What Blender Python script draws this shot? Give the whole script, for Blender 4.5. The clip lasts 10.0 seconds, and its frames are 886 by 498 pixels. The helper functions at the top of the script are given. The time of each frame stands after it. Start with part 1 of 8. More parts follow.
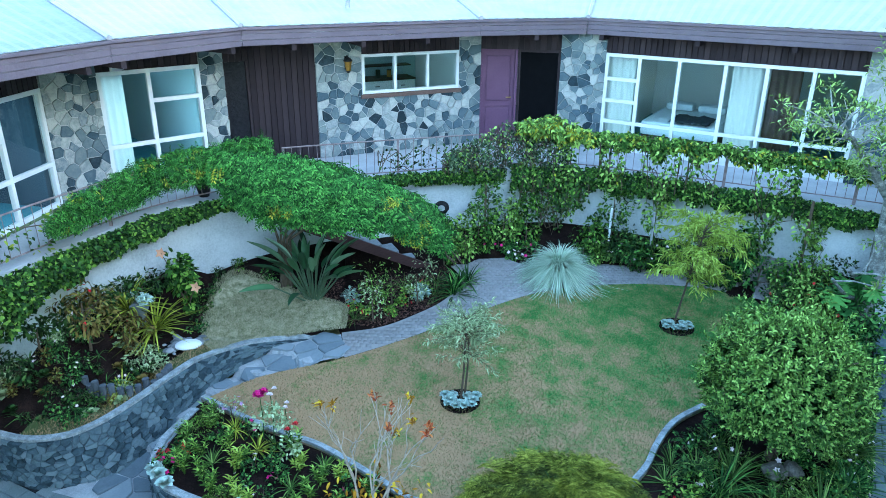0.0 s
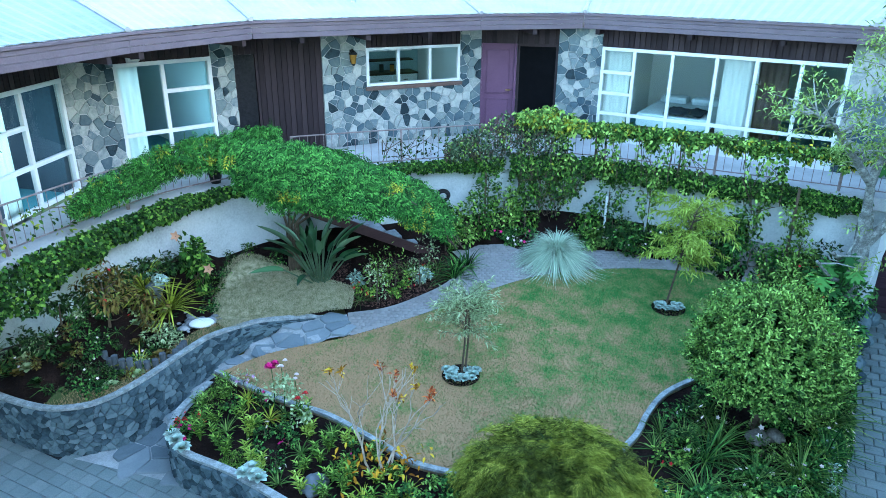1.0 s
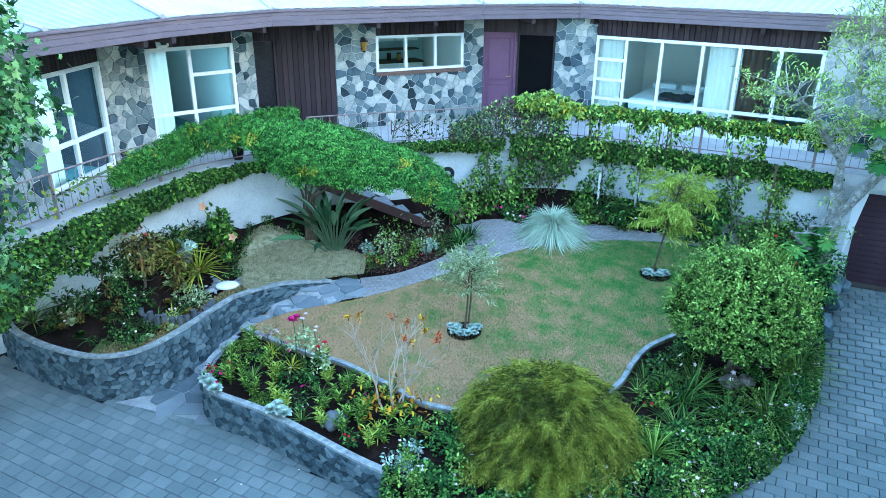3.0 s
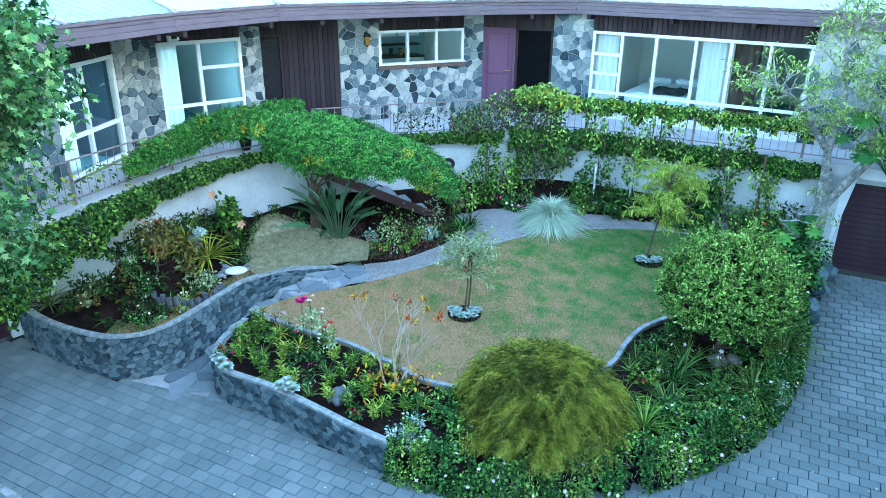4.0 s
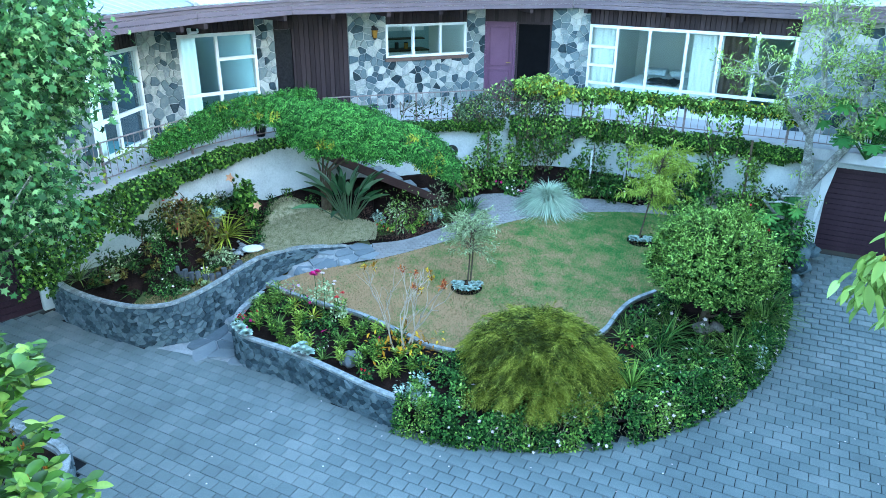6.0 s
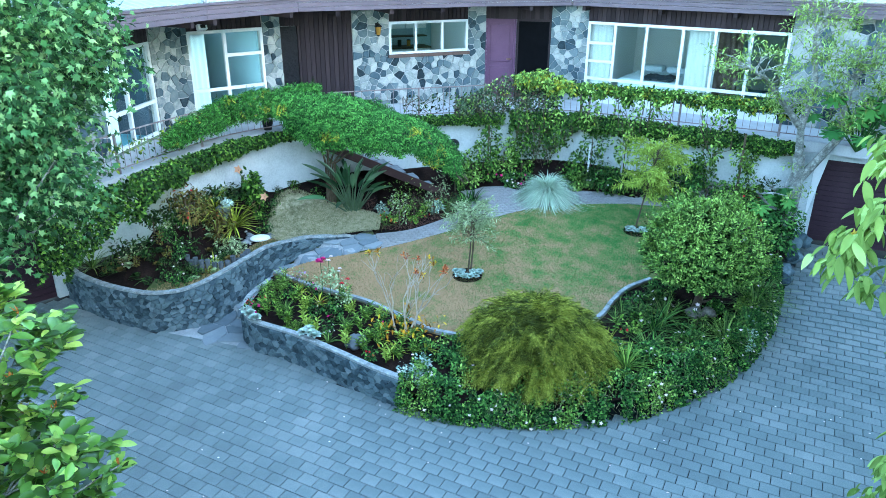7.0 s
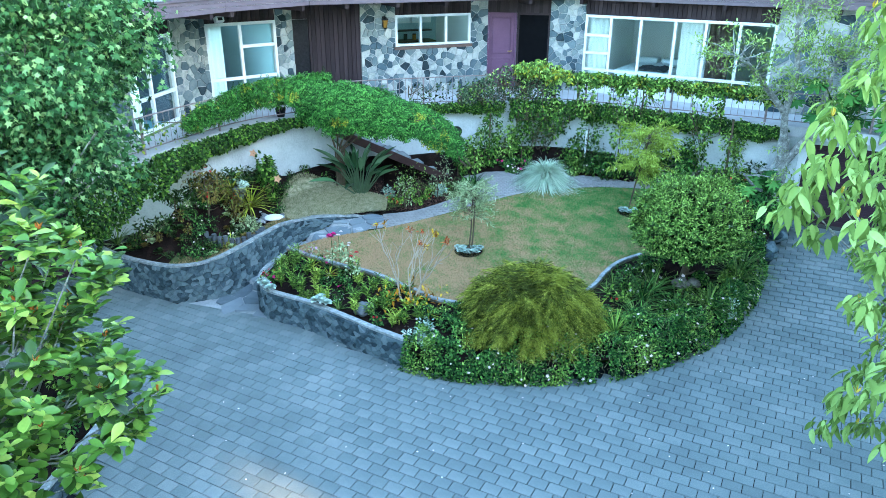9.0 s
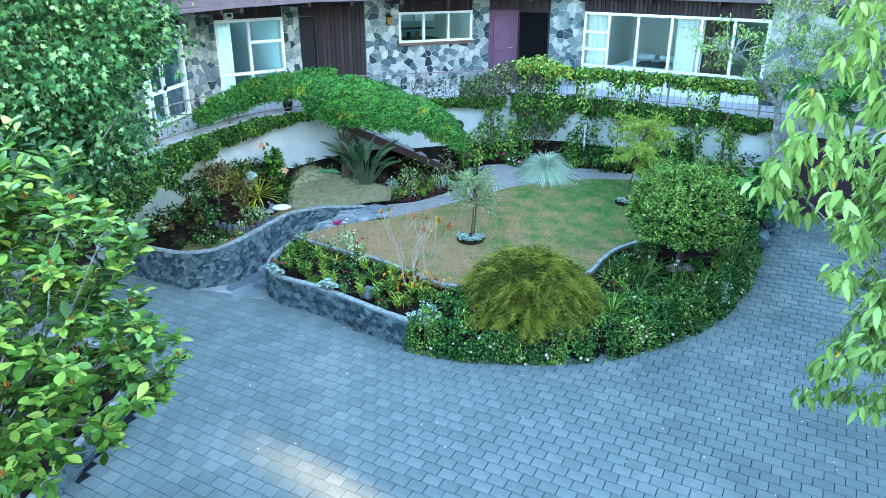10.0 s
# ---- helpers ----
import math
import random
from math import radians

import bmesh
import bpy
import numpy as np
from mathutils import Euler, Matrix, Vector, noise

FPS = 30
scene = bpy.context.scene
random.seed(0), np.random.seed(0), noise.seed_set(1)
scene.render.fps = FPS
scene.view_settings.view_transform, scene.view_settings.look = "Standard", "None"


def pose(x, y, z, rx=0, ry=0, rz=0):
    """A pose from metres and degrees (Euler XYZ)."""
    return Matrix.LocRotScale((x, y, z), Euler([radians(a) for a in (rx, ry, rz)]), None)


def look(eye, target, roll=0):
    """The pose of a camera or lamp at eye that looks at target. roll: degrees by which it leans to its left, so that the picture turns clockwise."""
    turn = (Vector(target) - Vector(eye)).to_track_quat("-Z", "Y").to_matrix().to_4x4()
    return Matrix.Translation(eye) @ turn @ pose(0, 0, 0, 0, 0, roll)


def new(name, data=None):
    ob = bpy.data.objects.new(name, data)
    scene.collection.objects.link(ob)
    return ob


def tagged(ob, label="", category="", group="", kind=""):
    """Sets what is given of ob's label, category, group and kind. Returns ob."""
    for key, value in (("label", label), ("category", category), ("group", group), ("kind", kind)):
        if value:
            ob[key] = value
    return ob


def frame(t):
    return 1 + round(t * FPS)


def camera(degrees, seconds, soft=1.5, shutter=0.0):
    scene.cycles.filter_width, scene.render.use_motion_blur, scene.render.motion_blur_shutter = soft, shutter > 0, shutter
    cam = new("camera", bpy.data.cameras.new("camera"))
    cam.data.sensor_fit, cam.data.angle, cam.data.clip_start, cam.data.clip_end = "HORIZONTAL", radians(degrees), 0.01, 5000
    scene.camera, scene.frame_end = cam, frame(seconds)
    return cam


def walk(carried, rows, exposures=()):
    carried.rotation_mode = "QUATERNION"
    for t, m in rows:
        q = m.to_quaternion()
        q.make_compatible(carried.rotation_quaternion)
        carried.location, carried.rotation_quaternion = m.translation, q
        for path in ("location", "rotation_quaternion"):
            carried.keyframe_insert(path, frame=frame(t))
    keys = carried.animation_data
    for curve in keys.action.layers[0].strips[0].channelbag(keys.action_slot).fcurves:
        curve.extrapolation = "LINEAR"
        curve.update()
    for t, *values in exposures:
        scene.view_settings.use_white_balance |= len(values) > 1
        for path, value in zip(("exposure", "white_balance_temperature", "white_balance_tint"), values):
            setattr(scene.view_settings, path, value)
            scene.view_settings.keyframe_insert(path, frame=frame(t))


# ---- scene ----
cam = camera(63.9, 10.0, 0.5)

PATH = [
    (0, (0.033, 0.009, 6.58), (-0.027, 1.858, 5.82), 0.5),
    (0.5, (0.044, -0.286, 6.553), (-0.018, 1.563, 5.792), 0.5),
    (1, (0.045, -0.582, 6.523), (-0.018, 1.267, 5.763), 0.5),
    (1.5, (0.035, -0.881, 6.51), (-0.028, 0.967, 5.748), 0.5),
    (2, (0.031, -1.184, 6.513), (-0.034, 0.662, 5.746), 0.5),
    (2.5, (0.039, -1.479, 6.494), (-0.029, 0.366, 5.727), 0.5),
    (4, (0.042, -2.283, 6.48), (-0.026, -0.44, 5.705), 0.6),
    (4.5, (0.059, -2.524, 6.473), (-0.012, -0.682, 5.698), 0.5),
    (5, (0.071, -2.751, 6.467), (-0.003, -0.909, 5.691), 0.5),
    (5.5, (0.075, -2.978, 6.456), (-0.001, -1.137, 5.679), 0.5),
    (7, (0.126, -3.694, 6.412), (0.04, -1.853, 5.636), 0.4),
    (7.5, (0.141, -3.931, 6.39), (0.053, -2.09, 5.614), 0.4),
    (8, (0.15, -4.171, 6.381), (0.059, -2.331, 5.604), 0.4),
    (8.5, (0.193, -4.423, 6.344), (0.097, -2.582, 5.57), 0.3),
    (9, (0.258, -4.682, 6.314), (0.153, -2.841, 5.54), 0.2),
    (9.5, (0.266, -4.953, 6.28), (0.159, -3.111, 5.508), 0.1),
    (10, (0.276, -5.219, 6.208), (0.165, -3.375, 5.441), 0.1),
]
walk(cam, [(t, look(eye, target, roll)) for t, eye, target, roll in PATH], [(0, 3.7, 5900, 2), (2.5, 3.92, 5900, 2), (5, 4.03, 6000, 2), (10, 4.1, 6300, 2)])

# ---- light ----
world = bpy.data.worlds.new("world")
scene.world = world
world.use_nodes = True
wn = world.node_tree.nodes
sky = wn.new("ShaderNodeTexSky")
sky.sky_type = "NISHITA"
sky.sun_disc = False
sky.sun_elevation = radians(14)
sky.sun_rotation = radians(123)
sky.air_density, sky.dust_density, sky.ozone_density = 1.0, 0.6, 1.6
world.node_tree.links.new(sky.outputs[0], wn["Background"].inputs[0])
wn["Background"].inputs[1].default_value = 0.15
sun = new("sun", bpy.data.lights.new("sun", "SUN"))
sun.data.energy, sun.data.angle, sun.data.color = 2.7, radians(1.4), (1.0, 0.66, 0.4)
sun.matrix_world = look((30 * math.sin(radians(123)), 30 * math.cos(radians(123)), 30 * math.tan(radians(14))), (0, 0, 0))


# ---- helpers of this place ----
rnd = random.Random(5)
rng = np.random.default_rng(7)


def mesh_np(name, verts, faces):
    """A mesh from arrays; faces is a list of arrays, one for each corner count."""
    me = bpy.data.meshes.new(name)
    verts = np.asarray(verts, dtype=np.float32).reshape(-1, 3)
    me.vertices.add(len(verts))
    me.vertices.foreach_set("co", verts.ravel())
    idx = np.concatenate([np.asarray(f, dtype=np.int32).ravel() for f in faces])
    tot = np.concatenate([np.full(len(f), np.asarray(f).shape[1], dtype=np.int32) for f in faces])
    start = np.concatenate([[0], np.cumsum(tot)[:-1]]).astype(np.int32)
    me.loops.add(len(idx))
    me.loops.foreach_set("vertex_index", idx)
    me.polygons.add(len(tot))
    me.polygons.foreach_set("loop_start", start)
    me.polygons.foreach_set("loop_total", tot)
    me.update(calc_edges=True)
    me.validate()
    return me


def bm_mesh(name, bm, smooth=False):
    me = bpy.data.meshes.new(name)
    bm.normal_update()
    bm.to_mesh(me)
    bm.free()
    if smooth:
        for p in me.polygons:
            p.use_smooth = True
    return me


def part(name, data, material, parent=None, label="", kind="", smooth=False):
    if isinstance(data, bmesh.types.BMesh):
        data = bm_mesh(name, data, smooth)
    if material is not None and not data.materials:
        data.materials.append(material)
    ob = new(name, data)
    if parent is not None:
        ob.parent = parent
    return tagged(ob, label, "", "", kind)


def thing(name, label, category, at=(0, 0, 0), rz=0.0, group="", kind=""):
    ob = new(name)
    ob.matrix_basis = pose(at[0], at[1], at[2], 0, 0, rz)
    return tagged(ob, label, category, group, kind)


def setting(name, data, material, label, category):
    return tagged(part(name, data, material), label, category, "", "structure")


def box(bm, lo, hi, m=None, bevel=0.0):
    c = [(a + b) / 2 for a, b in zip(lo, hi)]
    s = [abs(b - a) for a, b in zip(lo, hi)]
    geo = bmesh.ops.create_cube(bm, size=1.0, matrix=(m or Matrix()) @ Matrix.Translation(c) @ Matrix.Diagonal((*s, 1)))
    if bevel:
        edges = list({e for v in geo["verts"] for e in v.link_edges})
        bmesh.ops.bevel(bm, geom=edges, offset=bevel, segments=2, affect="EDGES", profile=0.6)
    return bm


def boxed(lo, hi, m=None, bevel=0.0):
    return box(bmesh.new(), lo, hi, m, bevel)


def tube(bm, pts, radii, sides=7):
    """A closed tapered tube along points."""
    pts = [Vector(p) for p in pts]
    rings = []
    for i, p in enumerate(pts):
        d = (pts[min(i + 1, len(pts) - 1)] - pts[max(i - 1, 0)]).normalized()
        a = d.cross(Vector((0.31, 0.17, 0.94)) if abs(d.z) < 0.9 else Vector((1, 0.1, 0))).normalized()
        b = d.cross(a)
        r = radii[i] if hasattr(radii, "__len__") else radii
        rings.append([bm.verts.new(p + (a * math.cos(2 * math.pi * k / sides) + b * math.sin(2 * math.pi * k / sides)) * r) for k in range(sides)])
    for r0, r1 in zip(rings, rings[1:]):
        for k in range(sides):
            bm.faces.new((r0[k], r0[(k + 1) % sides], r1[(k + 1) % sides], r1[k]))
    bm.faces.new(rings[0][::-1])
    bm.faces.new(rings[-1])
    return bm


def smooth_line(pts, step=0.12):
    """A Catmull-Rom curve through points of the plan, evenly stepped."""
    p = [np.array(q, float) for q in pts]
    p = [2 * p[0] - p[1]] + p + [2 * p[-1] - p[-2]]
    out = []
    for i in range(1, len(p) - 2):
        n = max(2, int(np.linalg.norm(p[i + 1] - p[i]) / step))
        for k in range(n):
            t = k / n
            out.append(0.5 * (2 * p[i] + (p[i + 1] - p[i - 1]) * t + (2 * p[i - 1] - 5 * p[i] + 4 * p[i + 1] - p[i + 2]) * t * t + (3 * p[i] - p[i - 1] - 3 * p[i + 1] + p[i + 2]) * t ** 3))
    out.append(p[-2])
    return np.array(out)


def inside(poly, q):
    """Which of the points q lie in the polygon."""
    poly, q = np.asarray(poly), np.asarray(q)
    res = np.zeros(len(q), bool)
    j = len(poly) - 1
    for i in range(len(poly)):
        a, b = poly[i], poly[j]
        cond = (a[1] > q[:, 1]) != (b[1] > q[:, 1])
        with np.errstate(divide="ignore", invalid="ignore"):
            xx = (b[0] - a[0]) * (q[:, 1] - a[1]) / (b[1] - a[1]) + a[0]
        res ^= cond & (q[:, 0] < xx)
        j = i
    return res


def sheet(name, poly, height, step=0.25, skirt=0.0):
    """A ground sheet over a polygon, at height(x, y), with an edge that goes down by skirt."""
    from mathutils.geometry import delaunay_2d_cdt
    poly = np.asarray(poly)[:, :2]
    lo, hi = poly.min(0), poly.max(0)
    gx, gy = np.meshgrid(np.arange(lo[0], hi[0], step), np.arange(lo[1], hi[1], step))
    g = np.stack([gx.ravel(), gy.ravel()], 1) + np.random.default_rng(3).uniform(-0.2, 0.2, (gx.size, 2)) * step
    g = g[inside(poly, g)]
    far = np.min(np.linalg.norm(g[:, None] - poly[None], axis=2), axis=1) > step * 0.4 if len(g) else np.zeros(0, bool)
    pts = [Vector(p) for p in poly] + [Vector(p) for p in g[far]]
    n = len(poly)
    v, _, f, _, _, _ = delaunay_2d_cdt(pts, [(i, (i + 1) % n) for i in range(n)], [], 1, 1e-5)
    vs = [(p.x, p.y, height(p.x, p.y)) for p in v]
    fs = [list(t) for t in f]
    fs = [t if (v[t[1]] - v[t[0]]).cross(v[t[2]] - v[t[1]]) > 0 else t[::-1] for t in fs]
    if skirt:
        k = len(vs)
        ring = [(p[0], p[1], height(p[0], p[1])) for p in poly]
        vs += ring + [(a, b, c - skirt) for a, b, c in ring]
        fs += [[k + i, k + (i + 1) % n, k + n + (i + 1) % n, k + n + i] for i in range(n)]
    me = bpy.data.meshes.new(name)
    me.from_pydata(vs, [], fs)
    return me


def frames_of(d, up):
    """Orthonormal frames (n, 3, 3): rows are side, along, normal."""
    d = d / np.linalg.norm(d, axis=1, keepdims=True)
    s = np.cross(d, up)
    s /= np.linalg.norm(s, axis=1, keepdims=True) + 1e-9
    return np.stack([s, d, np.cross(s, d)], 1)


def scatter(name, template, at, along, up, size, width=None):
    """Copies of a small template (verts, faces by corner count) joined into one mesh; its y runs along."""
    tv, tf = template
    tv = np.asarray(tv, float)
    n, k = len(at), len(tv)
    r = frames_of(np.asarray(along, float), np.asarray(up, float))
    size = np.broadcast_to(np.asarray(size, float), (n,))
    wid = size if width is None else np.broadcast_to(np.asarray(width, float), (n,))
    loc = np.stack([tv[None, :, 0] * wid[:, None], tv[None, :, 1] * size[:, None], tv[None, :, 2] * size[:, None]], 2)
    v = np.einsum("nki,nij->nkj", loc, r) + np.asarray(at)[:, None]
    off = (np.arange(n) * k)[:, None, None]
    return mesh_np(name, v.reshape(-1, 3), [(np.asarray(f)[None] + off).reshape(-1, len(f[0])) for f in tf])


# leaf templates: length 1 along y, width 1 across x
OVATE = ([(0, 0, 0), (-0.42, 0.3, 0.07), (0, 0.35, -0.03), (0.42, 0.3, 0.07), (-0.4, 0.62, 0.05), (0, 0.66, -0.04), (0.4, 0.62, 0.05), (0, 1, -0.12)],
         [[(0, 2, 1), (0, 3, 2), (4, 5, 7), (5, 6, 7)], [(1, 2, 5, 4), (2, 3, 6, 5)]])
SIMPLE = ([(0, 0, 0), (-0.5, 0.45, 0.06), (0, 1, -0.08), (0.5, 0.45, 0.06)], [[(0, 3, 2, 1)]])
BLADE = ([(-0.5, 0, 0), (0.5, 0, 0), (-0.45, 0.4, 0.1), (0.45, 0.4, 0.1), (-0.3, 0.75, 0.0), (0.3, 0.75, 0.0), (0, 1, -0.22)],
         [[(0, 1, 3, 2), (2, 3, 5, 4)], [(4, 5, 6)]])
OBOVATE = ([(0, 0, 0), (-0.2, 0.25, 0.05), (0, 0.27, -0.02), (0.2, 0.25, 0.05), (-0.47, 0.6, 0.09), (0, 0.62, -0.03), (0.47, 0.6, 0.09), (-0.36, 0.86, 0.04), (0, 0.88, -0.06), (0.36, 0.86, 0.04), (0, 1.0, -0.12)],
           [[(0, 2, 1), (0, 3, 2), (7, 8, 10), (8, 9, 10)], [(1, 2, 5, 4), (2, 3, 6, 5), (4, 5, 8, 7), (5, 6, 9, 8)]])
def leaf_template(widest, rows=8, arch=0.14):
    """A leaf with a curved outline, folded a little along its midrib."""
    v = [(0, 0, 0)]
    for r in range(1, rows):
        y = r / rows
        w = 0.5 * math.sin(math.pi * y ** (math.log(0.5) / math.log(widest))) ** 0.8
        v += [(-w, y, 0.16 * w - arch * y * y), (0, y, -arch * y * y - 0.02), (w, y, 0.16 * w - arch * y * y)]
    v.append((0, 1, -arch))
    e = len(v) - 1
    tri = [(0, 2, 1), (0, 3, 2), (e - 3, e - 2, e), (e - 2, e - 1, e)]
    quad = [(k, k + 1, k + 4, k + 3) for r in range(rows - 2) for k in (1 + 3 * r, 2 + 3 * r)]
    return (v, [tri, quad])


BROADLEAF = leaf_template(0.62)
LONGLEAF = leaf_template(0.42, 8, 0.22)
SPIKE = ([(-0.5, 0, 0), (0.5, 0, 0), (0, 1, 0)], [[(0, 1, 2)]])
_lob = [(0, 0)]
for _a, _r in ((-150, 0.12), (-118, 0.5), (-85, 0.3), (-52, 0.62), (-27, 0.38), (0, 0.78), (27, 0.38), (52, 0.62), (85, 0.3), (118, 0.5), (150, 0.12)):
    _lob.append((math.sin(math.radians(_a)) * _r, 0.28 + math.cos(math.radians(_a)) * _r))
LOBED = ([(x, y, 0.35 * abs(x) * (1 - abs(x)) - 0.6 * (x * x + (y - 0.28) ** 2)) for x, y in _lob] + [(0, 0.28, 0.02)], [[(12, (i + 1) % 12, i) for i in range(12)]])
_pet = [(math.sin(a) * r, math.cos(a) * r, z) for i in range(5) for a, r, z in ((i * 1.2566, 0.5, 0.1), (i * 1.2566 + 0.6283, 0.27, 0.05))]
FLOWER = (_pet + [(0, 0, -0.08)], [[(10, (i + 1) % 10, i) for i in range(10)]])
# a feathery twig: a stem with paired leaflets
_fv = [(0, 0.18 * i, -0.12 * (0.18 * i) ** 2) for i in range(6)]
_ff = []
for _i in range(6):
    for _s in (-1, 1):
        _y, _k, _w = 0.18 * _i, len(_fv), (0.36, 0.5, 0.55, 0.52, 0.44, 0.3)[_i]
        _z = -0.12 * _y * _y
        _fv += [(_s * _w * 0.5, _y + 0.0, _z + 0.03), (_s * _w, _y + 0.14, _z - 0.1), (_s * _w * 0.42, _y + 0.13, _z + 0.01)]
        _ff.append((_i, _k, _k + 1, _k + 2) if _s > 0 else (_i, _k + 2, _k + 1, _k))
PINNATE = (_fv, [_ff])
# a thread-like conifer frond: a stem with many needle-thin side threads
_tv = [(0, i / 8, -0.15 * (i / 8) ** 2) for i in range(9)]
_tf = []
for _i in range(8):
    for _s in (-1, 1):
        _y, _k, _w = _i / 8, len(_tv), 0.55 - 0.045 * _i
        _z = -0.15 * _y * _y
        _tv += [(_s * _w, _y + 0.26, _z - 0.08), (_s * 0.1, _y + 0.11, _z)]
        _tf.append((_i, _k, _k + 1) if _s > 0 else (_i, _k + 1, _k))
THREAD = (_tv, [_tf])


def unit(n, g=rng):
    v = g.normal(size=(n, 3))
    return v / np.linalg.norm(v, axis=1, keepdims=True)


def blob_points(n, centre, radii, clumps=14, spread=0.34, shell=0.55, g=rng, flat=0.0):
    """Points of a clumpy crown, with the way outwards at each one."""
    c = unit(clumps, g)
    if flat:
        c[:, 2] = np.abs(c[:, 2]) * flat
    c *= g.uniform(shell, 0.92, (clumps, 1))
    k = g.integers(0, clumps, n)
    d = unit(n, g)
    p = c[k] + d * spread * g.uniform(0.55, 1.0, (n, 1)) ** 0.6 * g.uniform(0.75, 1.25, (clumps, 1))[k]
    out = d * 0.8 + p * 0.7
    return p * np.asarray(radii) + np.asarray(centre), out / np.linalg.norm(out, axis=1, keepdims=True)


def foliage(name, n, centre, radii, size, template=OVATE, aspect=0.5, droop=0.3, clumps=14, spread=0.34, g=rng, flat=0.0, shell=0.55):
    p, o = blob_points(n, centre, radii, clumps, spread, shell, g, flat)
    d = o * 0.8 + unit(n, g) * 0.75 + np.array([0, 0, -droop])
    up = o + np.array([0, 0, 0.9]) + unit(n, g) * 0.35
    s = size * g.uniform(0.65, 1.25, n)
    return scatter(name, template, p, d, up, s, s * aspect)


# ---- materials ----
def material(name, colors, scale=4.0, rough=0.8, bump=0.2, fine=60.0, metal=0.0, island=0.0, obj_random=0.0, contrast=1.0, translucent=0.0, spec=0.12, stretch=(1, 1, 1)):
    """Colour that wanders between two or three tones at two scales, with fine relief."""
    m = bpy.data.materials.new(name)
    m.use_nodes = True
    nt = m.node_tree
    nd, ln = nt.nodes, nt.links
    b = nd["Principled BSDF"]
    tc = nd.new("ShaderNodeTexCoord")
    mp = nd.new("ShaderNodeMapping")
    mp.inputs["Scale"].default_value = stretch
    ln.new(tc.outputs["Object"], mp.inputs[0])
    n1 = nd.new("ShaderNodeTexNoise")
    n1.inputs["Scale"].default_value, n1.inputs["Detail"].default_value, n1.inputs["Roughness"].default_value = scale, 5, 0.62
    n2 = nd.new("ShaderNodeTexNoise")
    n2.inputs["Scale"].default_value, n2.inputs["Detail"].default_value = fine, 3
    ln.new(mp.outputs[0], n1.inputs["Vector"])
    ln.new(mp.outputs[0], n2.inputs["Vector"])
    mix = nd.new("ShaderNodeMath")
    mix.operation = "MULTIPLY_ADD"
    mix.inputs[1].default_value = 0.35
    ln.new(n2.outputs[0], mix.inputs[0])
    sc = nd.new("ShaderNodeMath")
    sc.operation = "MULTIPLY"
    sc.inputs[1].default_value = 0.65
    ln.new(n1.outputs[0], sc.inputs[0])
    ln.new(sc.outputs[0], mix.inputs[2])
    fac = mix.outputs[0]
    for amount, node, sock in ((island, "ShaderNodeNewGeometry", "Random Per Island"), (obj_random, "ShaderNodeObjectInfo", "Random")):
        if amount:
            g = nd.new(node)
            a = nd.new("ShaderNodeMix")
            a.inputs[0].default_value = amount
            ln.new(fac, a.inputs[2])
            ln.new(g.outputs[sock], a.inputs[3])
            fac = a.outputs[0]
    ramp = nd.new("ShaderNodeValToRGB")
    el = ramp.color_ramp.elements
    lo, hi = 0.5 - 0.24 / contrast, 0.5 + 0.24 / contrast
    if island or obj_random:
        lo, hi = lo - 0.2 * max(island, obj_random), hi + 0.2 * max(island, obj_random)
    for i, c in enumerate(colors):
        pos = lo + (hi - lo) * i / max(1, len(colors) - 1)
        e = el[i] if i < 2 else el.new(pos)
        e.position, e.color = pos, (*c, 1)
    ln.new(fac, ramp.inputs[0])
    ln.new(ramp.outputs[0], b.inputs["Base Color"])
    b.inputs["Roughness"].default_value, b.inputs["Metallic"].default_value = rough, metal
    b.inputs["Specular IOR Level"].default_value = spec
    if bump:
        bp = nd.new("ShaderNodeBump")
        bp.inputs["Strength"].default_value, bp.inputs["Distance"].default_value = bump, 0.02
        ln.new(mix.outputs[0], bp.inputs["Height"])
        ln.new(bp.outputs[0], b.inputs["Normal"])
    if translucent:
        tr = nd.new("ShaderNodeBsdfTranslucent")
        ln.new(ramp.outputs[0], tr.inputs[0])
        ms = nd.new("ShaderNodeMixShader")
        ms.inputs[0].default_value = translucent
        ln.new(b.outputs[0], ms.inputs[1])
        ln.new(tr.outputs[0], ms.inputs[2])
        ln.new(ms.outputs[0], nd["Material Output"].inputs[0])
    return m


def leafy(name, dark, mid, light, rough=0.5, translucent=0.12, deep=0.3):
    dark, mid, light = ((c[0] * 1.3 if c[1] > c[0] * 1.4 else c[0], c[1], c[2]) for c in (dark, mid, light))
    tones = (tuple(c * deep for c in dark), tuple(c * (0.35 + 0.5 * deep) for c in mid), mid, tuple(min(0.9, c * 1.12) for c in light))
    return material(name, tones, scale=1.5, fine=30, rough=rough, bump=0.0, island=0.7, translucent=translucent, spec=0.09)


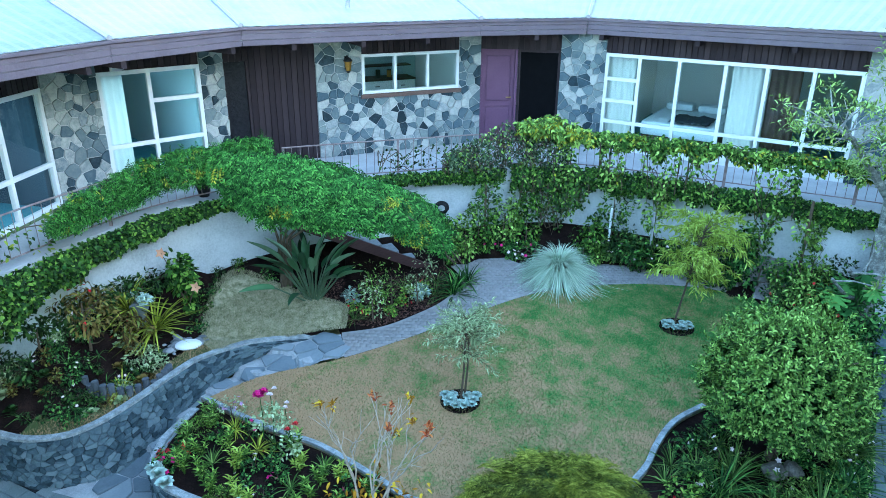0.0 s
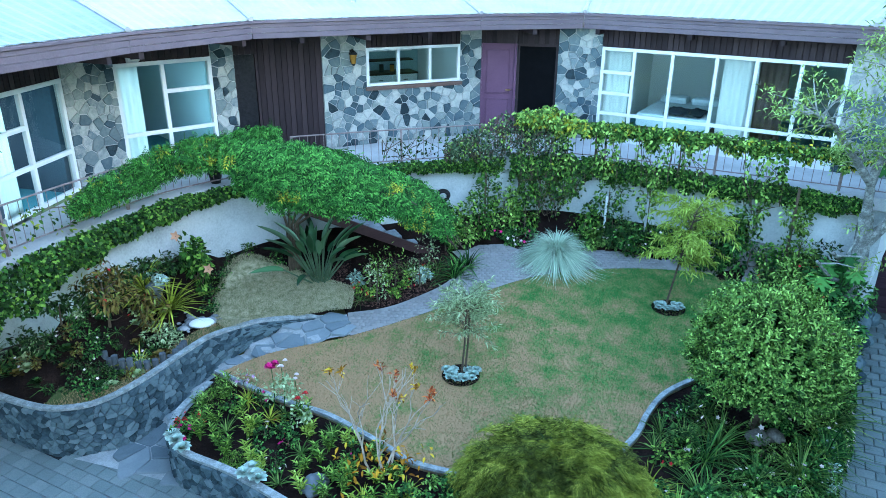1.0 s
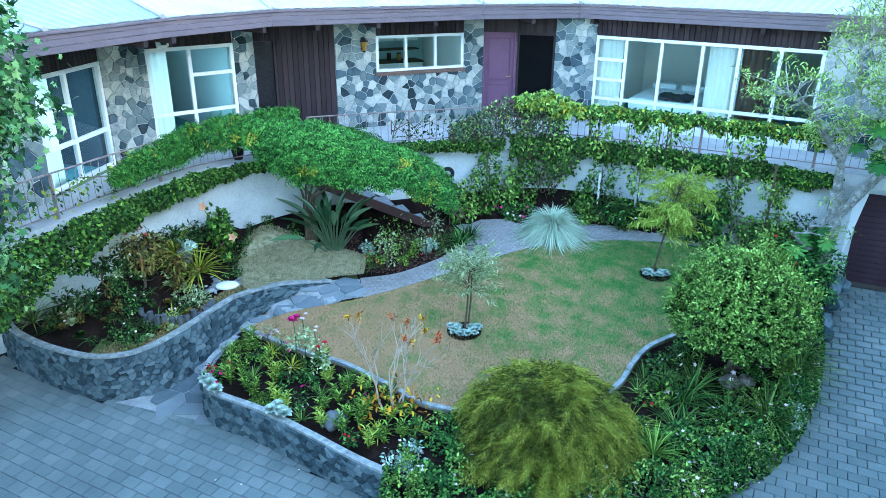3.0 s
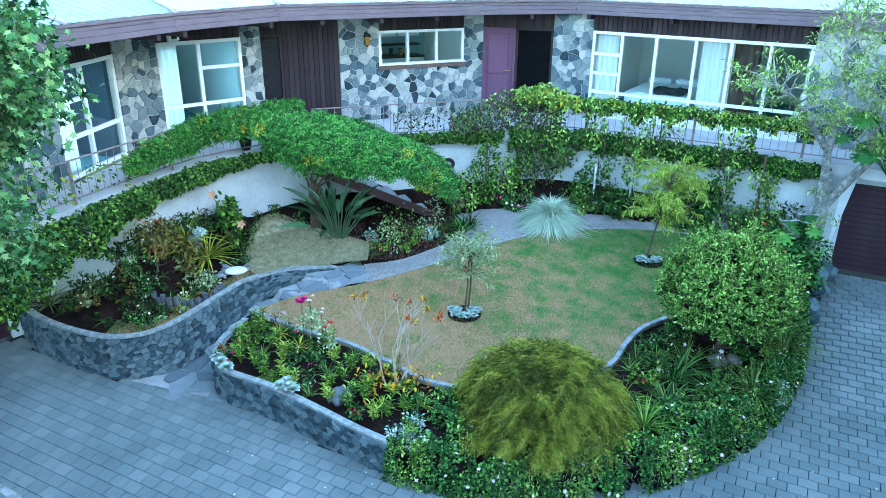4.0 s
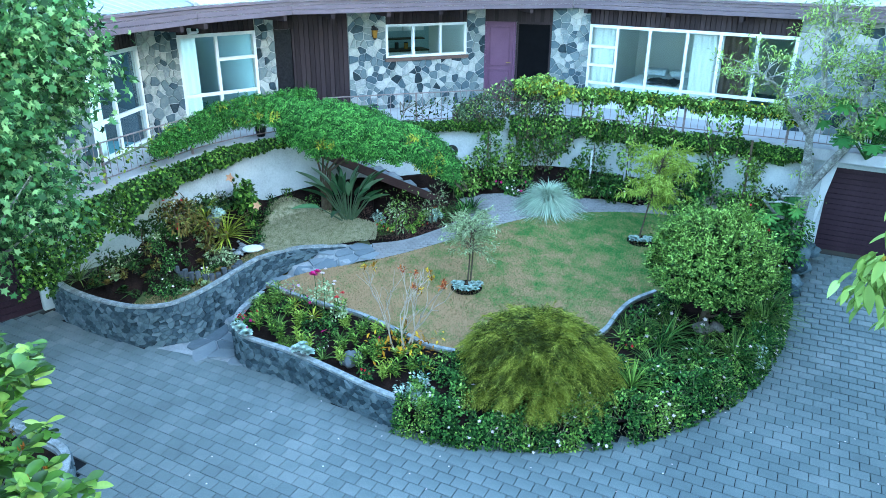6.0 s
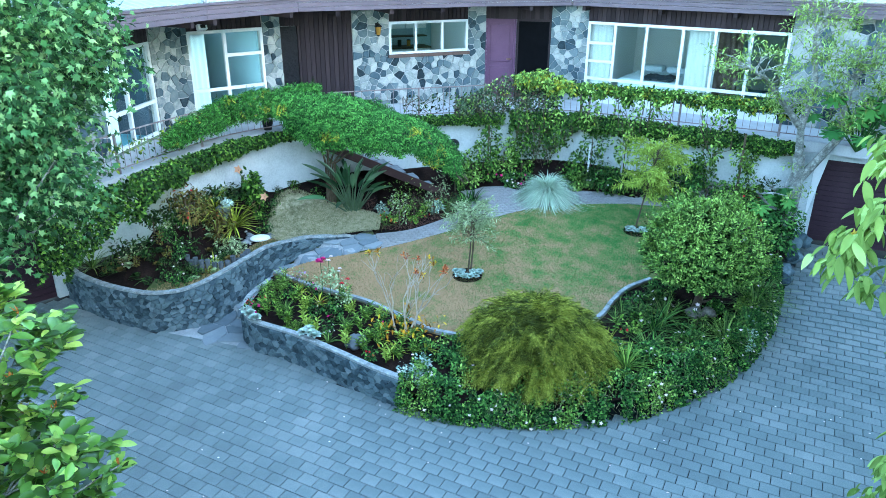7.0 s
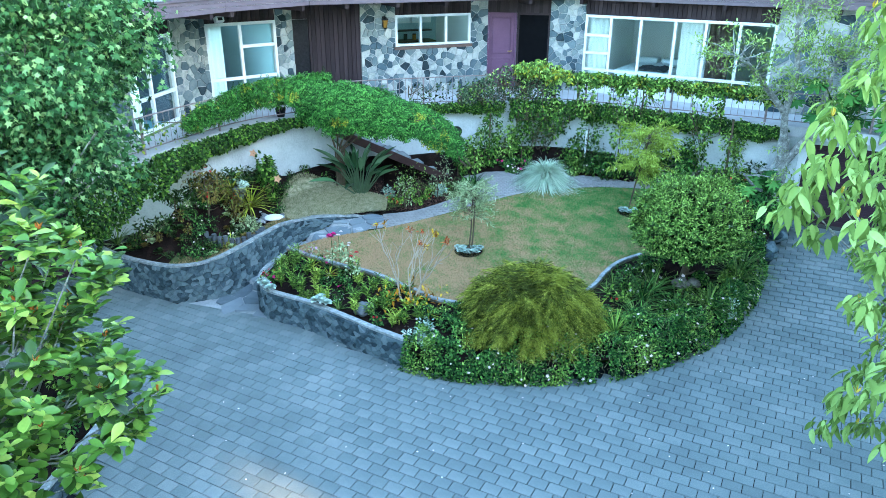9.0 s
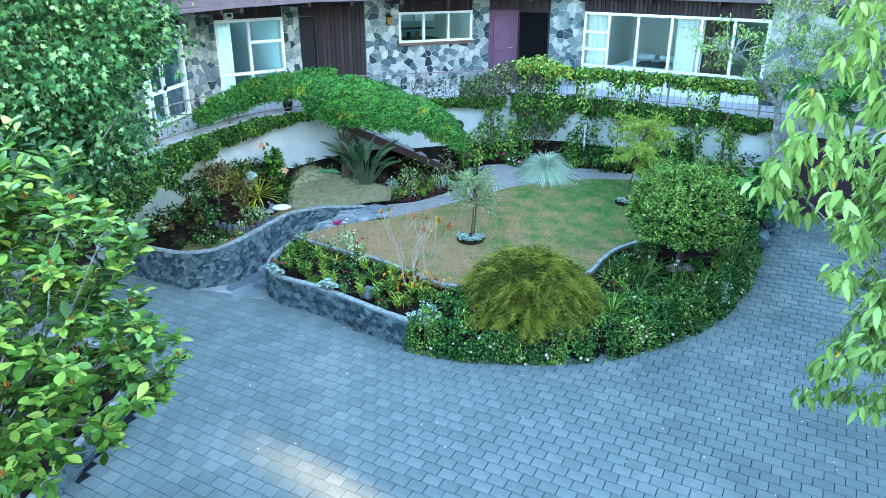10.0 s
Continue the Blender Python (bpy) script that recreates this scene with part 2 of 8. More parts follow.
M_PAVER = material("paver_concrete", ((0.085, 0.105, 0.106), (0.15, 0.184, 0.18), (0.27, 0.29, 0.275)), scale=0.75, fine=55, rough=0.9, bump=0.3, island=0.13)
M_PAVER_O = material("paver_concrete_single", ((0.085, 0.105, 0.106), (0.15, 0.184, 0.18), (0.27, 0.29, 0.275)), scale=0.75, fine=55, rough=0.9, bump=0.3, obj_random=0.13)
M_JOINT = material("joint_sand", ((0.006, 0.008, 0.01), (0.02, 0.022, 0.025)), scale=2, fine=80)
M_PATH = material("path_paver", ((0.18, 0.17, 0.16), (0.25, 0.235, 0.222), (0.31, 0.295, 0.28)), scale=1.2, fine=60, rough=0.85, bump=0.15, island=0.12)
M_SOIL = material("bark_mulch", ((0.003, 0.002, 0.002), (0.011, 0.007, 0.006), (0.04, 0.022, 0.017)), scale=3, fine=45, rough=1.0, bump=0.9, spec=0.05)
M_LAWN = material("mown_lawn", ((0.05, 0.15, 0.035), (0.13, 0.195, 0.058), (0.23, 0.19, 0.08), (0.35, 0.22, 0.115)), scale=2.6, fine=26, rough=1.0, bump=0.5, contrast=2.2, spec=0.05)
M_DRY = material("dry_lawn", ((0.14, 0.15, 0.07), (0.3, 0.27, 0.16), (0.47, 0.41, 0.27)), scale=9, fine=70, rough=0.95, bump=0.9, contrast=2.6)
M_MOSS = material("mossy_turf", ((0.03, 0.045, 0.015), (0.07, 0.09, 0.03), (0.12, 0.11, 0.05)), scale=2, fine=40, rough=0.95, bump=0.6)
M_STONE = material("field_stone", ((0.022, 0.034, 0.04), (0.065, 0.1, 0.12), (0.125, 0.16, 0.17), (0.22, 0.25, 0.235), (0.46, 0.45, 0.41), (0.15, 0.19, 0.2)), scale=8, fine=34, rough=0.85, bump=0.8, obj_random=0.66, contrast=1.25)
M_DSTONE = material("blue_stone", ((0.012, 0.02, 0.025), (0.05, 0.077, 0.09), (0.13, 0.175, 0.19), (0.2, 0.24, 0.25)), scale=6, fine=30, rough=0.85, bump=0.8, obj_random=0.38)
M_MORTAR = material("stone_mortar", ((0.3, 0.295, 0.28), (0.46, 0.45, 0.43), (0.62, 0.61, 0.58)), scale=5, fine=60, rough=0.9, bump=0.4)
M_DMORTAR = material("weathered_mortar", ((0.1, 0.115, 0.125), (0.22, 0.235, 0.245), (0.38, 0.4, 0.4)), scale=3, fine=60, rough=0.9, bump=0.4)
M_COPE = material("cement_coping", ((0.07, 0.08, 0.078), (0.26, 0.28, 0.275), (0.52, 0.54, 0.53)), scale=9, fine=60, rough=0.9, bump=0.4)
M_FLAG = material("flagstone", ((0.09, 0.115, 0.13), (0.17, 0.2, 0.215), (0.27, 0.295, 0.3)), scale=4, fine=40, rough=0.8, bump=0.35, obj_random=0.45)
M_FASCIA = material("mauve_fascia_paint", ((0.1, 0.077, 0.09), (0.135, 0.104, 0.122), (0.165, 0.13, 0.15)), scale=2, fine=40, rough=0.6, bump=0.05)
M_SLAT = material("dark_stained_boards", ((0.018, 0.012, 0.014), (0.035, 0.024, 0.027), (0.06, 0.042, 0.045)), scale=3, fine=50, rough=0.65, bump=0.2, obj_random=0.35, stretch=(1, 1, 0.2))
M_WHITE = material("white_joinery_paint", ((0.66, 0.67, 0.67), (0.8, 0.8, 0.79)), scale=3, fine=40, rough=0.45, bump=0.05)
M_RENDER = material("white_render_wall", ((0.33, 0.36, 0.355), (0.56, 0.585, 0.58), (0.7, 0.715, 0.705)), scale=1.2, fine=30, rough=0.85, bump=0.2)
M_CONC = material("pale_concrete", ((0.3, 0.3, 0.3), (0.42, 0.42, 0.42), (0.52, 0.52, 0.52)), scale=1.5, fine=50, rough=0.85, bump=0.25)
M_ROOF = material("weathered_white_roof_steel", ((0.24, 0.235, 0.235), (0.34, 0.328, 0.325), (0.42, 0.405, 0.4)), scale=1.2, fine=20, rough=0.5, bump=0.05)
# Darker blue-grey for two west facets: their dimmer light put into the colour.
M_ROOF_DIM = material("blue_grey_dimmed_steel", ((0.13, 0.16, 0.18), (0.2, 0.235, 0.26), (0.28, 0.31, 0.33)), scale=1.2, fine=20, rough=0.5, bump=0.05)
M_SCREEN = material("black_fly_mesh", ((0.003, 0.003, 0.0035), (0.007, 0.007, 0.008)), scale=6, fine=60, rough=0.9, bump=0.2, spec=0.03)
# Navy puts the darkness of the unlit west rooms into the wall colour.
M_DIMROOM = material("dim_room_navy", ((0.025, 0.045, 0.065), (0.05, 0.08, 0.11)), scale=1.5, fine=20, rough=0.8, bump=0.03)
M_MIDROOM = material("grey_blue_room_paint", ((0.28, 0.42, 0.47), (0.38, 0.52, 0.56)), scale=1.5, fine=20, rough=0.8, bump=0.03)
M_DOOR = material("plum_door_paint", ((0.105, 0.05, 0.085), (0.14, 0.068, 0.115), (0.165, 0.085, 0.135)), scale=2, fine=40, rough=0.5, bump=0.05)
M_GARAGE = material("maroon_garage_paint", ((0.03, 0.016, 0.022), (0.045, 0.024, 0.032), (0.07, 0.04, 0.05)), scale=2, fine=40, rough=0.55, bump=0.08)
M_RAIL = material("weathered_iron_rail", ((0.13, 0.075, 0.07), (0.24, 0.18, 0.17), (0.36, 0.31, 0.3)), scale=8, fine=60, rough=0.6, bump=0.1)
M_ROOM = material("pale_room_paint", ((0.74, 0.78, 0.78), (0.82, 0.85, 0.84)), scale=1, fine=20, rough=0.8, bump=0.03)
M_CARPET = material("blue_carpet", ((0.05, 0.17, 0.23), (0.09, 0.25, 0.31)), scale=3, fine=90, rough=0.95, bump=0.3)
M_CURTAIN = material("white_curtain", ((0.8, 0.81, 0.8), (0.88, 0.88, 0.87)), scale=2, fine=60, rough=0.9, bump=0.1, translucent=0.3)
M_BROWN = material("brown_painted_timber", ((0.045, 0.022, 0.022), (0.075, 0.04, 0.038), (0.1, 0.055, 0.05)), scale=3, fine=40, rough=0.6, bump=0.15, stretch=(0.3, 1, 1))
M_BLACK = material("black_iron", ((0.01, 0.01, 0.011), (0.025, 0.025, 0.026)), scale=6, fine=40, rough=0.5, bump=0.1)
M_BARK = material("grey_bark", ((0.07, 0.07, 0.06), (0.22, 0.22, 0.2), (0.55, 0.55, 0.5)), scale=9, fine=40, rough=0.9, bump=0.6, contrast=1.2)
M_TWIG = material("brown_bark", ((0.05, 0.035, 0.025), (0.11, 0.08, 0.055), (0.18, 0.14, 0.1)), scale=9, fine=50, rough=0.9, bump=0.5)
M_PALE = material("bare_pale_twigs", ((0.28, 0.2, 0.15), (0.48, 0.38, 0.29), (0.6, 0.5, 0.4)), scale=8, fine=40, rough=0.8, bump=0.3)
M_ROCK = material("grey_pebble", ((0.1, 0.11, 0.12), (0.22, 0.23, 0.24), (0.4, 0.4, 0.4)), scale=4, fine=40, rough=0.75, bump=0.3, obj_random=0.5)
M_GRASSBLADE = material("lawn_blades", ((0.05, 0.18, 0.04), (0.145, 0.235, 0.065), (0.27, 0.225, 0.1), (0.43, 0.27, 0.145)), scale=2.6, fine=14, rough=0.8, bump=0.0, island=0.3, contrast=2.2, translucent=0.15)
M_DRYBLADE = material("dry_lawn_blades", ((0.13, 0.16, 0.07), (0.36, 0.33, 0.19), (0.58, 0.5, 0.34)), scale=3.0, fine=6, rough=0.8, bump=0.0, island=0.65, translucent=0.15)
L_IVY = leafy("ivy_leaf", (0.008, 0.035, 0.008), (0.045, 0.15, 0.024), (0.19, 0.4, 0.06))
L_WIST = leafy("wisteria_leaf", (0.01, 0.055, 0.012), (0.045, 0.195, 0.035), (0.13, 0.43, 0.075))
L_VINE = leafy("vine_leaf", (0.012, 0.045, 0.01), (0.07, 0.19, 0.025), (0.4, 0.42, 0.05))
L_SHRUB = leafy("glossy_shrub_leaf", (0.03, 0.1, 0.02), (0.15, 0.34, 0.06), (0.48, 0.66, 0.16), 0.4)
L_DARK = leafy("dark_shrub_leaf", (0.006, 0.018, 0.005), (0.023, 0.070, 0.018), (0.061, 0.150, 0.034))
# Three juniper tones: shade painted in the hollows, light on proud sprays and tips.
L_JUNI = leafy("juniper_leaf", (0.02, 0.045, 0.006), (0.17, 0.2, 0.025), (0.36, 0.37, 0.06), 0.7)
L_JUNI_SHADE = leafy("shaded_juniper_leaf", (0.02, 0.045, 0.008), (0.08, 0.12, 0.022), (0.16, 0.2, 0.04), 0.7)
L_JUNI_LIT = leafy("lit_juniper_tip", (0.14, 0.17, 0.02), (0.29, 0.31, 0.04), (0.48, 0.47, 0.08), 0.7, deep=0.8)
L_LIME = leafy("lime_leaf", (0.14, 0.26, 0.03), (0.32, 0.52, 0.08), (0.55, 0.7, 0.17), 0.5, 0.25, deep=0.85)
L_SILVER = leafy("silver_leaf", (0.14, 0.2, 0.16), (0.33, 0.46, 0.37), (0.64, 0.72, 0.6), 0.7, deep=0.8)
L_PAMPAS = leafy("striped_grass", (0.3, 0.42, 0.28), (0.55, 0.68, 0.5), (0.78, 0.8, 0.66), 0.6, 0.3, deep=0.85)
L_SAGE = leafy("sage_leaf", (0.17, 0.25, 0.12), (0.4, 0.5, 0.25), (0.64, 0.7, 0.42), 0.6, 0.2, deep=0.85)
L_STREL = material("strelitzia_leaf", ((0.01, 0.032, 0.012), (0.03, 0.085, 0.035), (0.075, 0.165, 0.07), (0.22, 0.33, 0.2)), scale=5, fine=30, rough=0.35, bump=0.1, obj_random=0.75, translucent=0.1, stretch=(1, 1, 0.3))
L_GRASS = leafy("strappy_leaf", (0.017, 0.051, 0.011), (0.070, 0.170, 0.036), (0.195, 0.350, 0.079), 0.45)
L_YELL = leafy("yellow_strappy_leaf", (0.064, 0.120, 0.011), (0.246, 0.360, 0.036), (0.625, 0.625, 0.090), 0.45)
L_COVER = leafy("groundcover_leaf", (0.008, 0.032, 0.01), (0.038, 0.145, 0.034), (0.15, 0.4, 0.08))
L_BED = leafy("bedding_leaf", (0.03, 0.09, 0.012), (0.12, 0.3, 0.045), (0.32, 0.55, 0.1))
L_RUST = leafy("rusty_leaf", (0.072, 0.030, 0.011), (0.200, 0.140, 0.036), (0.143, 0.250, 0.056))
L_CROTON = leafy("croton_leaf", (0.240, 0.036, 0.011), (0.550, 0.250, 0.018), (0.750, 0.562, 0.045))
L_MAPLE = leafy("lobed_tree_leaf", (0.012, 0.06, 0.022), (0.07, 0.24, 0.08), (0.26, 0.5, 0.2), 0.4, 0.2)
L_MAGN = leafy("magnolia_leaf", (0.02, 0.08, 0.012), (0.11, 0.31, 0.045), (0.38, 0.6, 0.12), 0.3, 0.2)
L_MAGN.node_tree.nodes["Principled BSDF"].inputs["Specular IOR Level"].default_value = 0.4
L_PALE = leafy("pale_tree_leaf", (0.09, 0.21, 0.04), (0.2, 0.38, 0.09), (0.42, 0.58, 0.2), 0.4, 0.25, deep=0.85)
F_PINK = leafy("magenta_petal", (0.5, 0.01, 0.12), (0.7, 0.02, 0.2), (0.8, 0.06, 0.3))
F_RED = leafy("red_petal", (0.5, 0.01, 0.02), (0.7, 0.03, 0.04), (0.8, 0.1, 0.08))
F_WHITE = leafy("blush_petal", (0.75, 0.52, 0.52), (0.82, 0.66, 0.64), (0.86, 0.78, 0.75), deep=0.9)
F_PEACH = leafy("peach_petal", (0.75, 0.28, 0.14), (0.8, 0.42, 0.25), (0.8, 0.5, 0.32))
def worn(m, ax, ay, c):
    """Let a ground material dry out across the plan: its tone shifts along x and y."""
    nt = m.node_tree
    ramp = next(n for n in nt.nodes if n.type == "VALTORGB")
    src = ramp.inputs[0].links[0].from_socket
    tc = nt.nodes.new("ShaderNodeTexCoord")
    dot = nt.nodes.new("ShaderNodeVectorMath")
    dot.operation = "DOT_PRODUCT"
    dot.inputs[1].default_value = (ax, ay, 0)
    nt.links.new(tc.outputs["Object"], dot.inputs[0])
    for a, b in ((src, dot.outputs["Value"]), (None, None)):
        add = nt.nodes.new("ShaderNodeMath")
        add.operation = "ADD"
        if a is not None:
            nt.links.new(a, add.inputs[0])
            nt.links.new(b, add.inputs[1])
            last = add
        else:
            nt.links.new(last.outputs[0], add.inputs[0])
            add.inputs[1].default_value = c
            nt.links.new(add.outputs[0], ramp.inputs[0])


worn(M_LAWN, -0.026, -0.014, 0.192)
worn(M_GRASSBLADE, -0.026, -0.014, 0.192)
M_FMORTAR = material("path_mortar", ((0.16, 0.17, 0.17), (0.3, 0.31, 0.31), (0.44, 0.44, 0.43)), scale=4, fine=60, rough=0.9, bump=0.3)
M_GLASS = bpy.data.materials.new("window_glass")
M_GLASS.use_nodes = True
_b = M_GLASS.node_tree.nodes["Principled BSDF"]
_b.inputs["Transmission Weight"].default_value, _b.inputs["Roughness"].default_value, _b.inputs["IOR"].default_value = 1.0, 0.0, 1.4
_b.inputs["Base Color"].default_value = (0.94, 0.985, 1.0, 1)


# ---- the lie of the land ----
def smoothstep(a, b, x):
    t = min(1, max(0, (x - a) / (b - a)))
    return t * t * (3 - 2 * t)


def drive_z(x, y):
    return 0.4 * smoothstep(4.5, 8.0, x) * smoothstep(5.5, 11.0, y)


def garden_z(x, y):
    z = 0.55 + 0.1 * (y - 7.2)
    if y > 11.5:
        z = z - 0.05 * max(0, y - 12.3) + 0.5 * bank(x, y)
    return z


def west_top(x):
    """Height of the curving west wall's coping."""
    return float(np.interp(x, [-7.5, -5.7, -5.1, -4.4, -3.9, -3.3, -2.8, -2.2], [0.72, 0.74, 0.79, 0.95, 1.05, 1.03, 0.93, 0.88]))


def leftbed_z(x, y):
    a = west_top(x) - 0.05 + 0.05 * max(0.0, y - 8.6) + 0.85 * bank(x, y, 0.85)
    w = smoothstep(-4.9, -4.4, x) * smoothstep(9.3, 9.9, y)
    return a * (1 - w) + (0.89 + 0.21 * max(0.0, y - 9.8) + 0.2 * bank(x, y, 0.5)) * w


DECK_EDGE = smooth_line([(-6.7, 6.0), (-6.35, 7.0), (-6.0, 8.0), (-5.55, 9.25), (-4.9, 10.6), (-3.8, 11.7), (-2.3, 12.4), (-0.6, 13.02), (0.6, 13.4), (1.9, 13.6), (3.4, 13.1), (5.0, 12.35), (6.5, 11.65), (8.6, 10.55)], 0.15)


def bank(x, y, reach=0.6):
    """The soil rises against the wall below the balcony."""
    return smoothstep(7.7, 8.6, y) * (1 - smoothstep(0.05, reach, float(np.min(np.hypot(DECK_EDGE[:, 0] - x, DECK_EDGE[:, 1] - y)))))


LEFT_WALL = smooth_line([(-7.85, 8.6), (-7.35, 8.15), (-6.57, 7.7), (-5.75, 7.42), (-5.2, 7.42), (-4.77, 7.6), (-4.46, 7.97), (-4.17, 8.5), (-3.85, 9.02), (-3.35, 9.5), (-2.85, 9.85), (-2.35, 10.05)], 0.1)
FRONT_WALL = smooth_line([(-3.75, 8.35), (-3.95, 7.7), (-3.9, 7.2), (-3.6, 6.8), (-2.85, 6.45), (-2.1, 6.0), (-1.4, 5.55), (-0.95, 5.3)], 0.1)
FRONT_EDGE = smooth_line([(-0.95, 5.3), (-0.2, 5.05), (0.6, 4.98), (1.45, 5.02), (2.3, 5.2), (3.0, 5.5), (4.1, 6.25), (5.1, 7.4), (5.7, 8.4), (6.1, 9.2)], 0.12)
LAWN_NORTH = smooth_line([(-3.65, 8.5), (-2.95, 9.05), (-1.8, 9.55), (-0.7, 10.22), (0.3, 10.95), (1.25, 11.55), (2.1, 11.85), (3.3, 12.0), (4.4, 11.9), (5.2, 11.6)], 0.12)
LAWN_SOUTH = smooth_line([(5.3, 11.2), (4.9, 9.8), (4.2, 9.0), (3.5, 8.6), (3.0, 8.25), (2.66, 7.8), (2.4, 7.35), (1.9, 6.9), (0.8, 6.5), (-0.45, 6.7), (-1.0, 7.05), (-1.8, 7.58), (-2.4, 7.82), (-3.03, 8.12), (-3.7, 8.5)], 0.12)
PATH_NORTH = smooth_line([(-1.95, 10.22), (-1.35, 10.4), (-0.85, 10.75), (-0.3, 11.3), (0.0, 12.0), (-0.25, 12.75), (0.65, 12.98), (1.1, 12.7), (1.6, 12.55), (2.7, 12.72), (3.5, 12.72), (5.2, 12.4), (6.2, 12.0)], 0.12)
FLOOR = 2.75
HEAD = 4.77
SOFFIT = 5.17

# ---- ground ----
setting("ground", sheet("ground", [(-300, -300), (300, -300), (300, 400), (-300, 400)], lambda x, y: -0.12, 60), M_MOSS, "wide rough turf ground round the property", "ground")
setting("pavement", sheet("pavement", [(-10.5, -9), (12, -9), (12, 8), (12, 13), (7.2, 12.5), (5.6, 9.5), (4.3, 6.9), (2.4, 5.7), (0.5, 5.4), (-0.8, 5.7), (-3.2, 7.3), (-4.4, 8.1), (-6, 8.4), (-8, 9.8), (-10.5, 10.5)], lambda x, y: drive_z(x, y) - 0.03, 0.5), M_JOINT, "dark sandy bed of the paved driveway", "driveway")
island = np.concatenate([FRONT_WALL, FRONT_EDGE, [(6.7, 10.3), (7.3, 11.5), (7.2, 12.2)], DECK_EDGE[(DECK_EDGE[:, 0] < 6.9) & (DECK_EDGE[:, 0] > -3.0)][::-1] + np.array([0, 0.1]), [(-2.2, 10.8), (-1.95, 10.15), (-1.8, 9.55), (-2.95, 9.05), (-3.65, 8.5)]])
setting("garden_soil", sheet("garden_soil", island, lambda x, y: garden_z(x, y) - 0.03, 0.3), M_SOIL, "dark bark mulch of the garden beds", "soil")
leftbed = np.concatenate([LEFT_WALL, [(-1.98, 10.3), (-2.0, 10.9), (-2.2, 12.4)], DECK_EDGE[(DECK_EDGE[:, 0] < -2.4) & (DECK_EDGE[:, 1] > 8.2)][::-1] + np.array([-0.1, 0.1]), [(-7.2, 9.2)]])
setting("bed_soil", sheet("bed_soil", leftbed, lambda x, y: leftbed_z(x, y) - 0.04, 0.25), M_SOIL, "dark mulch of the raised bed", "soil")
lawn_poly = np.concatenate([LAWN_NORTH, LAWN_SOUTH])
setting("lawn", sheet("lawn", lawn_poly, lambda x, y: garden_z(x, y) + 0.005, 0.25, 0.05), M_LAWN, "patchy green and brown mown lawn", "lawn")
path_poly = np.concatenate([LAWN_NORTH[LAWN_NORTH[:, 0] > -1.9], [(6.0, 11.2)], PATH_NORTH[::-1]])
setting("path", sheet("path", path_poly, lambda x, y: garden_z(x, min(y, 12.3)) + 0.01 + 0.08 * max(0, y - 12.3), 0.25), M_PATH, "grey paved garden path curving round the lawn", "path")
DRYPOLY = smooth_line([(-1.98, 10.2), (-2.0, 10.55), (-2.08, 10.75), (-2.6, 10.97), (-3.05, 11.15), (-3.5, 11.36), (-4.0, 11.3), (-4.22, 10.9), (-4.2, 10.4), (-4.0, 9.75), (-3.68, 9.36), (-3.34, 9.62), (-2.92, 9.92), (-2.42, 10.1), (-1.98, 10.2)], 0.15)[:-1]
setting("dry_lawn", sheet("dry_lawn", DRYPOLY[::-1], lambda x, y: leftbed_z(x, y) + 0.012, 0.25), M_DRY, "straw-coloured dry patch of lawn", "lawn")

# ---- house ----
def seg_frame(a, b):
    """Frame of a wall: x along it, y into the house, z up."""
    a, b = Vector((*a, 0)), Vector((*b, 0))
    u = (b - a).normalized()
    return Matrix(((u.x, -u.y, 0, a.x), (u.y, u.x, 0, a.y), (0, 0, 1, 0), (0, 0, 0, 1))), (b - a).length


def voronoi_cells(w, h, n, g, blocked=()):
    """Crazy-paved cells of a rectangle: shrunken convex polygons."""
    n = int(n * 1.7)
    step = math.sqrt(w * h / n)
    seeds = []
    for _ in range(n * 30):
        s = (g.uniform(0, w), g.uniform(0, h))
        gap = step * g.choice((0.4, 0.55, 0.75, 1.15))
        if all((s[0] - o[0]) ** 2 + (s[1] - o[1]) ** 2 > gap * gap for o in seeds):
            seeds.append(s)
            if len(seeds) == n:
                break
    cells = []
    for i, s in enumerate(seeds):
        if any(x0 < s[0] < x1 and z0 < s[1] < z1 for x0, x1, z0, z1 in blocked):
            continue
        poly = [Vector((0, 0)), Vector((w, 0)), Vector((w, h)), Vector((0, h))]
        c = Vector(s)
        cuts = []
        for k, o in enumerate(seeds):
            if k != i and abs(o[0] - s[0]) < 3.2 * step and abs(o[1] - s[1]) < 3.2 * step:
                o = Vector(o)
                cuts.append(((o - c).normalized(), (o + c) / 2 - (o - c).normalized() * min(0.008, step * 0.03)))
        for x0, x1, z0, z1 in blocked:
            best = max(((x0 - s[0], Vector((1, 0)), Vector((x0, 0))), (s[0] - x1, Vector((-1, 0)), Vector((x1, 0))), (z0 - s[1], Vector((0, 1)), Vector((0, z0))), (s[1] - z1, Vector((0, -1)), Vector((0, z1)))), key=lambda q: q[0])
            cuts.append((best[1], best[2] - best[1] * 0.01))
        for nrm, at in cuts:
            res = []
            for p, q in zip(poly, poly[1:] + poly[:1]):
                dp, dq = (p - at).dot(nrm), (q - at).dot(nrm)
                if dp <= 0:
                    res.append(p)
                if dp * dq < 0:
                    res.append(p + (q - p) * (dp / (dp - dq)))
            poly = res
            if len(poly) < 3:
                break
        if len(poly) >= 3:
            area = abs(sum(p.cross(q) for p, q in zip(poly, poly[1:] + poly[:1]))) / 2
            if area > 0.1 * step * step:
                cells.append(poly)
    return cells


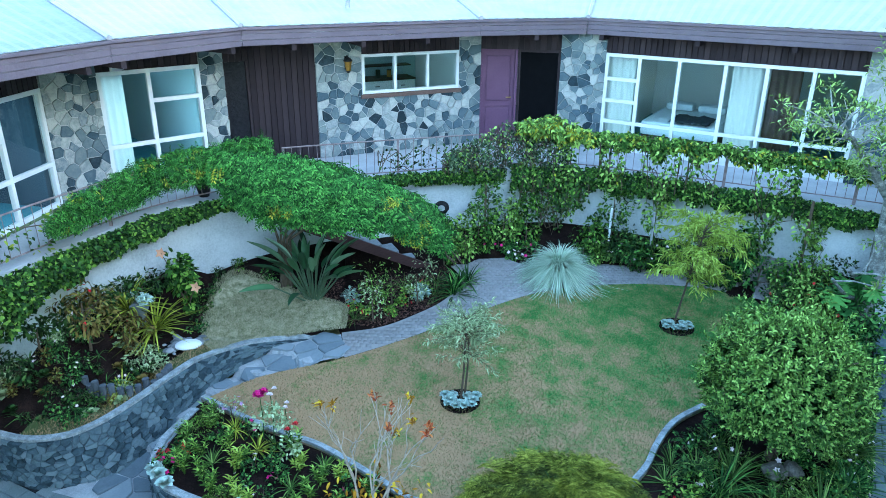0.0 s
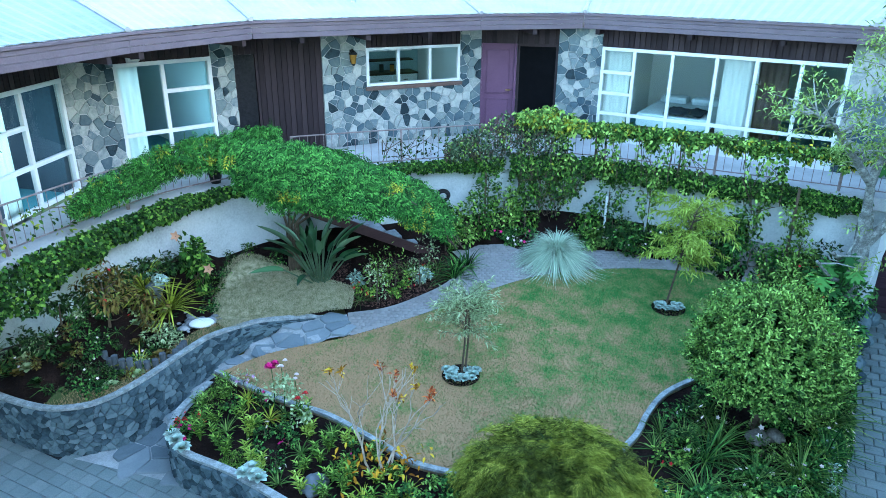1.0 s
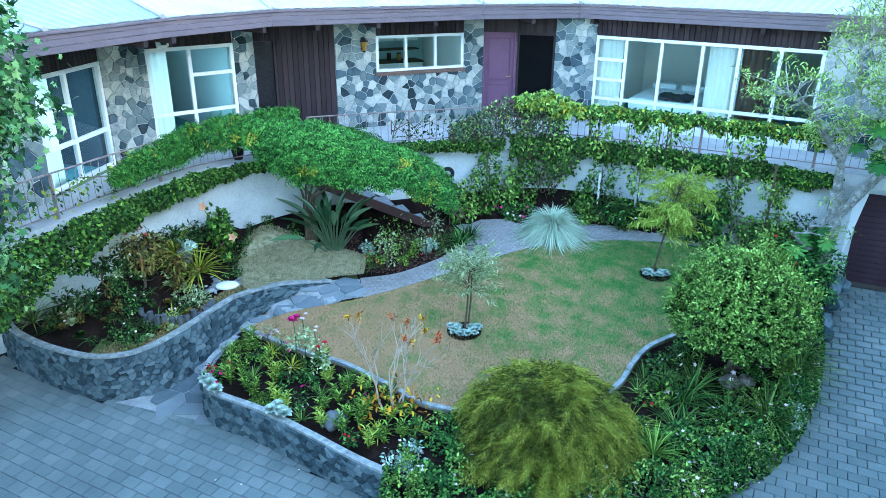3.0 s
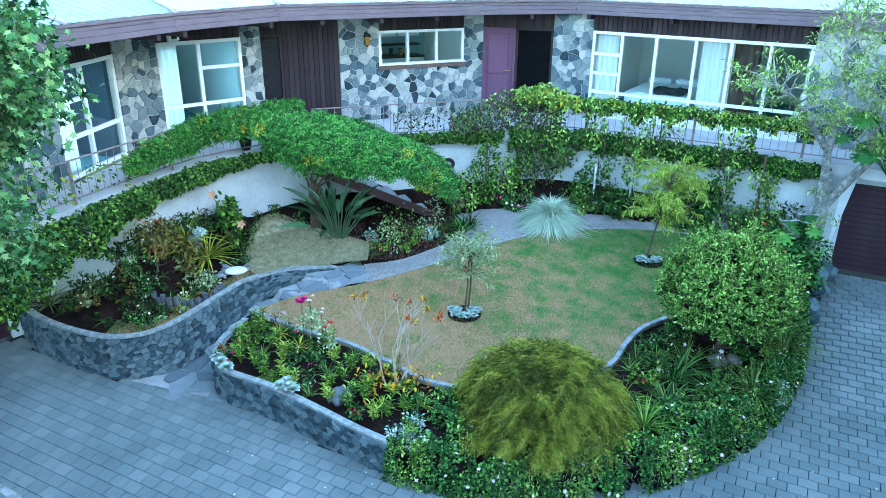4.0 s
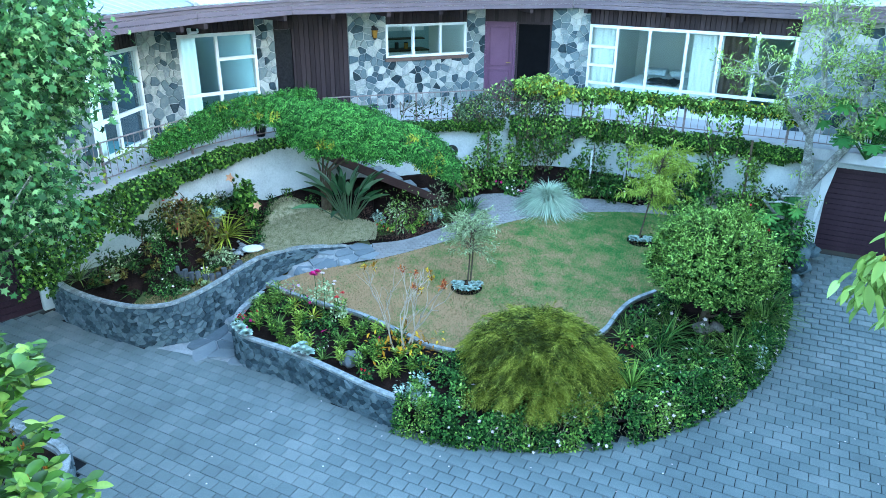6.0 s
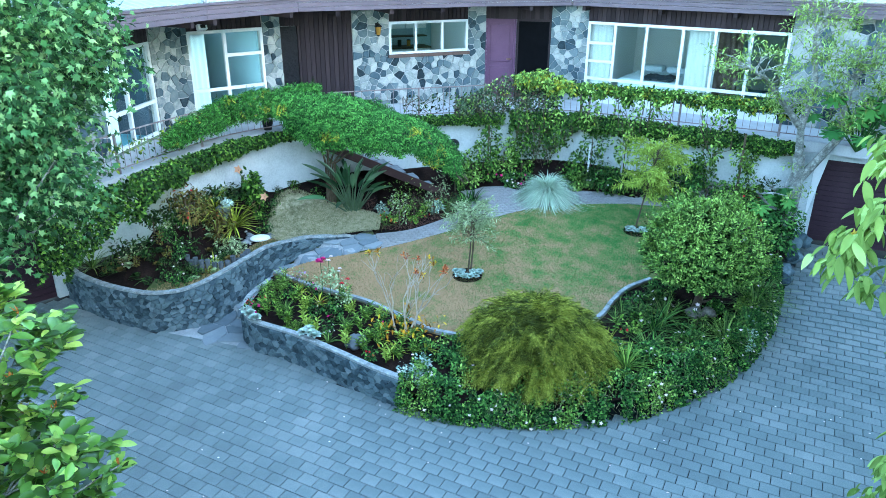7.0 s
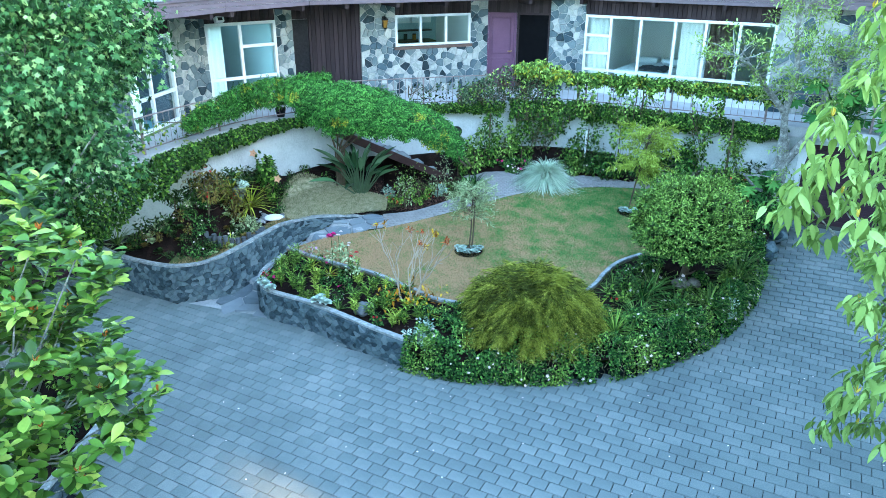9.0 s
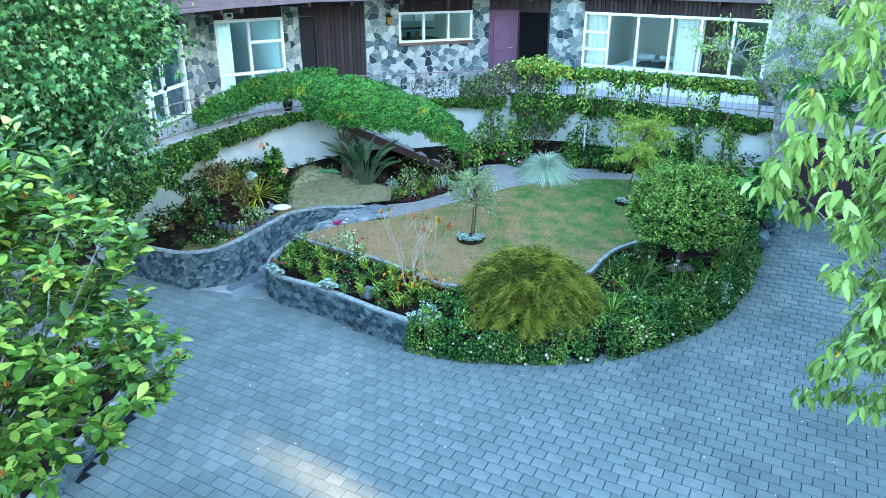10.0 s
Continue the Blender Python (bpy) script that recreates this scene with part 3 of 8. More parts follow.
def stone_from(poly, place, proud, g):
    """One stone: outline at the joint, a slightly smaller worn face. place(u, v, out) gives the world place."""
    c = sum(poly, Vector((0, 0))) / len(poly)
    # cut the corners a little, so that the stone is not a crystal
    pts = []
    for p0, p1, p2 in zip(poly[-1:] + poly[:-1], poly, poly[1:] + poly[:1]):
        pts += [p1 + (p0 - p1) * 0.07, p1 + (p2 - p1) * 0.07]
    tilt = (g.uniform(-0.25, 0.25), g.uniform(-0.25, 0.25))
    v, f, n = [], [], len(pts)
    for s, o in ((1.0, -0.03), (0.985, proud * 0.6), (0.93, proud)):
        for p in pts:
            q = c + (p - c) * s
            v.append(place(q.x, q.y, o + (0 if o < 0 else ((q - c).x * tilt[0] + (q - c).y * tilt[1]) * 0.3)))
    for k in (0, n):
        f += [(k + i, k + (i + 1) % n, k + n + (i + 1) % n, k + n + i) for i in range(n)]
    f.append(tuple(range(2 * n, 3 * n)))
    me = bpy.data.meshes.new("stone")
    me.from_pydata(v, [], f)
    return me


def wall_mesh(length, z0, z1, thick, openings=(), y0=0.0):
    """Wall boxes round rectangular openings (u0, u1, za, zb); butted, in the wall's frame."""
    bm = bmesh.new()
    u = 0.0
    for u0, u1, za, zb in sorted(openings):
        if u0 > u:
            box(bm, (u, y0, z0), (u0, y0 + thick, z1))
        if za > z0:
            box(bm, (u0, y0, z0), (u1, y0 + thick, za))
        if zb < z1:
            box(bm, (u0, y0, zb), (u1, y0 + thick, z1))
        u = u1
    if u < length:
        box(bm, (u, y0, z0), (length, y0 + thick, z1))
    return bm


wall_count = [0]


def stone_wall(a, b, z0, z1, n, blocked=()):
    m, length = seg_frame(a, b)
    wall_count[0] += 1
    w = part("wall_stone_%d" % wall_count[0], wall_mesh(length, z0, z1, 0.2, blocked), M_MORTAR)
    w.matrix_basis = m
    tagged(w, "crazy-laid grey and tan field stone house wall", "wall", "", "structure")
    g = random.Random(wall_count[0])
    for poly in voronoi_cells(length, z1 - z0, n, g, [(p, q, r - z0, s - z0) for p, q, r, s in blocked]):
        part("stone", stone_from(poly, lambda u, v, o: (u, -o, z0 + v), g.uniform(0.012, 0.03), g), M_STONE, w)
    return w


def slat_wall(a, b, z0, z1, openings=(), y0=0.03):
    m, length = seg_frame(a, b)
    wall_count[0] += 1
    w = part("wall_slat_%d" % wall_count[0], wall_mesh(length, z0, z1, 0.15, openings, y0), M_SLAT)
    w.matrix_basis = m
    tagged(w, "dark brown vertical board cladding of the house", "wall", "", "structure")
    pitch, boards = 0.115, {}
    u = 0.01
    while u + pitch < length + 0.03:
        for lo, hi in ([(z0, z1)] if not any(p < u + 0.05 < q for p, q, _, _ in openings) else [(s, z1) for p, q, r, s in openings if p < u + 0.05 < q and s < z1 - 0.02]):
            key = (round(lo, 3), round(hi, 3))
            if key not in boards:
                boards[key] = bm_mesh("board", boxed((0, 0, lo + 0.003), (pitch - 0.018, 0.03, hi - 0.003), None, 0.004))
            o = part("board", boards[key], M_SLAT, w)
            o.location = (u, 0.0, 0)
        u += pitch
    return w


def framed_window(a, b, za, zb, uprights, rails, name, label, sash=0.07, depth=0.07, panes=True):
    """A joinery frame: uprights at u, rails as (u0, u1, z), a pane in each bay."""
    m, length = seg_frame(a, b)
    win = new(name)
    win.matrix_basis = m
    tagged(win, label, "window", "", "structure")
    bm = bmesh.new()
    for lo, hi in (((0, 0, za), (sash, depth, zb)), ((length - sash, 0, za), (length, depth, zb)), ((sash, 0, zb - sash), (length - sash, depth, zb)), ((sash, 0, za), (length - sash, depth, za + sash))):
        box(bm, lo, hi, None, 0.004)
    part("window_frame", bm, M_WHITE, win)
    for u in uprights:
        part("mullion", boxed((u - sash / 2, -0.004, za + sash), (u + sash / 2, depth, zb - sash), None, 0.004), M_WHITE, win)
    for u0, u1, z in rails:
        part("transom", boxed((u0, -0.008, z - sash / 2), (u1, depth - 0.01, z + sash / 2), None, 0.004), M_WHITE, win)
    if panes:
        us = [0.0] + sorted(uprights) + [length]
        for u0, u1 in zip(us, us[1:]):
            p = part("pane", boxed((u0 + 0.02, 0.03, za + 0.02), (u1 - 0.02, 0.036, zb - 0.02)), M_GLASS, win)
            p.visible_shadow = False
    return win, m, length


def curtain(m, u0, u1, za, zb, back=0.13, label="white gathered curtain hanging beside a window", tone=None):
    bm = bmesh.new()
    n = max(10, int((u1 - u0) * 60))
    rows = []
    for i in range(n + 1):
        u = u0 + (u1 - u0) * i / n
        y = back + 0.016 * math.sin(i * 0.8) + 0.006 * math.sin(i * 2.7)
        rows.append([bm.verts.new((u, y, z)) for z in (za, (za + zb) / 2, zb)])
    for r, s in zip(rows, rows[1:]):
        for k in range(2):
            bm.faces.new((r[k], s[k], s[k + 1], r[k + 1]))
    bmesh.ops.solidify(bm, geom=bm.faces[:], thickness=0.006)
    ob = part("curtain", bm, tone or M_CURTAIN, smooth=True)
    ob.matrix_basis = m
    return tagged(ob, label, "curtain")


W = {k: v for k, v in dict(A=(-6.95, 6.0), B=(-6.66, 8.9), C=(-6.5, 10.75), D=(-6.1, 11.7), E=(-4.8, 12.9), F=(-4.5, 13.28), G=(-4.08, 13.5), H=(-2.95, 14.1), I=(0.3, 15.74), J=(1.07, 15.74), K=(2.0, 15.6), L=(2.9, 15.33), M=(7.05, 12.98), N=(9.5, 11.55)).items()}
stone_wall(W["A"], W["B"], FLOOR, SOFFIT, 90)
stone_wall(W["C"], W["D"], FLOOR, SOFFIT, 52)
stone_wall(W["E"], W["F"], FLOOR, SOFFIT, 26)
_, KL = seg_frame(W["H"], W["I"])
KW0, KW1 = 0.95, 3.12
stone_wall(W["H"], W["I"], FLOOR, SOFFIT, 165, [(KW0, KW1, 3.95, SOFFIT)])
stone_wall(W["K"], W["L"], FLOOR, SOFFIT, 52)
stone_wall(W["M"], W["N"], FLOOR, SOFFIT, 60)


def along(a, b, u):
    d = Vector(b) - Vector(a)
    return tuple(Vector(a) + d.normalized() * u)


slat_wall(W["B"], W["C"], 4.68, SOFFIT)
slat_wall(W["D"], W["E"], HEAD, SOFFIT)
slat_wall(W["F"], W["H"], FLOOR, SOFFIT, [(0.02, 0.42, FLOOR, 4.75)])
slat_wall(along(W["H"], W["I"], KW0), along(W["H"], W["I"], KW1), HEAD, SOFFIT)
slat_wall(W["I"], W["K"], HEAD, SOFFIT)
slat_wall(W["L"], W["M"], HEAD, SOFFIT)

# windows
w1, m1, l1 = framed_window(W["B"], W["C"], FLOOR + 0.06, 4.68, [0.85], [(0.0, 1.85, 3.5), (0.0, 0.85, 4.1)], "window_1", "white-framed glazed doors beside the stone pier")
w2, m2, l2 = framed_window(W["D"], W["E"], FLOOR + 0.06, HEAD, [0.85], [(0.85, 1.75, 4.22), (0.0, 1.75, 3.5)], "window_2", "white-framed bedroom window with an open sliding sash")
ka, kb = along(W["H"], W["I"], KW0), along(W["H"], W["I"], KW1)
w3, m3, l3 = framed_window(ka, kb, 3.98, HEAD, [0.72, 1.45], [], "window_3", "white three-pane kitchen window in the stone wall", 0.06, 0.1)
w4, m4, l4 = framed_window(W["L"], W["M"], FLOOR + 0.12, HEAD, [0.72, 1.52, 2.4, 3.15, 3.95], [(0.0, 4.75, 3.36), (0.0, 0.72, 4.25), (0.0, 0.72, 3.8)], "window_4", "long white-framed bedroom window wall with sliding sashes")
part("window_sill", boxed((-0.04, -0.06, 3.9), (l3 + 0.04, 0.1, 3.975), None, 0.006), material("brick_sill", ((0.1, 0.06, 0.05), (0.17, 0.11, 0.09)), 8, 0.8), w3)
part("wall_under", boxed((0, 0.0, FLOOR), (l4, 0.08, FLOOR + 0.118)), M_WHITE, w4)
curtain(m1, 0.05, 0.62, FLOOR + 0.05, 4.66, 0.16)
curtain(m2, 0.04, 0.46, FLOOR + 0.05, 4.7, 0.16)
# Added fill lamps inside the windows brighten the rooms in place of sky light.
for nm, m_, u0, u1, za, zb, watts in (("one", m1, 0.1, 1.75, 2.9, 4.6, 2.2), ("two", m2, 0.1, 1.65, 2.9, 4.6, 1.3), ("three", m3, 0.1, 2.0, 4.05, 4.7, 1.0), ("four", m4, 0.1, 3.05, 2.95, 4.65, 1.5)):
    lamp = new("room_fill_" + nm, bpy.data.lights.new("room_fill_" + nm, "AREA"))
    lamp.data.shape, lamp.data.size, lamp.data.size_y = "RECTANGLE", u1 - u0, zb - za
    lamp.data.energy, lamp.data.color = watts, (0.5, 0.9, 1.0)
    lamp.matrix_world = m_ @ pose((u0 + u1) / 2, 0.1, (za + zb) / 2, 90, 0, 0)
curtain(m4, 0.05, 0.62, FLOOR + 0.05, 4.72)
curtain(m4, 2.52, 3.1, FLOOR + 0.05, 4.72)
curtain(m4, 3.2, 3.75, FLOOR + 0.05, 4.72, 0.2, "taupe gathered curtain in the window", material("taupe_curtain", ((0.14, 0.1, 0.08), (0.22, 0.17, 0.14)), 3, 0.9))

# entrance
md, ld = seg_frame(W["I"], W["J"])
door = tagged(new("door_1"), "plum panelled front door, shut, with a brass handle", "door", "", "structure")
door.matrix_basis = md
part("door_leaf", boxed((0.03, 0.05, FLOOR + 0.02), (ld - 0.03, 0.095, HEAD - 0.02), None, 0.004), M_DOOR, door)
for za, zb in ((FLOOR + 0.16, FLOOR + 0.78), (FLOOR + 0.92, HEAD - 0.14)):
    p = part("door_panel", boxed((0.13, 0.03, za), (ld - 0.13, 0.06, zb), None, 0.02), M_DOOR, door)
    for lo, hi in (((0.1, 0.035, za - 0.03), (ld - 0.1, 0.06, za - 0.012)), ((0.1, 0.035, zb + 0.012), (ld - 0.1, 0.06, zb + 0.03)), ((0.1, 0.035, za - 0.012), (0.118, 0.06, zb + 0.012)), ((ld - 0.118, 0.035, za - 0.012), (ld - 0.1, 0.06, zb + 0.012))):
        part("moulding", boxed(lo, hi, None, 0.005), M_DOOR, p)
bmf = bmesh.new()
for lo, hi in (((-0.03, 0.0, FLOOR), (0.028, 0.11, HEAD)), ((ld - 0.028, 0.0, FLOOR), (ld + 0.03, 0.11, HEAD)), ((0.028, 0.0, HEAD - 0.018), (ld - 0.028, 0.11, HEAD))):
    box(bmf, lo, hi)
part("door_frame", bmf, M_DOOR, door)
M_BRASS = material("aged_brass", ((0.3, 0.2, 0.07), (0.5, 0.36, 0.14)), 9, 0.35, metal=1.0)
bmh = bmesh.new()
tube(bmh, [(ld - 0.09, 0.05, 3.75), (ld - 0.09, 0.0, 3.75), (ld - 0.2, -0.01, 3.75)], 0.012)
part("door_handle", bmh, M_BRASS, door, "aged brass handle")
me_, le = seg_frame(W["J"], W["K"])
screen = tagged(new("door_2"), "dark screen door of the entrance", "door", "", "structure")
screen.matrix_basis = me_
bms = bmesh.new()
for lo, hi in (((0.035, 0.04, FLOOR), (0.09, 0.08, HEAD)), ((le - 0.055, 0.04, FLOOR), (le, 0.08, HEAD)), ((0.09, 0.04, HEAD - 0.06), (le - 0.055, 0.08, HEAD)), ((0.09, 0.04, FLOOR), (le - 0.055, 0.08, FLOOR + 0.09))):
    box(bms, lo, hi, None, 0.004)
part("door_frame", bms, M_SLAT, screen)
part("screen_mesh", boxed((0.09, 0.055, FLOOR + 0.09), (le - 0.055, 0.062, HEAD - 0.06)), M_SCREEN, screen, "black fly mesh")
mf, lf = seg_frame(W["F"], W["G"])
door3 = tagged(new("door_3"), "dark narrow textured glass sidelight in the board wall", "door", "", "structure")
door3.matrix_basis = mf
M_TEXGLASS = material("dark_rippled_glass", ((0.008, 0.008, 0.01), (0.025, 0.024, 0.028)), 14, 0.16, bump=0.9, fine=28)
part("pane", boxed((0.03, 0.09, FLOOR), (0.41, 0.11, 4.74)), M_TEXGLASS, door3, "dark rippled glass")

# roof, soffit, fascia
FASCIA = [(-6.4, 5.5), (-5.72, 8.0), (-5.02, 10.2), (-3.8, 12.35), (0.27, 14.55), (2.44, 15.2), (7.1, 12.6), (9.6, 11.2)]
BACK = [(-16.5, 9.5), (-14.5, 12.5), (-11.5, 17.0), (-8.5, 20.5), (-2.4, 25.0), (4.6, 25.5), (13.5, 21.0), (16.5, 19.0)]


def offset(line, d):
    out = []
    for i, p in enumerate(line):
        a, b = Vector(line[max(i - 1, 0)]), Vector(line[min(i + 1, len(line) - 1)])
        t = (b - a).normalized()
        out.append((p[0] - t.y * d, p[1] + t.x * d))
    return out


FTOP = 5.46
inner = offset(FASCIA, 0.04)
fascia = new("fascia")
tagged(fascia, "mauve boarded fascia along the curved eave", "fascia", "", "structure")
for (a, b), (c, d) in zip(zip(FASCIA, FASCIA[1:]), zip(inner, inner[1:])):
    m, length = seg_frame(a, b)
    for z0, z1, y in ((SOFFIT - 0.02, SOFFIT + 0.075, 0.012), (SOFFIT + 0.08, SOFFIT + 0.17, 0.006), (SOFFIT + 0.175, FTOP - 0.05, 0.0), (FTOP - 0.045, FTOP, -0.03)):
        o = part("board", boxed((0.0, y, z0), (length, 0.05, z1), None, 0.006), M_FASCIA, fascia)
        o.matrix_basis = m
bmso = bmesh.new()
bk = [(-10.5, 6.5), (-10, 9.5), (-9.2, 13.5), (-7.2, 16.2), (-1.6, 19.6), (3.9, 20.2), (9.6, 16.9), (12, 15.4)]
for i in range(len(FASCIA) - 1):
    q = [(*inner[i], SOFFIT), (*bk[i], SOFFIT), (*bk[i + 1], SOFFIT), (*inner[i + 1], SOFFIT)]
    lo = [bmso.verts.new(p) for p in q]
    hi = [bmso.verts.new((p[0], p[1], p[2] + 0.03)) for p in q]
    bmso.faces.new(lo)
    bmso.faces.new(hi[::-1])
setting("ceiling", bmso, M_ROOM, "flat pale ceiling and soffit lining", "ceiling")
roof = tagged(new("roof"), "low white corrugated steel roof", "roof", "", "structure")
for i in range(len(FASCIA) - 1):
    a, b, c, d = Vector((*FASCIA[i], FTOP + 0.01)), Vector((*FASCIA[i + 1], FTOP + 0.01)), Vector((*BACK[i + 1], FTOP + 1.35)), Vector((*BACK[i], FTOP + 1.35))
    u = (b - a).normalized()
    n = max(2, int((b - a).length / 0.19))
    bmr = bmesh.new()
    rows = []
    for k in range(n * 2 + 1):
        t = k / (n * 2)
        h = 0.014 if k % 2 else 0.0
        p, q = a.lerp(b, t), d.lerp(c, t)
        rows.append((bmr.verts.new((p.x, p.y, p.z + h)), bmr.verts.new((q.x, q.y, q.z + h))))
    for r, s in zip(rows, rows[1:]):
        bmr.faces.new((r[0], s[0], s[1], r[1]))
    part("roof_sheet", bmr, M_ROOF_DIM if i < 2 else M_ROOF, roof)
    bmc = bmesh.new()
    tube(bmc, [a + Vector((0, 0, 0.02)), d + Vector((0, 0, 0.02))], 0.045, 6)
    part("hip_cap", bmc, M_ROOF, roof)
vent = thing("roof_vent", "small grey pipe vent on the white roof", "vent", (-2.35, 14.6, 5.6))
bmv = bmesh.new()
tube(bmv, [(0, 0, 0), (0, 0, 0.2)], 0.05, 10)
part("pipe", bmv, M_CONC, vent)
part("cap", boxed((-0.16, -0.1, 0.2), (0.16, 0.1, 0.25), None, 0.02), M_BLACK, vent)
for (a, b), us in zip(zip(FASCIA, FASCIA[1:]), ([1.4], [1.9], [0.2, 2.3], [0.9, 2.2, 3.5], [1.2], [0.3, 2.2, 3.9], [1])):
    m, _l = seg_frame(a, b)
    for u in us:
        o = part("rafter", boxed((u - 0.045, 0.05, SOFFIT - 0.13), (u + 0.045, 1.2, SOFFIT - 0.004), None, 0.004), M_SLAT, fascia)
        o.matrix_basis = m

# rooms behind the glass
facade = [W[k] for k in "ABCDEFGHIJKLMN"]
room = offset(facade, 4.4)
setting("floor", sheet("floor", np.array([*offset(facade, 0.2), *room[::-1]]), lambda x, y: FLOOR, 1.5), M_CARPET, "blue-grey carpet floor of the rooms", "floor")
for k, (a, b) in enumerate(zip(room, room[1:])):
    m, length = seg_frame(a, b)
    wb = part("wall_back_%d" % (k + 1), boxed((0, 0, FLOOR), (length, 0.1, SOFFIT - 0.003)), M_DIMROOM if k < 3 else M_MIDROOM if k in (3, 4, 7) else M_ROOM)
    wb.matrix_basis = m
    tagged(wb, "painted inner wall of a room", "wall", "", "structure")
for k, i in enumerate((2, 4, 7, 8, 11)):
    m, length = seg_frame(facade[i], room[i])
    wp = part("wall_party_%d" % (k + 1), boxed((0.21, -0.05, FLOOR), (length - 0.01, 0.05, SOFFIT - 0.003)), M_DIMROOM if k == 0 else M_MIDROOM if k == 1 else M_ROOM)
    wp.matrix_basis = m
    tagged(wp, "painted partition wall added between rooms", "wall", "", "structure")

# Added wall stops the fourth fill lamp, so the right bays stay dark.
wp = part("wall_party_6", boxed((3.1, 0.25, FLOOR), (3.18, 4.2, SOFFIT - 0.003)), M_ROOM)
wp.matrix_basis = m4
tagged(wp, "painted partition wall added between rooms", "wall", "", "structure")
# ---- balcony walk ----
deck_poly = np.array([*offset(facade, 0.02), *DECK_EDGE[::-1]])
setting("balcony_slab", sheet("balcony_slab", deck_poly, lambda x, y: FLOOR - 0.002, 0.6, 0.23), M_CONC, "pale concrete balcony walk along the house", "balcony")


def strip_wall(line, z0, z1, thick, dist=0.0):
    """A wall along a curve of the plan; z0 and z1 are heights or functions of place."""
    f0 = z0 if callable(z0) else (lambda x, y: z0)
    f1 = z1 if callable(z1) else (lambda x, y: z1)
    out = np.array(offset([tuple(p) for p in line], dist))
    inn = np.array(offset([tuple(p) for p in line], dist + thick))
    v, f, n = [], [], len(line)
    for p, q in zip(out, inn):
        v += [(p[0], p[1], f0(*p)), (p[0], p[1], f1(*p)), (q[0], q[1], f1(*p)), (q[0], q[1], f0(*p))]
    for i in range(n - 1):
        for k in range(4):
            f.append((4 * i + k, 4 * i + (k + 1) % 4, 4 * i + 4 + (k + 1) % 4, 4 * i + 4 + k))
    f += [(0, 3, 2, 1), (4 * n - 4, 4 * n - 3, 4 * n - 2, 4 * n - 1)]
    me = bpy.data.meshes.new("wall")
    me.from_pydata(v, [], f)
    return me


setting("wall_white", strip_wall(np.concatenate([[(-8.6, 10.1), (-7.6, 10.0), (-6.6, 9.7), (-5.9, 9.25)], DECK_EDGE[(DECK_EDGE[:, 1] > 9.3) & (DECK_EDGE[:, 0] < 7.3)]]), 0.0, FLOOR - 0.24, 0.2, 0.12), M_RENDER, "white rendered wall below the balcony, weathered", "wall")

# rail along the balcony
rail = thing("balcony_rail", "thin weathered iron balustrade along the balcony", "railing")
RL = np.array(offset([tuple(p) for p in DECK_EDGE], 0.1))
cut = [i for i in range(len(RL)) if not (-4.1 < RL[i, 0] < -3.2)]
runs = [RL[:min(i for i in range(len(RL)) if i not in cut)], RL[max(i for i in range(len(RL)) if i not in cut) + 1:]]
for run in runs:
    for z, r in ((3.45, 0.014), (2.84, 0.012)):
        bm = bmesh.new()
        tube(bm, [(p[0], p[1], z) for p in run], r, 6)
        part("top_rail" if z > 3 else "bottom_rail", bm, M_RAIL, rail)
    dist = 0.0
    bar = bm_mesh("bar", tube(bmesh.new(), [(0, 0, 2.84), (0, 0, 3.45)], 0.0055, 5))
    post = bm_mesh("post", boxed((-0.02, -0.02, 2.74), (0.02, 0.02, 3.46)))
    nxt, k = 0.0, 0
    for p, q in zip(run, run[1:]):
        seg = np.linalg.norm(q - p)
        while nxt < dist + seg:
            w = p + (q - p) * (nxt - dist) / seg
            o = part("post" if k % 14 == 0 else "bar", post if k % 14 == 0 else bar, M_RAIL, rail)
            o.location = (w[0], w[1], 0)
            nxt += 0.15
            k += 1
        dist += seg

# ---- stair ----
stair = thing("garden_stair", "concrete stair with a brown timber stringer under the canopy", "stairs", (-3.3, 11.2, 0), 25.0)
N_ST = 9
for i in range(N_ST):
    z = 2.72 - (i + 1) * 0.175
    part("tread", boxed((0.02 + i * 0.33, 0.065, z - 0.07), (0.02 + (i + 1) * 0.33 + 0.03, 0.68, z), None, 0.008), M_DMORTAR, stair)
for y in (0.0, 0.685):
    bm = bmesh.new()
    f1 = [bm.verts.new((x, y, z)) for x, z in ((0, 2.66), (3.0, 1.12), (3.0, 0.93), (0, 2.45))]
    f2 = [bm.verts.new((v.co.x, y + 0.06, v.co.z)) for v in f1]
    bm.faces.new(f1[::-1]), bm.faces.new(f2)
    for i in range(4):
        bm.faces.new((f1[i], f1[(i + 1) % 4], f2[(i + 1) % 4], f2[i]))
    part("stringer", bm, M_BROWN, stair, "brown timber stringer")


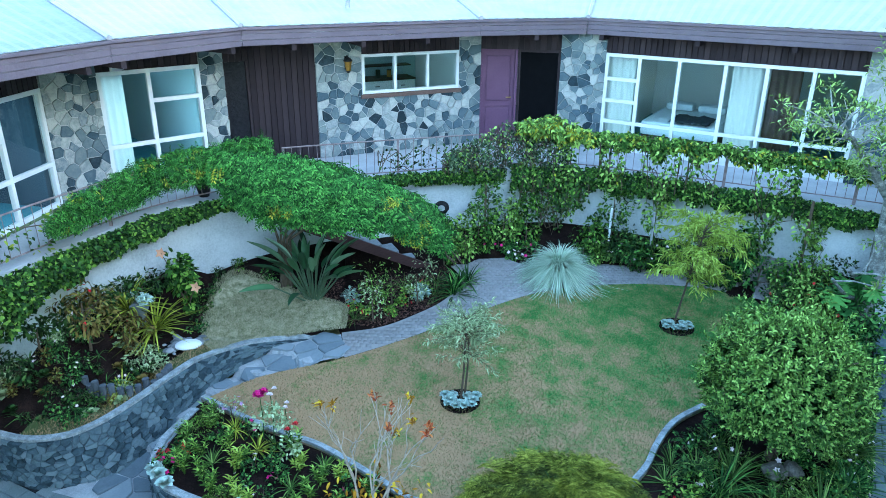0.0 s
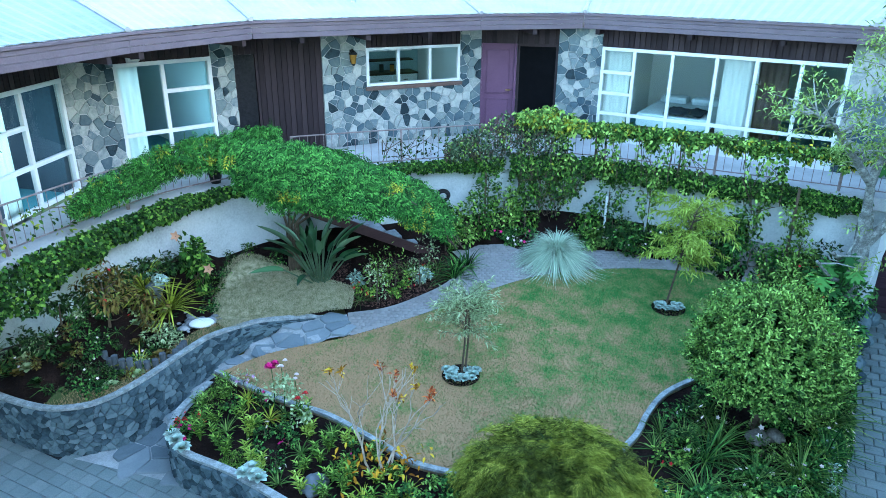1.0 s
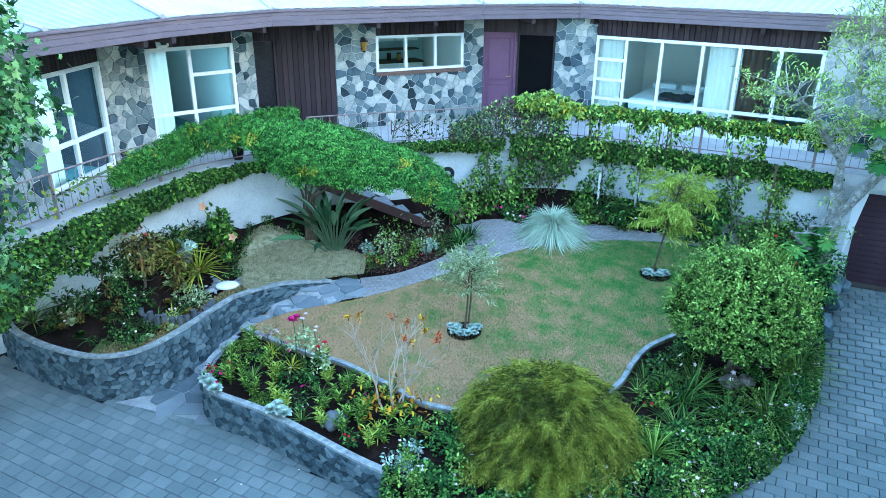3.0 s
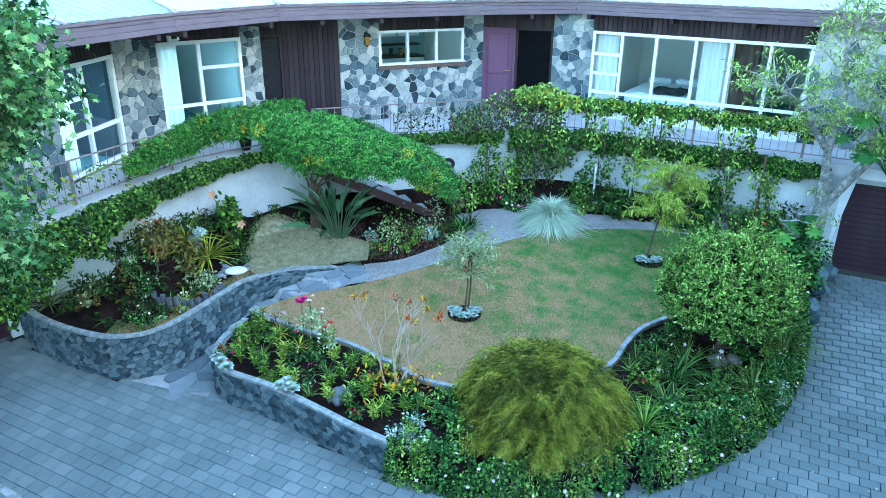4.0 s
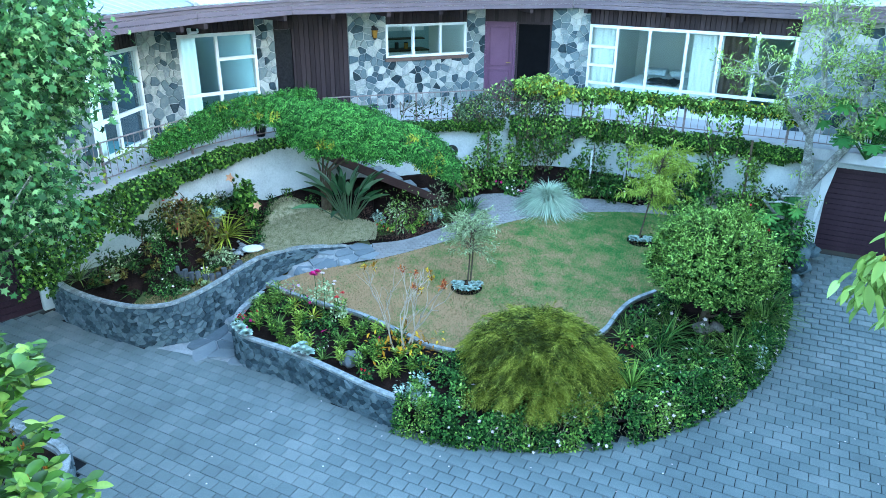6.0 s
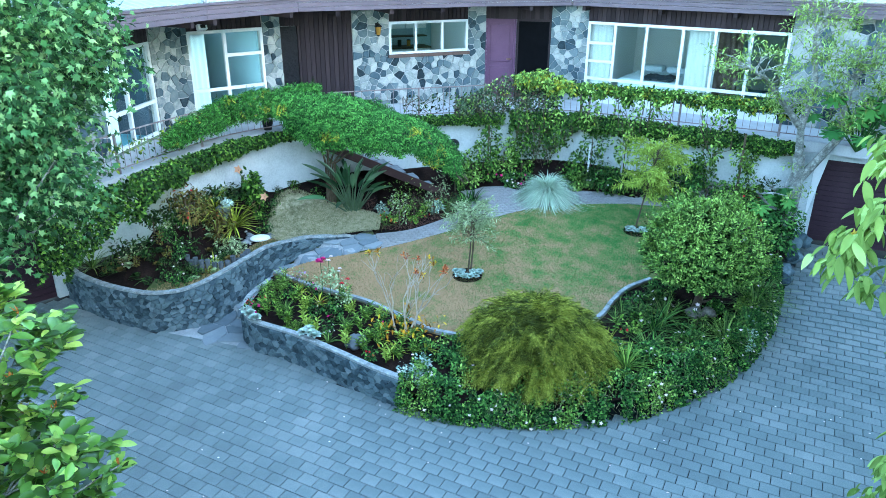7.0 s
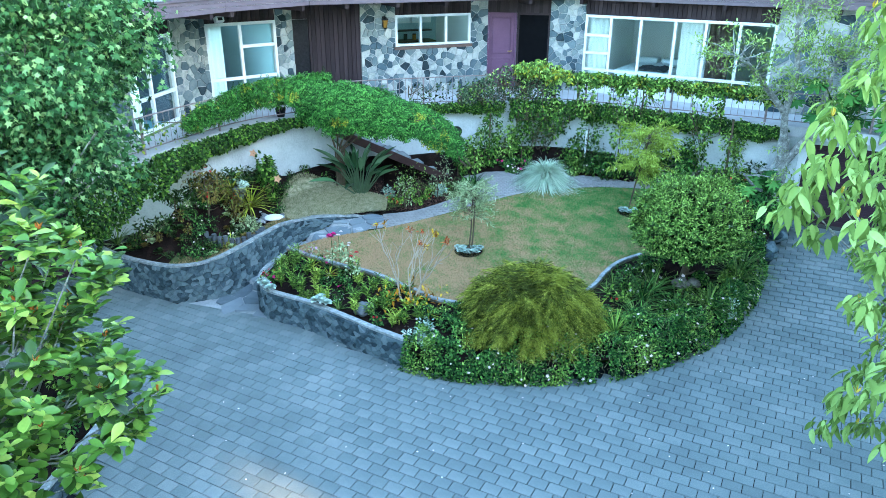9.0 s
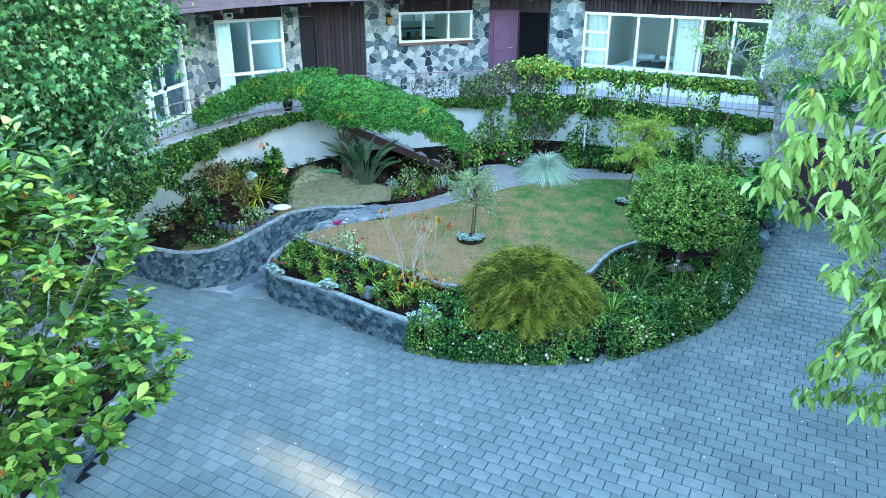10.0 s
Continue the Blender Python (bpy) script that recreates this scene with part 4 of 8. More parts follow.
# ---- garages ----
def garage(name, a, b, z0, z1, label):
    m, length = seg_frame(a, b)
    g = new(name)
    g.matrix_basis = m
    tagged(g, label, "garage", "", "structure")
    part("wall", wall_mesh(length, z0, FLOOR - 0.24, 0.25, [(0.3, length - 0.3, z0, z1)]), M_RENDER, g, "white rendered wall and piers")
    door = part("garage_door", boxed((0.3, 0.12, z0), (length - 0.3, 0.16, z1)), M_GARAGE, g, "maroon ribbed garage door")
    bm = bmesh.new()
    f1 = [bm.verts.new((u, -0.12, z)) for u, z in ((-0.1, z0), (0.1, z0), (0.42, FLOOR - 0.3), (0.22, FLOOR - 0.3))]
    f2 = [bm.verts.new((v.co.x, -0.004, v.co.z)) for v in f1]
    bm.faces.new(f1), bm.faces.new(f2[::-1])
    for i in range(4):
        bm.faces.new((f1[i], f2[i], f2[(i + 1) % 4], f1[(i + 1) % 4]))
    part("pier", bm, M_WHITE, g, "white raking pier")
    n = 16
    slat = bm_mesh("door_slat", boxed((0.31, 0.095, 0), (length - 0.31, 0.12, (z1 - z0) / n - 0.012), None, 0.005))
    for i in range(n):
        o = part("door_slat", slat, M_GARAGE, door)
        o.location = (0, 0, z0 + i * (z1 - z0) / n + 0.006)
    return g


garage("garage_east", (7.35, 11.72), (11.2, 9.85), 0.42, 2.3, "garage with a maroon ribbed door between white piers")
garage("garage_west", (-10.3, 5.9), (-7.85, 8.75), 0.0, 2.1, "garage with a maroon door and a white pier")

# ---- stone garden walls ----
def rubble_wall(name, line, z0, z1, label, per_m2=56, seed=1, side=1):
    """A low rubble wall along a curve: core, coping and single stones on its face."""
    w = new(name)
    tagged(w, label, "wall", "", "structure")
    f1 = lambda x, y: z1(x, y) - 0.04
    part("core", strip_wall(line, z0, f1, 0.1 * side, 0.02 * side), M_DMORTAR, w)
    part("coping", strip_wall(line, f1, z1, 0.1 * side, -0.012 * side), M_COPE, w, "cement coping")
    d = np.concatenate([[0], np.cumsum(np.linalg.norm(np.diff(line, axis=0), axis=1))])
    g = random.Random(seed)
    nrm = np.gradient(line, axis=0)
    nrm = np.stack([nrm[:, 1], -nrm[:, 0]], 1)
    nrm /= np.linalg.norm(nrm, axis=1, keepdims=True)
    hmax = max(z1(*p) - z0(*p) for p in line)
    for poly in voronoi_cells(d[-1], hmax, int(d[-1] * hmax * per_m2), g):
        def place(u, v, o):
            x, y = np.interp(u, d, line[:, 0]), np.interp(u, d, line[:, 1])
            nx, ny = np.interp(u, d, nrm[:, 0]), np.interp(u, d, nrm[:, 1])
            t = min(1.0, v / hmax)
            zz = z0(x, y) + t * (f1(x, y) - z0(x, y) - 0.01)
            return (x + nx * o * side, y + ny * o * side, zz)
        part("stone", stone_from(poly, place, g.uniform(0.02, 0.05), g), M_DSTONE, w)
    return w


def chan_z(x, y):
    """Height of the stepped flagstone way between the walls."""
    return min(0.87, max(0.0, 0.96 * ((x + 4.3) * 0.45 + (y - 7.4) * 0.75) / 2.7))


rubble_wall("wall_garden_west", LEFT_WALL, lambda x, y: chan_z(x, y) - 0.05 if x > -4.9 and y > 7.4 else -0.05, lambda x, y: west_top(x), "curving blue-stone rubble retaining wall with cement coping")
rubble_wall("wall_garden_front", FRONT_WALL, lambda x, y: -0.05, lambda x, y: garden_z(x, y) * 0.4 + 0.38, "curving blue-stone rubble planter wall with cement coping", seed=4)

# kerbs round the lawn
for nm, ln_ in (("kerb_west", LAWN_SOUTH[(LAWN_SOUTH[:, 0] < 0.3)]), ("kerb_east", LAWN_SOUTH[(LAWN_SOUTH[:, 0] > 2.1) & (LAWN_SOUTH[:, 0] < 3.6)])):
    setting(nm, strip_wall(ln_, lambda x, y: garden_z(x, y) - 0.1, lambda x, y: garden_z(x, y) + 0.045, -0.075), M_COPE, "grey cement kerb between lawn and flower bed", "kerb")

# stepped flagstone way
chan = np.concatenate([[(-5.35, 7.28)], LEFT_WALL[(LEFT_WALL[:, 0] > -5.0)], [(-1.95, 10.15)], smooth_line([(-1.8, 9.57), (-2.95, 9.07), (-3.65, 8.5), (-3.85, 7.8), (-3.75, 6.85)], 0.12)])


def steps_z(x, y):
    """The way rises in low steps."""
    k = chan_z(x, y) / 0.17
    return min(garden_z(x, y) + 0.015, (math.floor(k) + smoothstep(0.78, 0.98, k - math.floor(k))) * 0.17 if k < 5 else 0.86)


flagway = setting("flagstone_way", sheet("flagstone_way", chan, lambda x, y: steps_z(x, y) + 0.008, 0.07), M_FMORTAR, "stepped way of large flagstones in mortar", "path")
gflag = random.Random(11)
for poly in voronoi_cells(3.6, 3.7, 74, gflag):
    c = sum(poly, Vector((0, 0))) / len(poly) + Vector((-5.2, 6.8))
    rim = [(p.x * 0.9 + (c.x + 5.2) * 0.1 - 5.2, p.y * 0.9 + (c.y - 6.8) * 0.1 + 6.8) for p in poly]
    if inside(chan, [c])[0] and inside(chan, rim).mean() > 0.3:
        zc = steps_z(c.x, c.y)
        part("flagstone", stone_from(poly, lambda u, v, o: (u - 5.2, v + 6.8, zc * 0.35 + steps_z(u - 5.2, v + 6.8) * 0.65 + max(o, -0.01) + 0.012), 0.02, gflag), M_FLAG, flagway)


# ---- plants ----
def ground_at(x, y):
    if x < -2.1 and y > 7.6 and inside(leftbed, [(x, y)])[0]:
        return leftbed_z(x, y) - 0.05
    if inside(island, [(x, y)])[0]:
        return garden_z(x, y) - 0.04
    return drive_z(x, y) - 0.01


def trunk_mesh(h, r, lean=(0, 0), limbs=0, seed=0, spread=0.5, start=0.5, sides=7):
    g = random.Random(seed)
    bm = bmesh.new()
    spine = [(lean[0] * t * t + g.uniform(-1, 1) * r * 0.6 * (t > 0), lean[1] * t * t + g.uniform(-1, 1) * r * 0.6 * (t > 0), h * t) for t in (0, 0.2, 0.4, 0.6, 0.8, 1)]
    tube(bm, spine, [r * 1.25, r, r * 0.9, r * 0.75, r * 0.6, r * 0.35], sides)
    for k in range(limbs):
        t = start + (0.98 - start) * k / max(1, limbs)
        i = min(4, int(t * 5))
        b = Vector(spine[i]).lerp(Vector(spine[i + 1]), t * 5 - i)
        a = g.uniform(0, 6.28)
        ln = spread * g.uniform(0.6, 1.1)
        d = Vector((math.cos(a), math.sin(a), g.uniform(0.3, 0.9)))
        tube(bm, [b, b + d * ln * 0.5 + Vector((0, 0, -0.03)), b + d * ln], [r * 0.5, r * 0.35, r * 0.12], 5)
    return bm


def bush(name, label, category, x, y, n, radii, size, mat, template=OVATE, aspect=0.5, lift=0.9, trunk=0.02, clumps=14, spread=0.34, droop=0.3, flowers=None, nf=0, fsize=0.05, seed=0, z=None, group="", flat=0.0, shell=0.55):
    g = np.random.default_rng(seed + 100)
    z = ground_at(x, y) if z is None else z
    t = thing(name, label, category, (x, y, z), 0, group)
    part("stem", trunk_mesh(radii[2] * lift * 1.2, trunk, (0, 0), 5, seed, max(radii[:2]) * 0.8, 0.15), M_TWIG, t)
    part("crown", foliage("crown", n, (0, 0, radii[2] * lift), radii, size, template, aspect, droop, clumps, spread, g, flat, shell), mat, t)
    if flowers is not None:
        p, o = blob_points(nf, (0, 0, radii[2] * lift), np.array(radii) * 1.04, clumps * 2, spread, 0.75, g)
        o[:, 2] = np.abs(o[:, 2]) + 0.4
        for q, d in zip(p, o):
            if q[2] > 0.03:
                s = fsize * g.uniform(0.8, 1.2)
                part("flower", scatter("flower", FLOWER, q[None], np.cross(d, (0.3, 0.9, 0.1))[None], d[None], np.array([s])), flowers, t)
    return t


def strappy(name, label, category, x, y, n, length, width, mat, rise=0.9, seed=0, z=None, group="", template=BLADE, curl=0.0, low=0.15, arch=0.0):
    g = np.random.default_rng(seed + 300)
    z = ground_at(x, y) if z is None else z
    t = thing(name, label, category, (x, y, z), 0, group)
    a = g.uniform(0, 2 * math.pi, n)
    el = g.uniform(low, 1.0, n) ** 0.7 * rise
    base = np.stack([np.cos(a) * 0.06, np.sin(a) * 0.06, np.zeros(n)], 1) * (length / 0.6) * g.uniform(0, 1, (n, 1))
    ln = length * g.uniform(0.6, 1.1, n)
    # arching strips
    v, q, tr = [], [], []
    ks = 6
    for i in range(n):
        d = np.array([math.cos(a[i]), math.sin(a[i]), 0])
        s = np.array([-d[1], d[0], 0]) * width * 0.5
        up = math.sin(el[i] * 1.45)
        out = math.cos(el[i] * 1.45)
        k0 = len(v)
        for k in range(ks):
            u = k / (ks - 1)
            c = base[i] + d * ln[i] * (out * u + (0.35 + arch - 0.1 * up) * u * u) + np.array([0, 0, ln[i] * (up * u - (0.38 + curl) * u * u * (0.6 + out))])
            c[2] = max(c[2], 0.015)
            wv = s * (1 - u ** 2 * 0.92) * (0.6 + 0.8 * min(u, 0.4))
            v += [c - wv + np.array([0, 0, 0.12 * width]), c + wv + np.array([0, 0, 0.12 * width])]
        q += [(k0 + 2 * k, k0 + 2 * k + 1, k0 + 2 * k + 3, k0 + 2 * k + 2) for k in range(ks - 1)]
    part("leaves", mesh_np("leaves", v, [np.array(q)]), mat, t)
    return t


def leafy_shoots(g, n, centre, radii, length, per, leaf, aspect, spread=0.7, low=-0.75, crown=0.0):
    """Leaves spiralled on short shoots that stand out of a dome; a few shoots overtop the rest. Gives place, way, face and size."""
    d = unit(n * 2, g)
    d = d[d[:, 2] > low][:n]
    lump = np.array([0.5 + noise.noise(Vector(q * 2.3)) for q in d])
    r = 0.8 + 0.16 * lump + 0.05 * g.random(len(d)) + crown * (g.random(len(d)) < 0.06) * np.clip(d[:, 2] + 0.3, 0, 1)
    root = d * r[:, None] * np.asarray(radii) + np.asarray(centre)
    ax = d + np.array([0, 0, 0.75]) + unit(len(d), g) * 0.4
    ax /= np.linalg.norm(ax, axis=1, keepdims=True)
    m = len(d) * per
    k = np.repeat(np.arange(len(d)), per)
    u = np.tile((np.arange(per) + 0.5) / per, len(d))
    b = u * per * 2.4 + k
    side = np.cross(ax, np.array([0.37, 0.81, 0.45]))
    side /= np.linalg.norm(side, axis=1, keepdims=True)
    oth = np.cross(ax, side)
    way = side[k] * np.cos(b)[:, None] + oth[k] * np.sin(b)[:, None]
    p = root[k] + ax[k] * (u * length)[:, None] * g.uniform(0.7, 1.3, len(d))[k][:, None]
    al = way * spread + ax[k] * (0.35 + 0.7 * u)[:, None] + unit(m, g) * 0.25
    return p, al, ax[k] + unit(m, g) * 0.3, leaf * (1.1 - 0.45 * u) * g.uniform(0.8, 1.2, m), u


def round_shrub(x, y):
    g = np.random.default_rng(101)
    t = thing("round_shrub", "large rounded glossy green shrub by the drive", "shrub", (x, y, ground_at(x, y)))
    part("trunk", trunk_mesh(1.5, 0.07, (0.1, 0.05), 9, 1, 0.8, 0.12), M_TWIG, t)
    c, r = (0, 0, 1.12), (0.94, 0.92, 0.82)
    p, al, up, sz, u = leafy_shoots(g, 2000, c, r, 0.17, 11, 0.072, 0.5, 0.75, -0.55, 0.22)
    # Paler leaves at the shoot tips and, by height, towards the top.
    new_growth = u + 0.5 * g.random(len(u)) + 0.6 * (p[:, 2] - 1.2) > 0.8
    part("crown", scatter("crown", OVATE, p[~new_growth], al[~new_growth], up[~new_growth], sz[~new_growth], sz[~new_growth] * 0.5), L_SHRUBD, t)
    part("new_growth", scatter("new_growth", OVATE, p[new_growth], al[new_growth], up[new_growth], sz[new_growth], sz[new_growth] * 0.5), L_SHRUB, t, "yellow-green shoot tips")
    # Dark-leaved core: the shade between the outer shoots put into leaf colour.
    part("inner_leaves", foliage("inner_leaves", 5000, c, (0.72, 0.7, 0.62), 0.09, OVATE, 0.6, 0.3, 60, 0.3, g), L_DARK, t, "inner leaves coloured dark in place of shade")


def conifer_mound(x, y):
    """Arching sprays laid over one another, each a drooping stem set with thread-like fronds."""
    g = np.random.default_rng(102)
    t = thing("juniper_mound", "weeping olive-green conifer mound at the lawn edge", "conifer", (x, y, ground_at(x, y)))
    part("trunk", trunk_mesh(0.6, 0.05, (0, 0), 6, 2, 0.4, 0.15), M_TWIG, t)
    n, per = 980, 16
    d = unit(n * 3, g)
    d = d[d[:, 2] > -0.12][:n]
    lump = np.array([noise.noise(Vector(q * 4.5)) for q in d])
    root = d * (0.76 + 0.2 * lump + 0.1 * g.random(len(d)))[:, None] * np.array([1.1, 1.0, 1.0]) + np.array([0, 0, 0.1])
    flat = d * np.array([1, 1, 0])
    flat /= np.linalg.norm(flat, axis=1, keepdims=True) + 1e-6
    flat = flat * np.clip(1.6 - 1.5 * d[:, 2:], 0.15, 1) + g.normal(size=flat.shape) * np.array([0.4, 0.4, 0])
    flat /= np.maximum(np.linalg.norm(flat, axis=1, keepdims=True), 0.4)
    k = np.repeat(np.arange(len(d)), per)
    u = np.tile((np.arange(per) + 0.5) / per, len(d))
    ln = g.uniform(0.24, 0.42, len(d))[k]
    lift = g.uniform(0.25, 0.75, len(d))[k]
    p = root[k] + flat[k] * (ln * u)[:, None] + np.stack([np.zeros(len(u)), np.zeros(len(u)), ln * (lift * u - 0.75 * u * u)], 1)
    way = flat[k] + np.stack([np.zeros(len(u)), np.zeros(len(u)), lift - 1.35 * u], 1)
    side = np.cross(way, [0, 0, 1.0]) * np.where(np.arange(len(u)) % 2, 1, -1)[:, None]
    al = way + side * 0.95 + unit(len(u), g) * 0.35
    p[:, 2] = np.maximum(p[:, 2], 0.05)
    sz = 0.17 * (1.15 - 0.5 * u) * g.uniform(0.7, 1.3, len(u))
    up = np.tile([0, 0, 0.8], (len(u), 1)) + d[k] * 0.8
    # Hollows are painted darker, proud lumps and spray ends lighter.
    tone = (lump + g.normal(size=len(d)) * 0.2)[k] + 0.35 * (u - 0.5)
    for mt, w in ((L_JUNI_SHADE, tone < -0.12), (L_JUNI, (tone >= -0.12) & (tone < 0.16)), (L_JUNI_LIT, tone >= 0.16)):
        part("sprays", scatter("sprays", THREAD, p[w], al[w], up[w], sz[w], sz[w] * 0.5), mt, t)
    # Dark core puts the shade under the sprays into the leaf colour.
    part("inner_leaves", foliage("inner_leaves", 3600, (0, 0, 0.4), (0.7, 0.62, 0.46), 0.1, OVATE, 0.3, 0.6, 40, 0.3, g, 0.9), L_DARK, t, "inner sprays coloured dark in place of shade")


L_SHRUBD = leafy("older_shrub_leaf", (0.012, 0.045, 0.012), (0.09, 0.25, 0.055), (0.3, 0.54, 0.13), 0.4)
round_shrub(4.08, 7.7)
conifer_mound(1.15, 6.12)


def wispy(name, label, x, y, h, r, lean, n, reach, droop, leaf, aspect, mat, bark, seed, stems=1, low=0.5):
    """A young tree: thin stems and many arching twigs set with narrow leaves."""
    g = np.random.default_rng(seed)
    t = thing(name, label, "tree", (x, y, ground_at(x, y)))
    for s in range(stems):
        o = part("trunk", tube(bmesh.new(), [(0, 0, -0.1), (lean[0] * 0.3 + 0.02, 0, h * 0.4), (lean[0] * 0.7, lean[1] * 0.6, h * 0.75), (lean[0], lean[1], h)], [r * 1.2, r, r * 0.8, r * 0.4], 7), bark, t)
        o.location = (0.05 * s, 0.03 * s, 0)
    P, D = [], []
    for k in range(n):
        u = low + (1 - low) * g.random() ** 0.8
        b = np.array([lean[0] * u, lean[1] * u, h * u])
        a = g.uniform(0, 6.28)
        up = g.uniform(0.1, 1.1)
        ln = reach * g.uniform(0.45, 1.1)
        d = np.array([math.cos(a), math.sin(a), up])
        d /= np.linalg.norm(d)
        pts = [b + d * ln * q + np.array([0, 0, -droop * ln * q * q]) for q in np.linspace(0, 1, 6)]
        part("twig", tube(bmesh.new(), [tuple(p) for p in pts], [r * 0.35, r * 0.3, r * 0.25, r * 0.2, r * 0.14, r * 0.08], 4), bark, t)
        m = int(34 * ln / 0.5)
        for q in range(m):
            f = 0.2 + 0.8 * g.random()
            i0 = min(4, int(f * 5))
            P.append(pts[i0] + (pts[i0 + 1] - pts[i0]) * (f * 5 - i0) + g.normal(size=3) * 0.015)
            D.append(unit(1, g)[0] * 0.8 + (pts[i0 + 1] - pts[i0]) / ln * 4 + np.array([0, 0, -droop * 0.6]))
    m = len(P)
    s = leaf * g.uniform(0.6, 1.3, m)
    part("crown", scatter("crown", OVATE, np.array(P), np.array(D), np.tile([0, 0, 1.0], (m, 1)) + unit(m, g) * 0.5, s, s * aspect), mat, t)
    return t


wispy("silver_sapling", "young silvery sapling with wispy twigs on the lawn", 0.02, 8.66, 1.35, 0.015, (0.08, 0.0), 80, 0.62, 0.25, 0.085, 0.16, L_SAGE, M_TWIG, 21, 2, 0.5)
wispy("lime_sapling", "young lime-green feathery tree leaning at the lawn edge", 3.55, 10.7, 1.75, 0.016, (0.35, 0.1), 82, 0.9, 0.42, 0.12, 0.16, L_LIME, M_TWIG, 22, 1, 0.45)


def rosette(name, label, x, y, r, mat, seed, z=None, group="", n=26):
    """A succulent rosette of overlapping leaves."""
    g = np.random.default_rng(seed)
    t = thing(name, label, "succulent", (x, y, (ground_at(x, y) if z is None else z)), g.uniform(0, 360), group)
    k = np.arange(n)
    a = k * 2.39996
    u = np.sqrt((k + 1) / n)
    d = np.stack([np.cos(a) * u, np.sin(a) * u, 1.25 - u], 1)
    up = np.stack([-np.cos(a) * 0.6, -np.sin(a) * 0.6, np.ones(n)], 1)
    part("leaves", scatter("leaves", OBOVATE, np.tile([0, 0, 0.02], (n, 1)), d, up, r * (0.45 + 0.55 * u), r * 0.62), mat, t)
    return t


L_ECHE = leafy("echeveria_leaf", (0.25, 0.36, 0.28), (0.45, 0.58, 0.5), (0.6, 0.7, 0.62), 0.55, 0.1, 0.9)
for cx, cy, rad, n in ((0.02, 8.6, 0.22, 17), (3.6, 10.62, 0.2, 13)):
    for i in range(n):
        a = -1.57 + (i / (n - 1) - 0.5) * 4.4
        q = rad * (1.0 if i % 2 else 0.62) * rnd.uniform(0.85, 1.1)
        rosette("echeveria", "pale blue-green succulent rosette round a young tree", cx + math.cos(a) * q, cy + math.sin(a) * q * 0.9, rnd.uniform(0.075, 0.105), L_ECHE, i, garden_z(cx, cy) + 0.03, "succulents round the young trees", 34)
    setting("tree_ring", sheet("tree_ring", [(cx + math.cos(i * 0.314) * 0.29, cy + math.sin(i * 0.314) * 0.27) for i in range(20)], lambda x, y: garden_z(x, y) + 0.012, 0.15), M_SOIL, "dark soil ring at a young tree", "soil")


# ---- ivy, vines and the leafy canopy ----
def edge_line(x0, x1, z, inset=0.0, ymin=-99):
    l = np.array(offset([tuple(p) for p in DECK_EDGE], inset))
    l = l[(l[:, 0] > x0) & (l[:, 0] < x1) & (l[:, 1] > ymin)]
    return np.column_stack([l, np.full(len(l), z)])


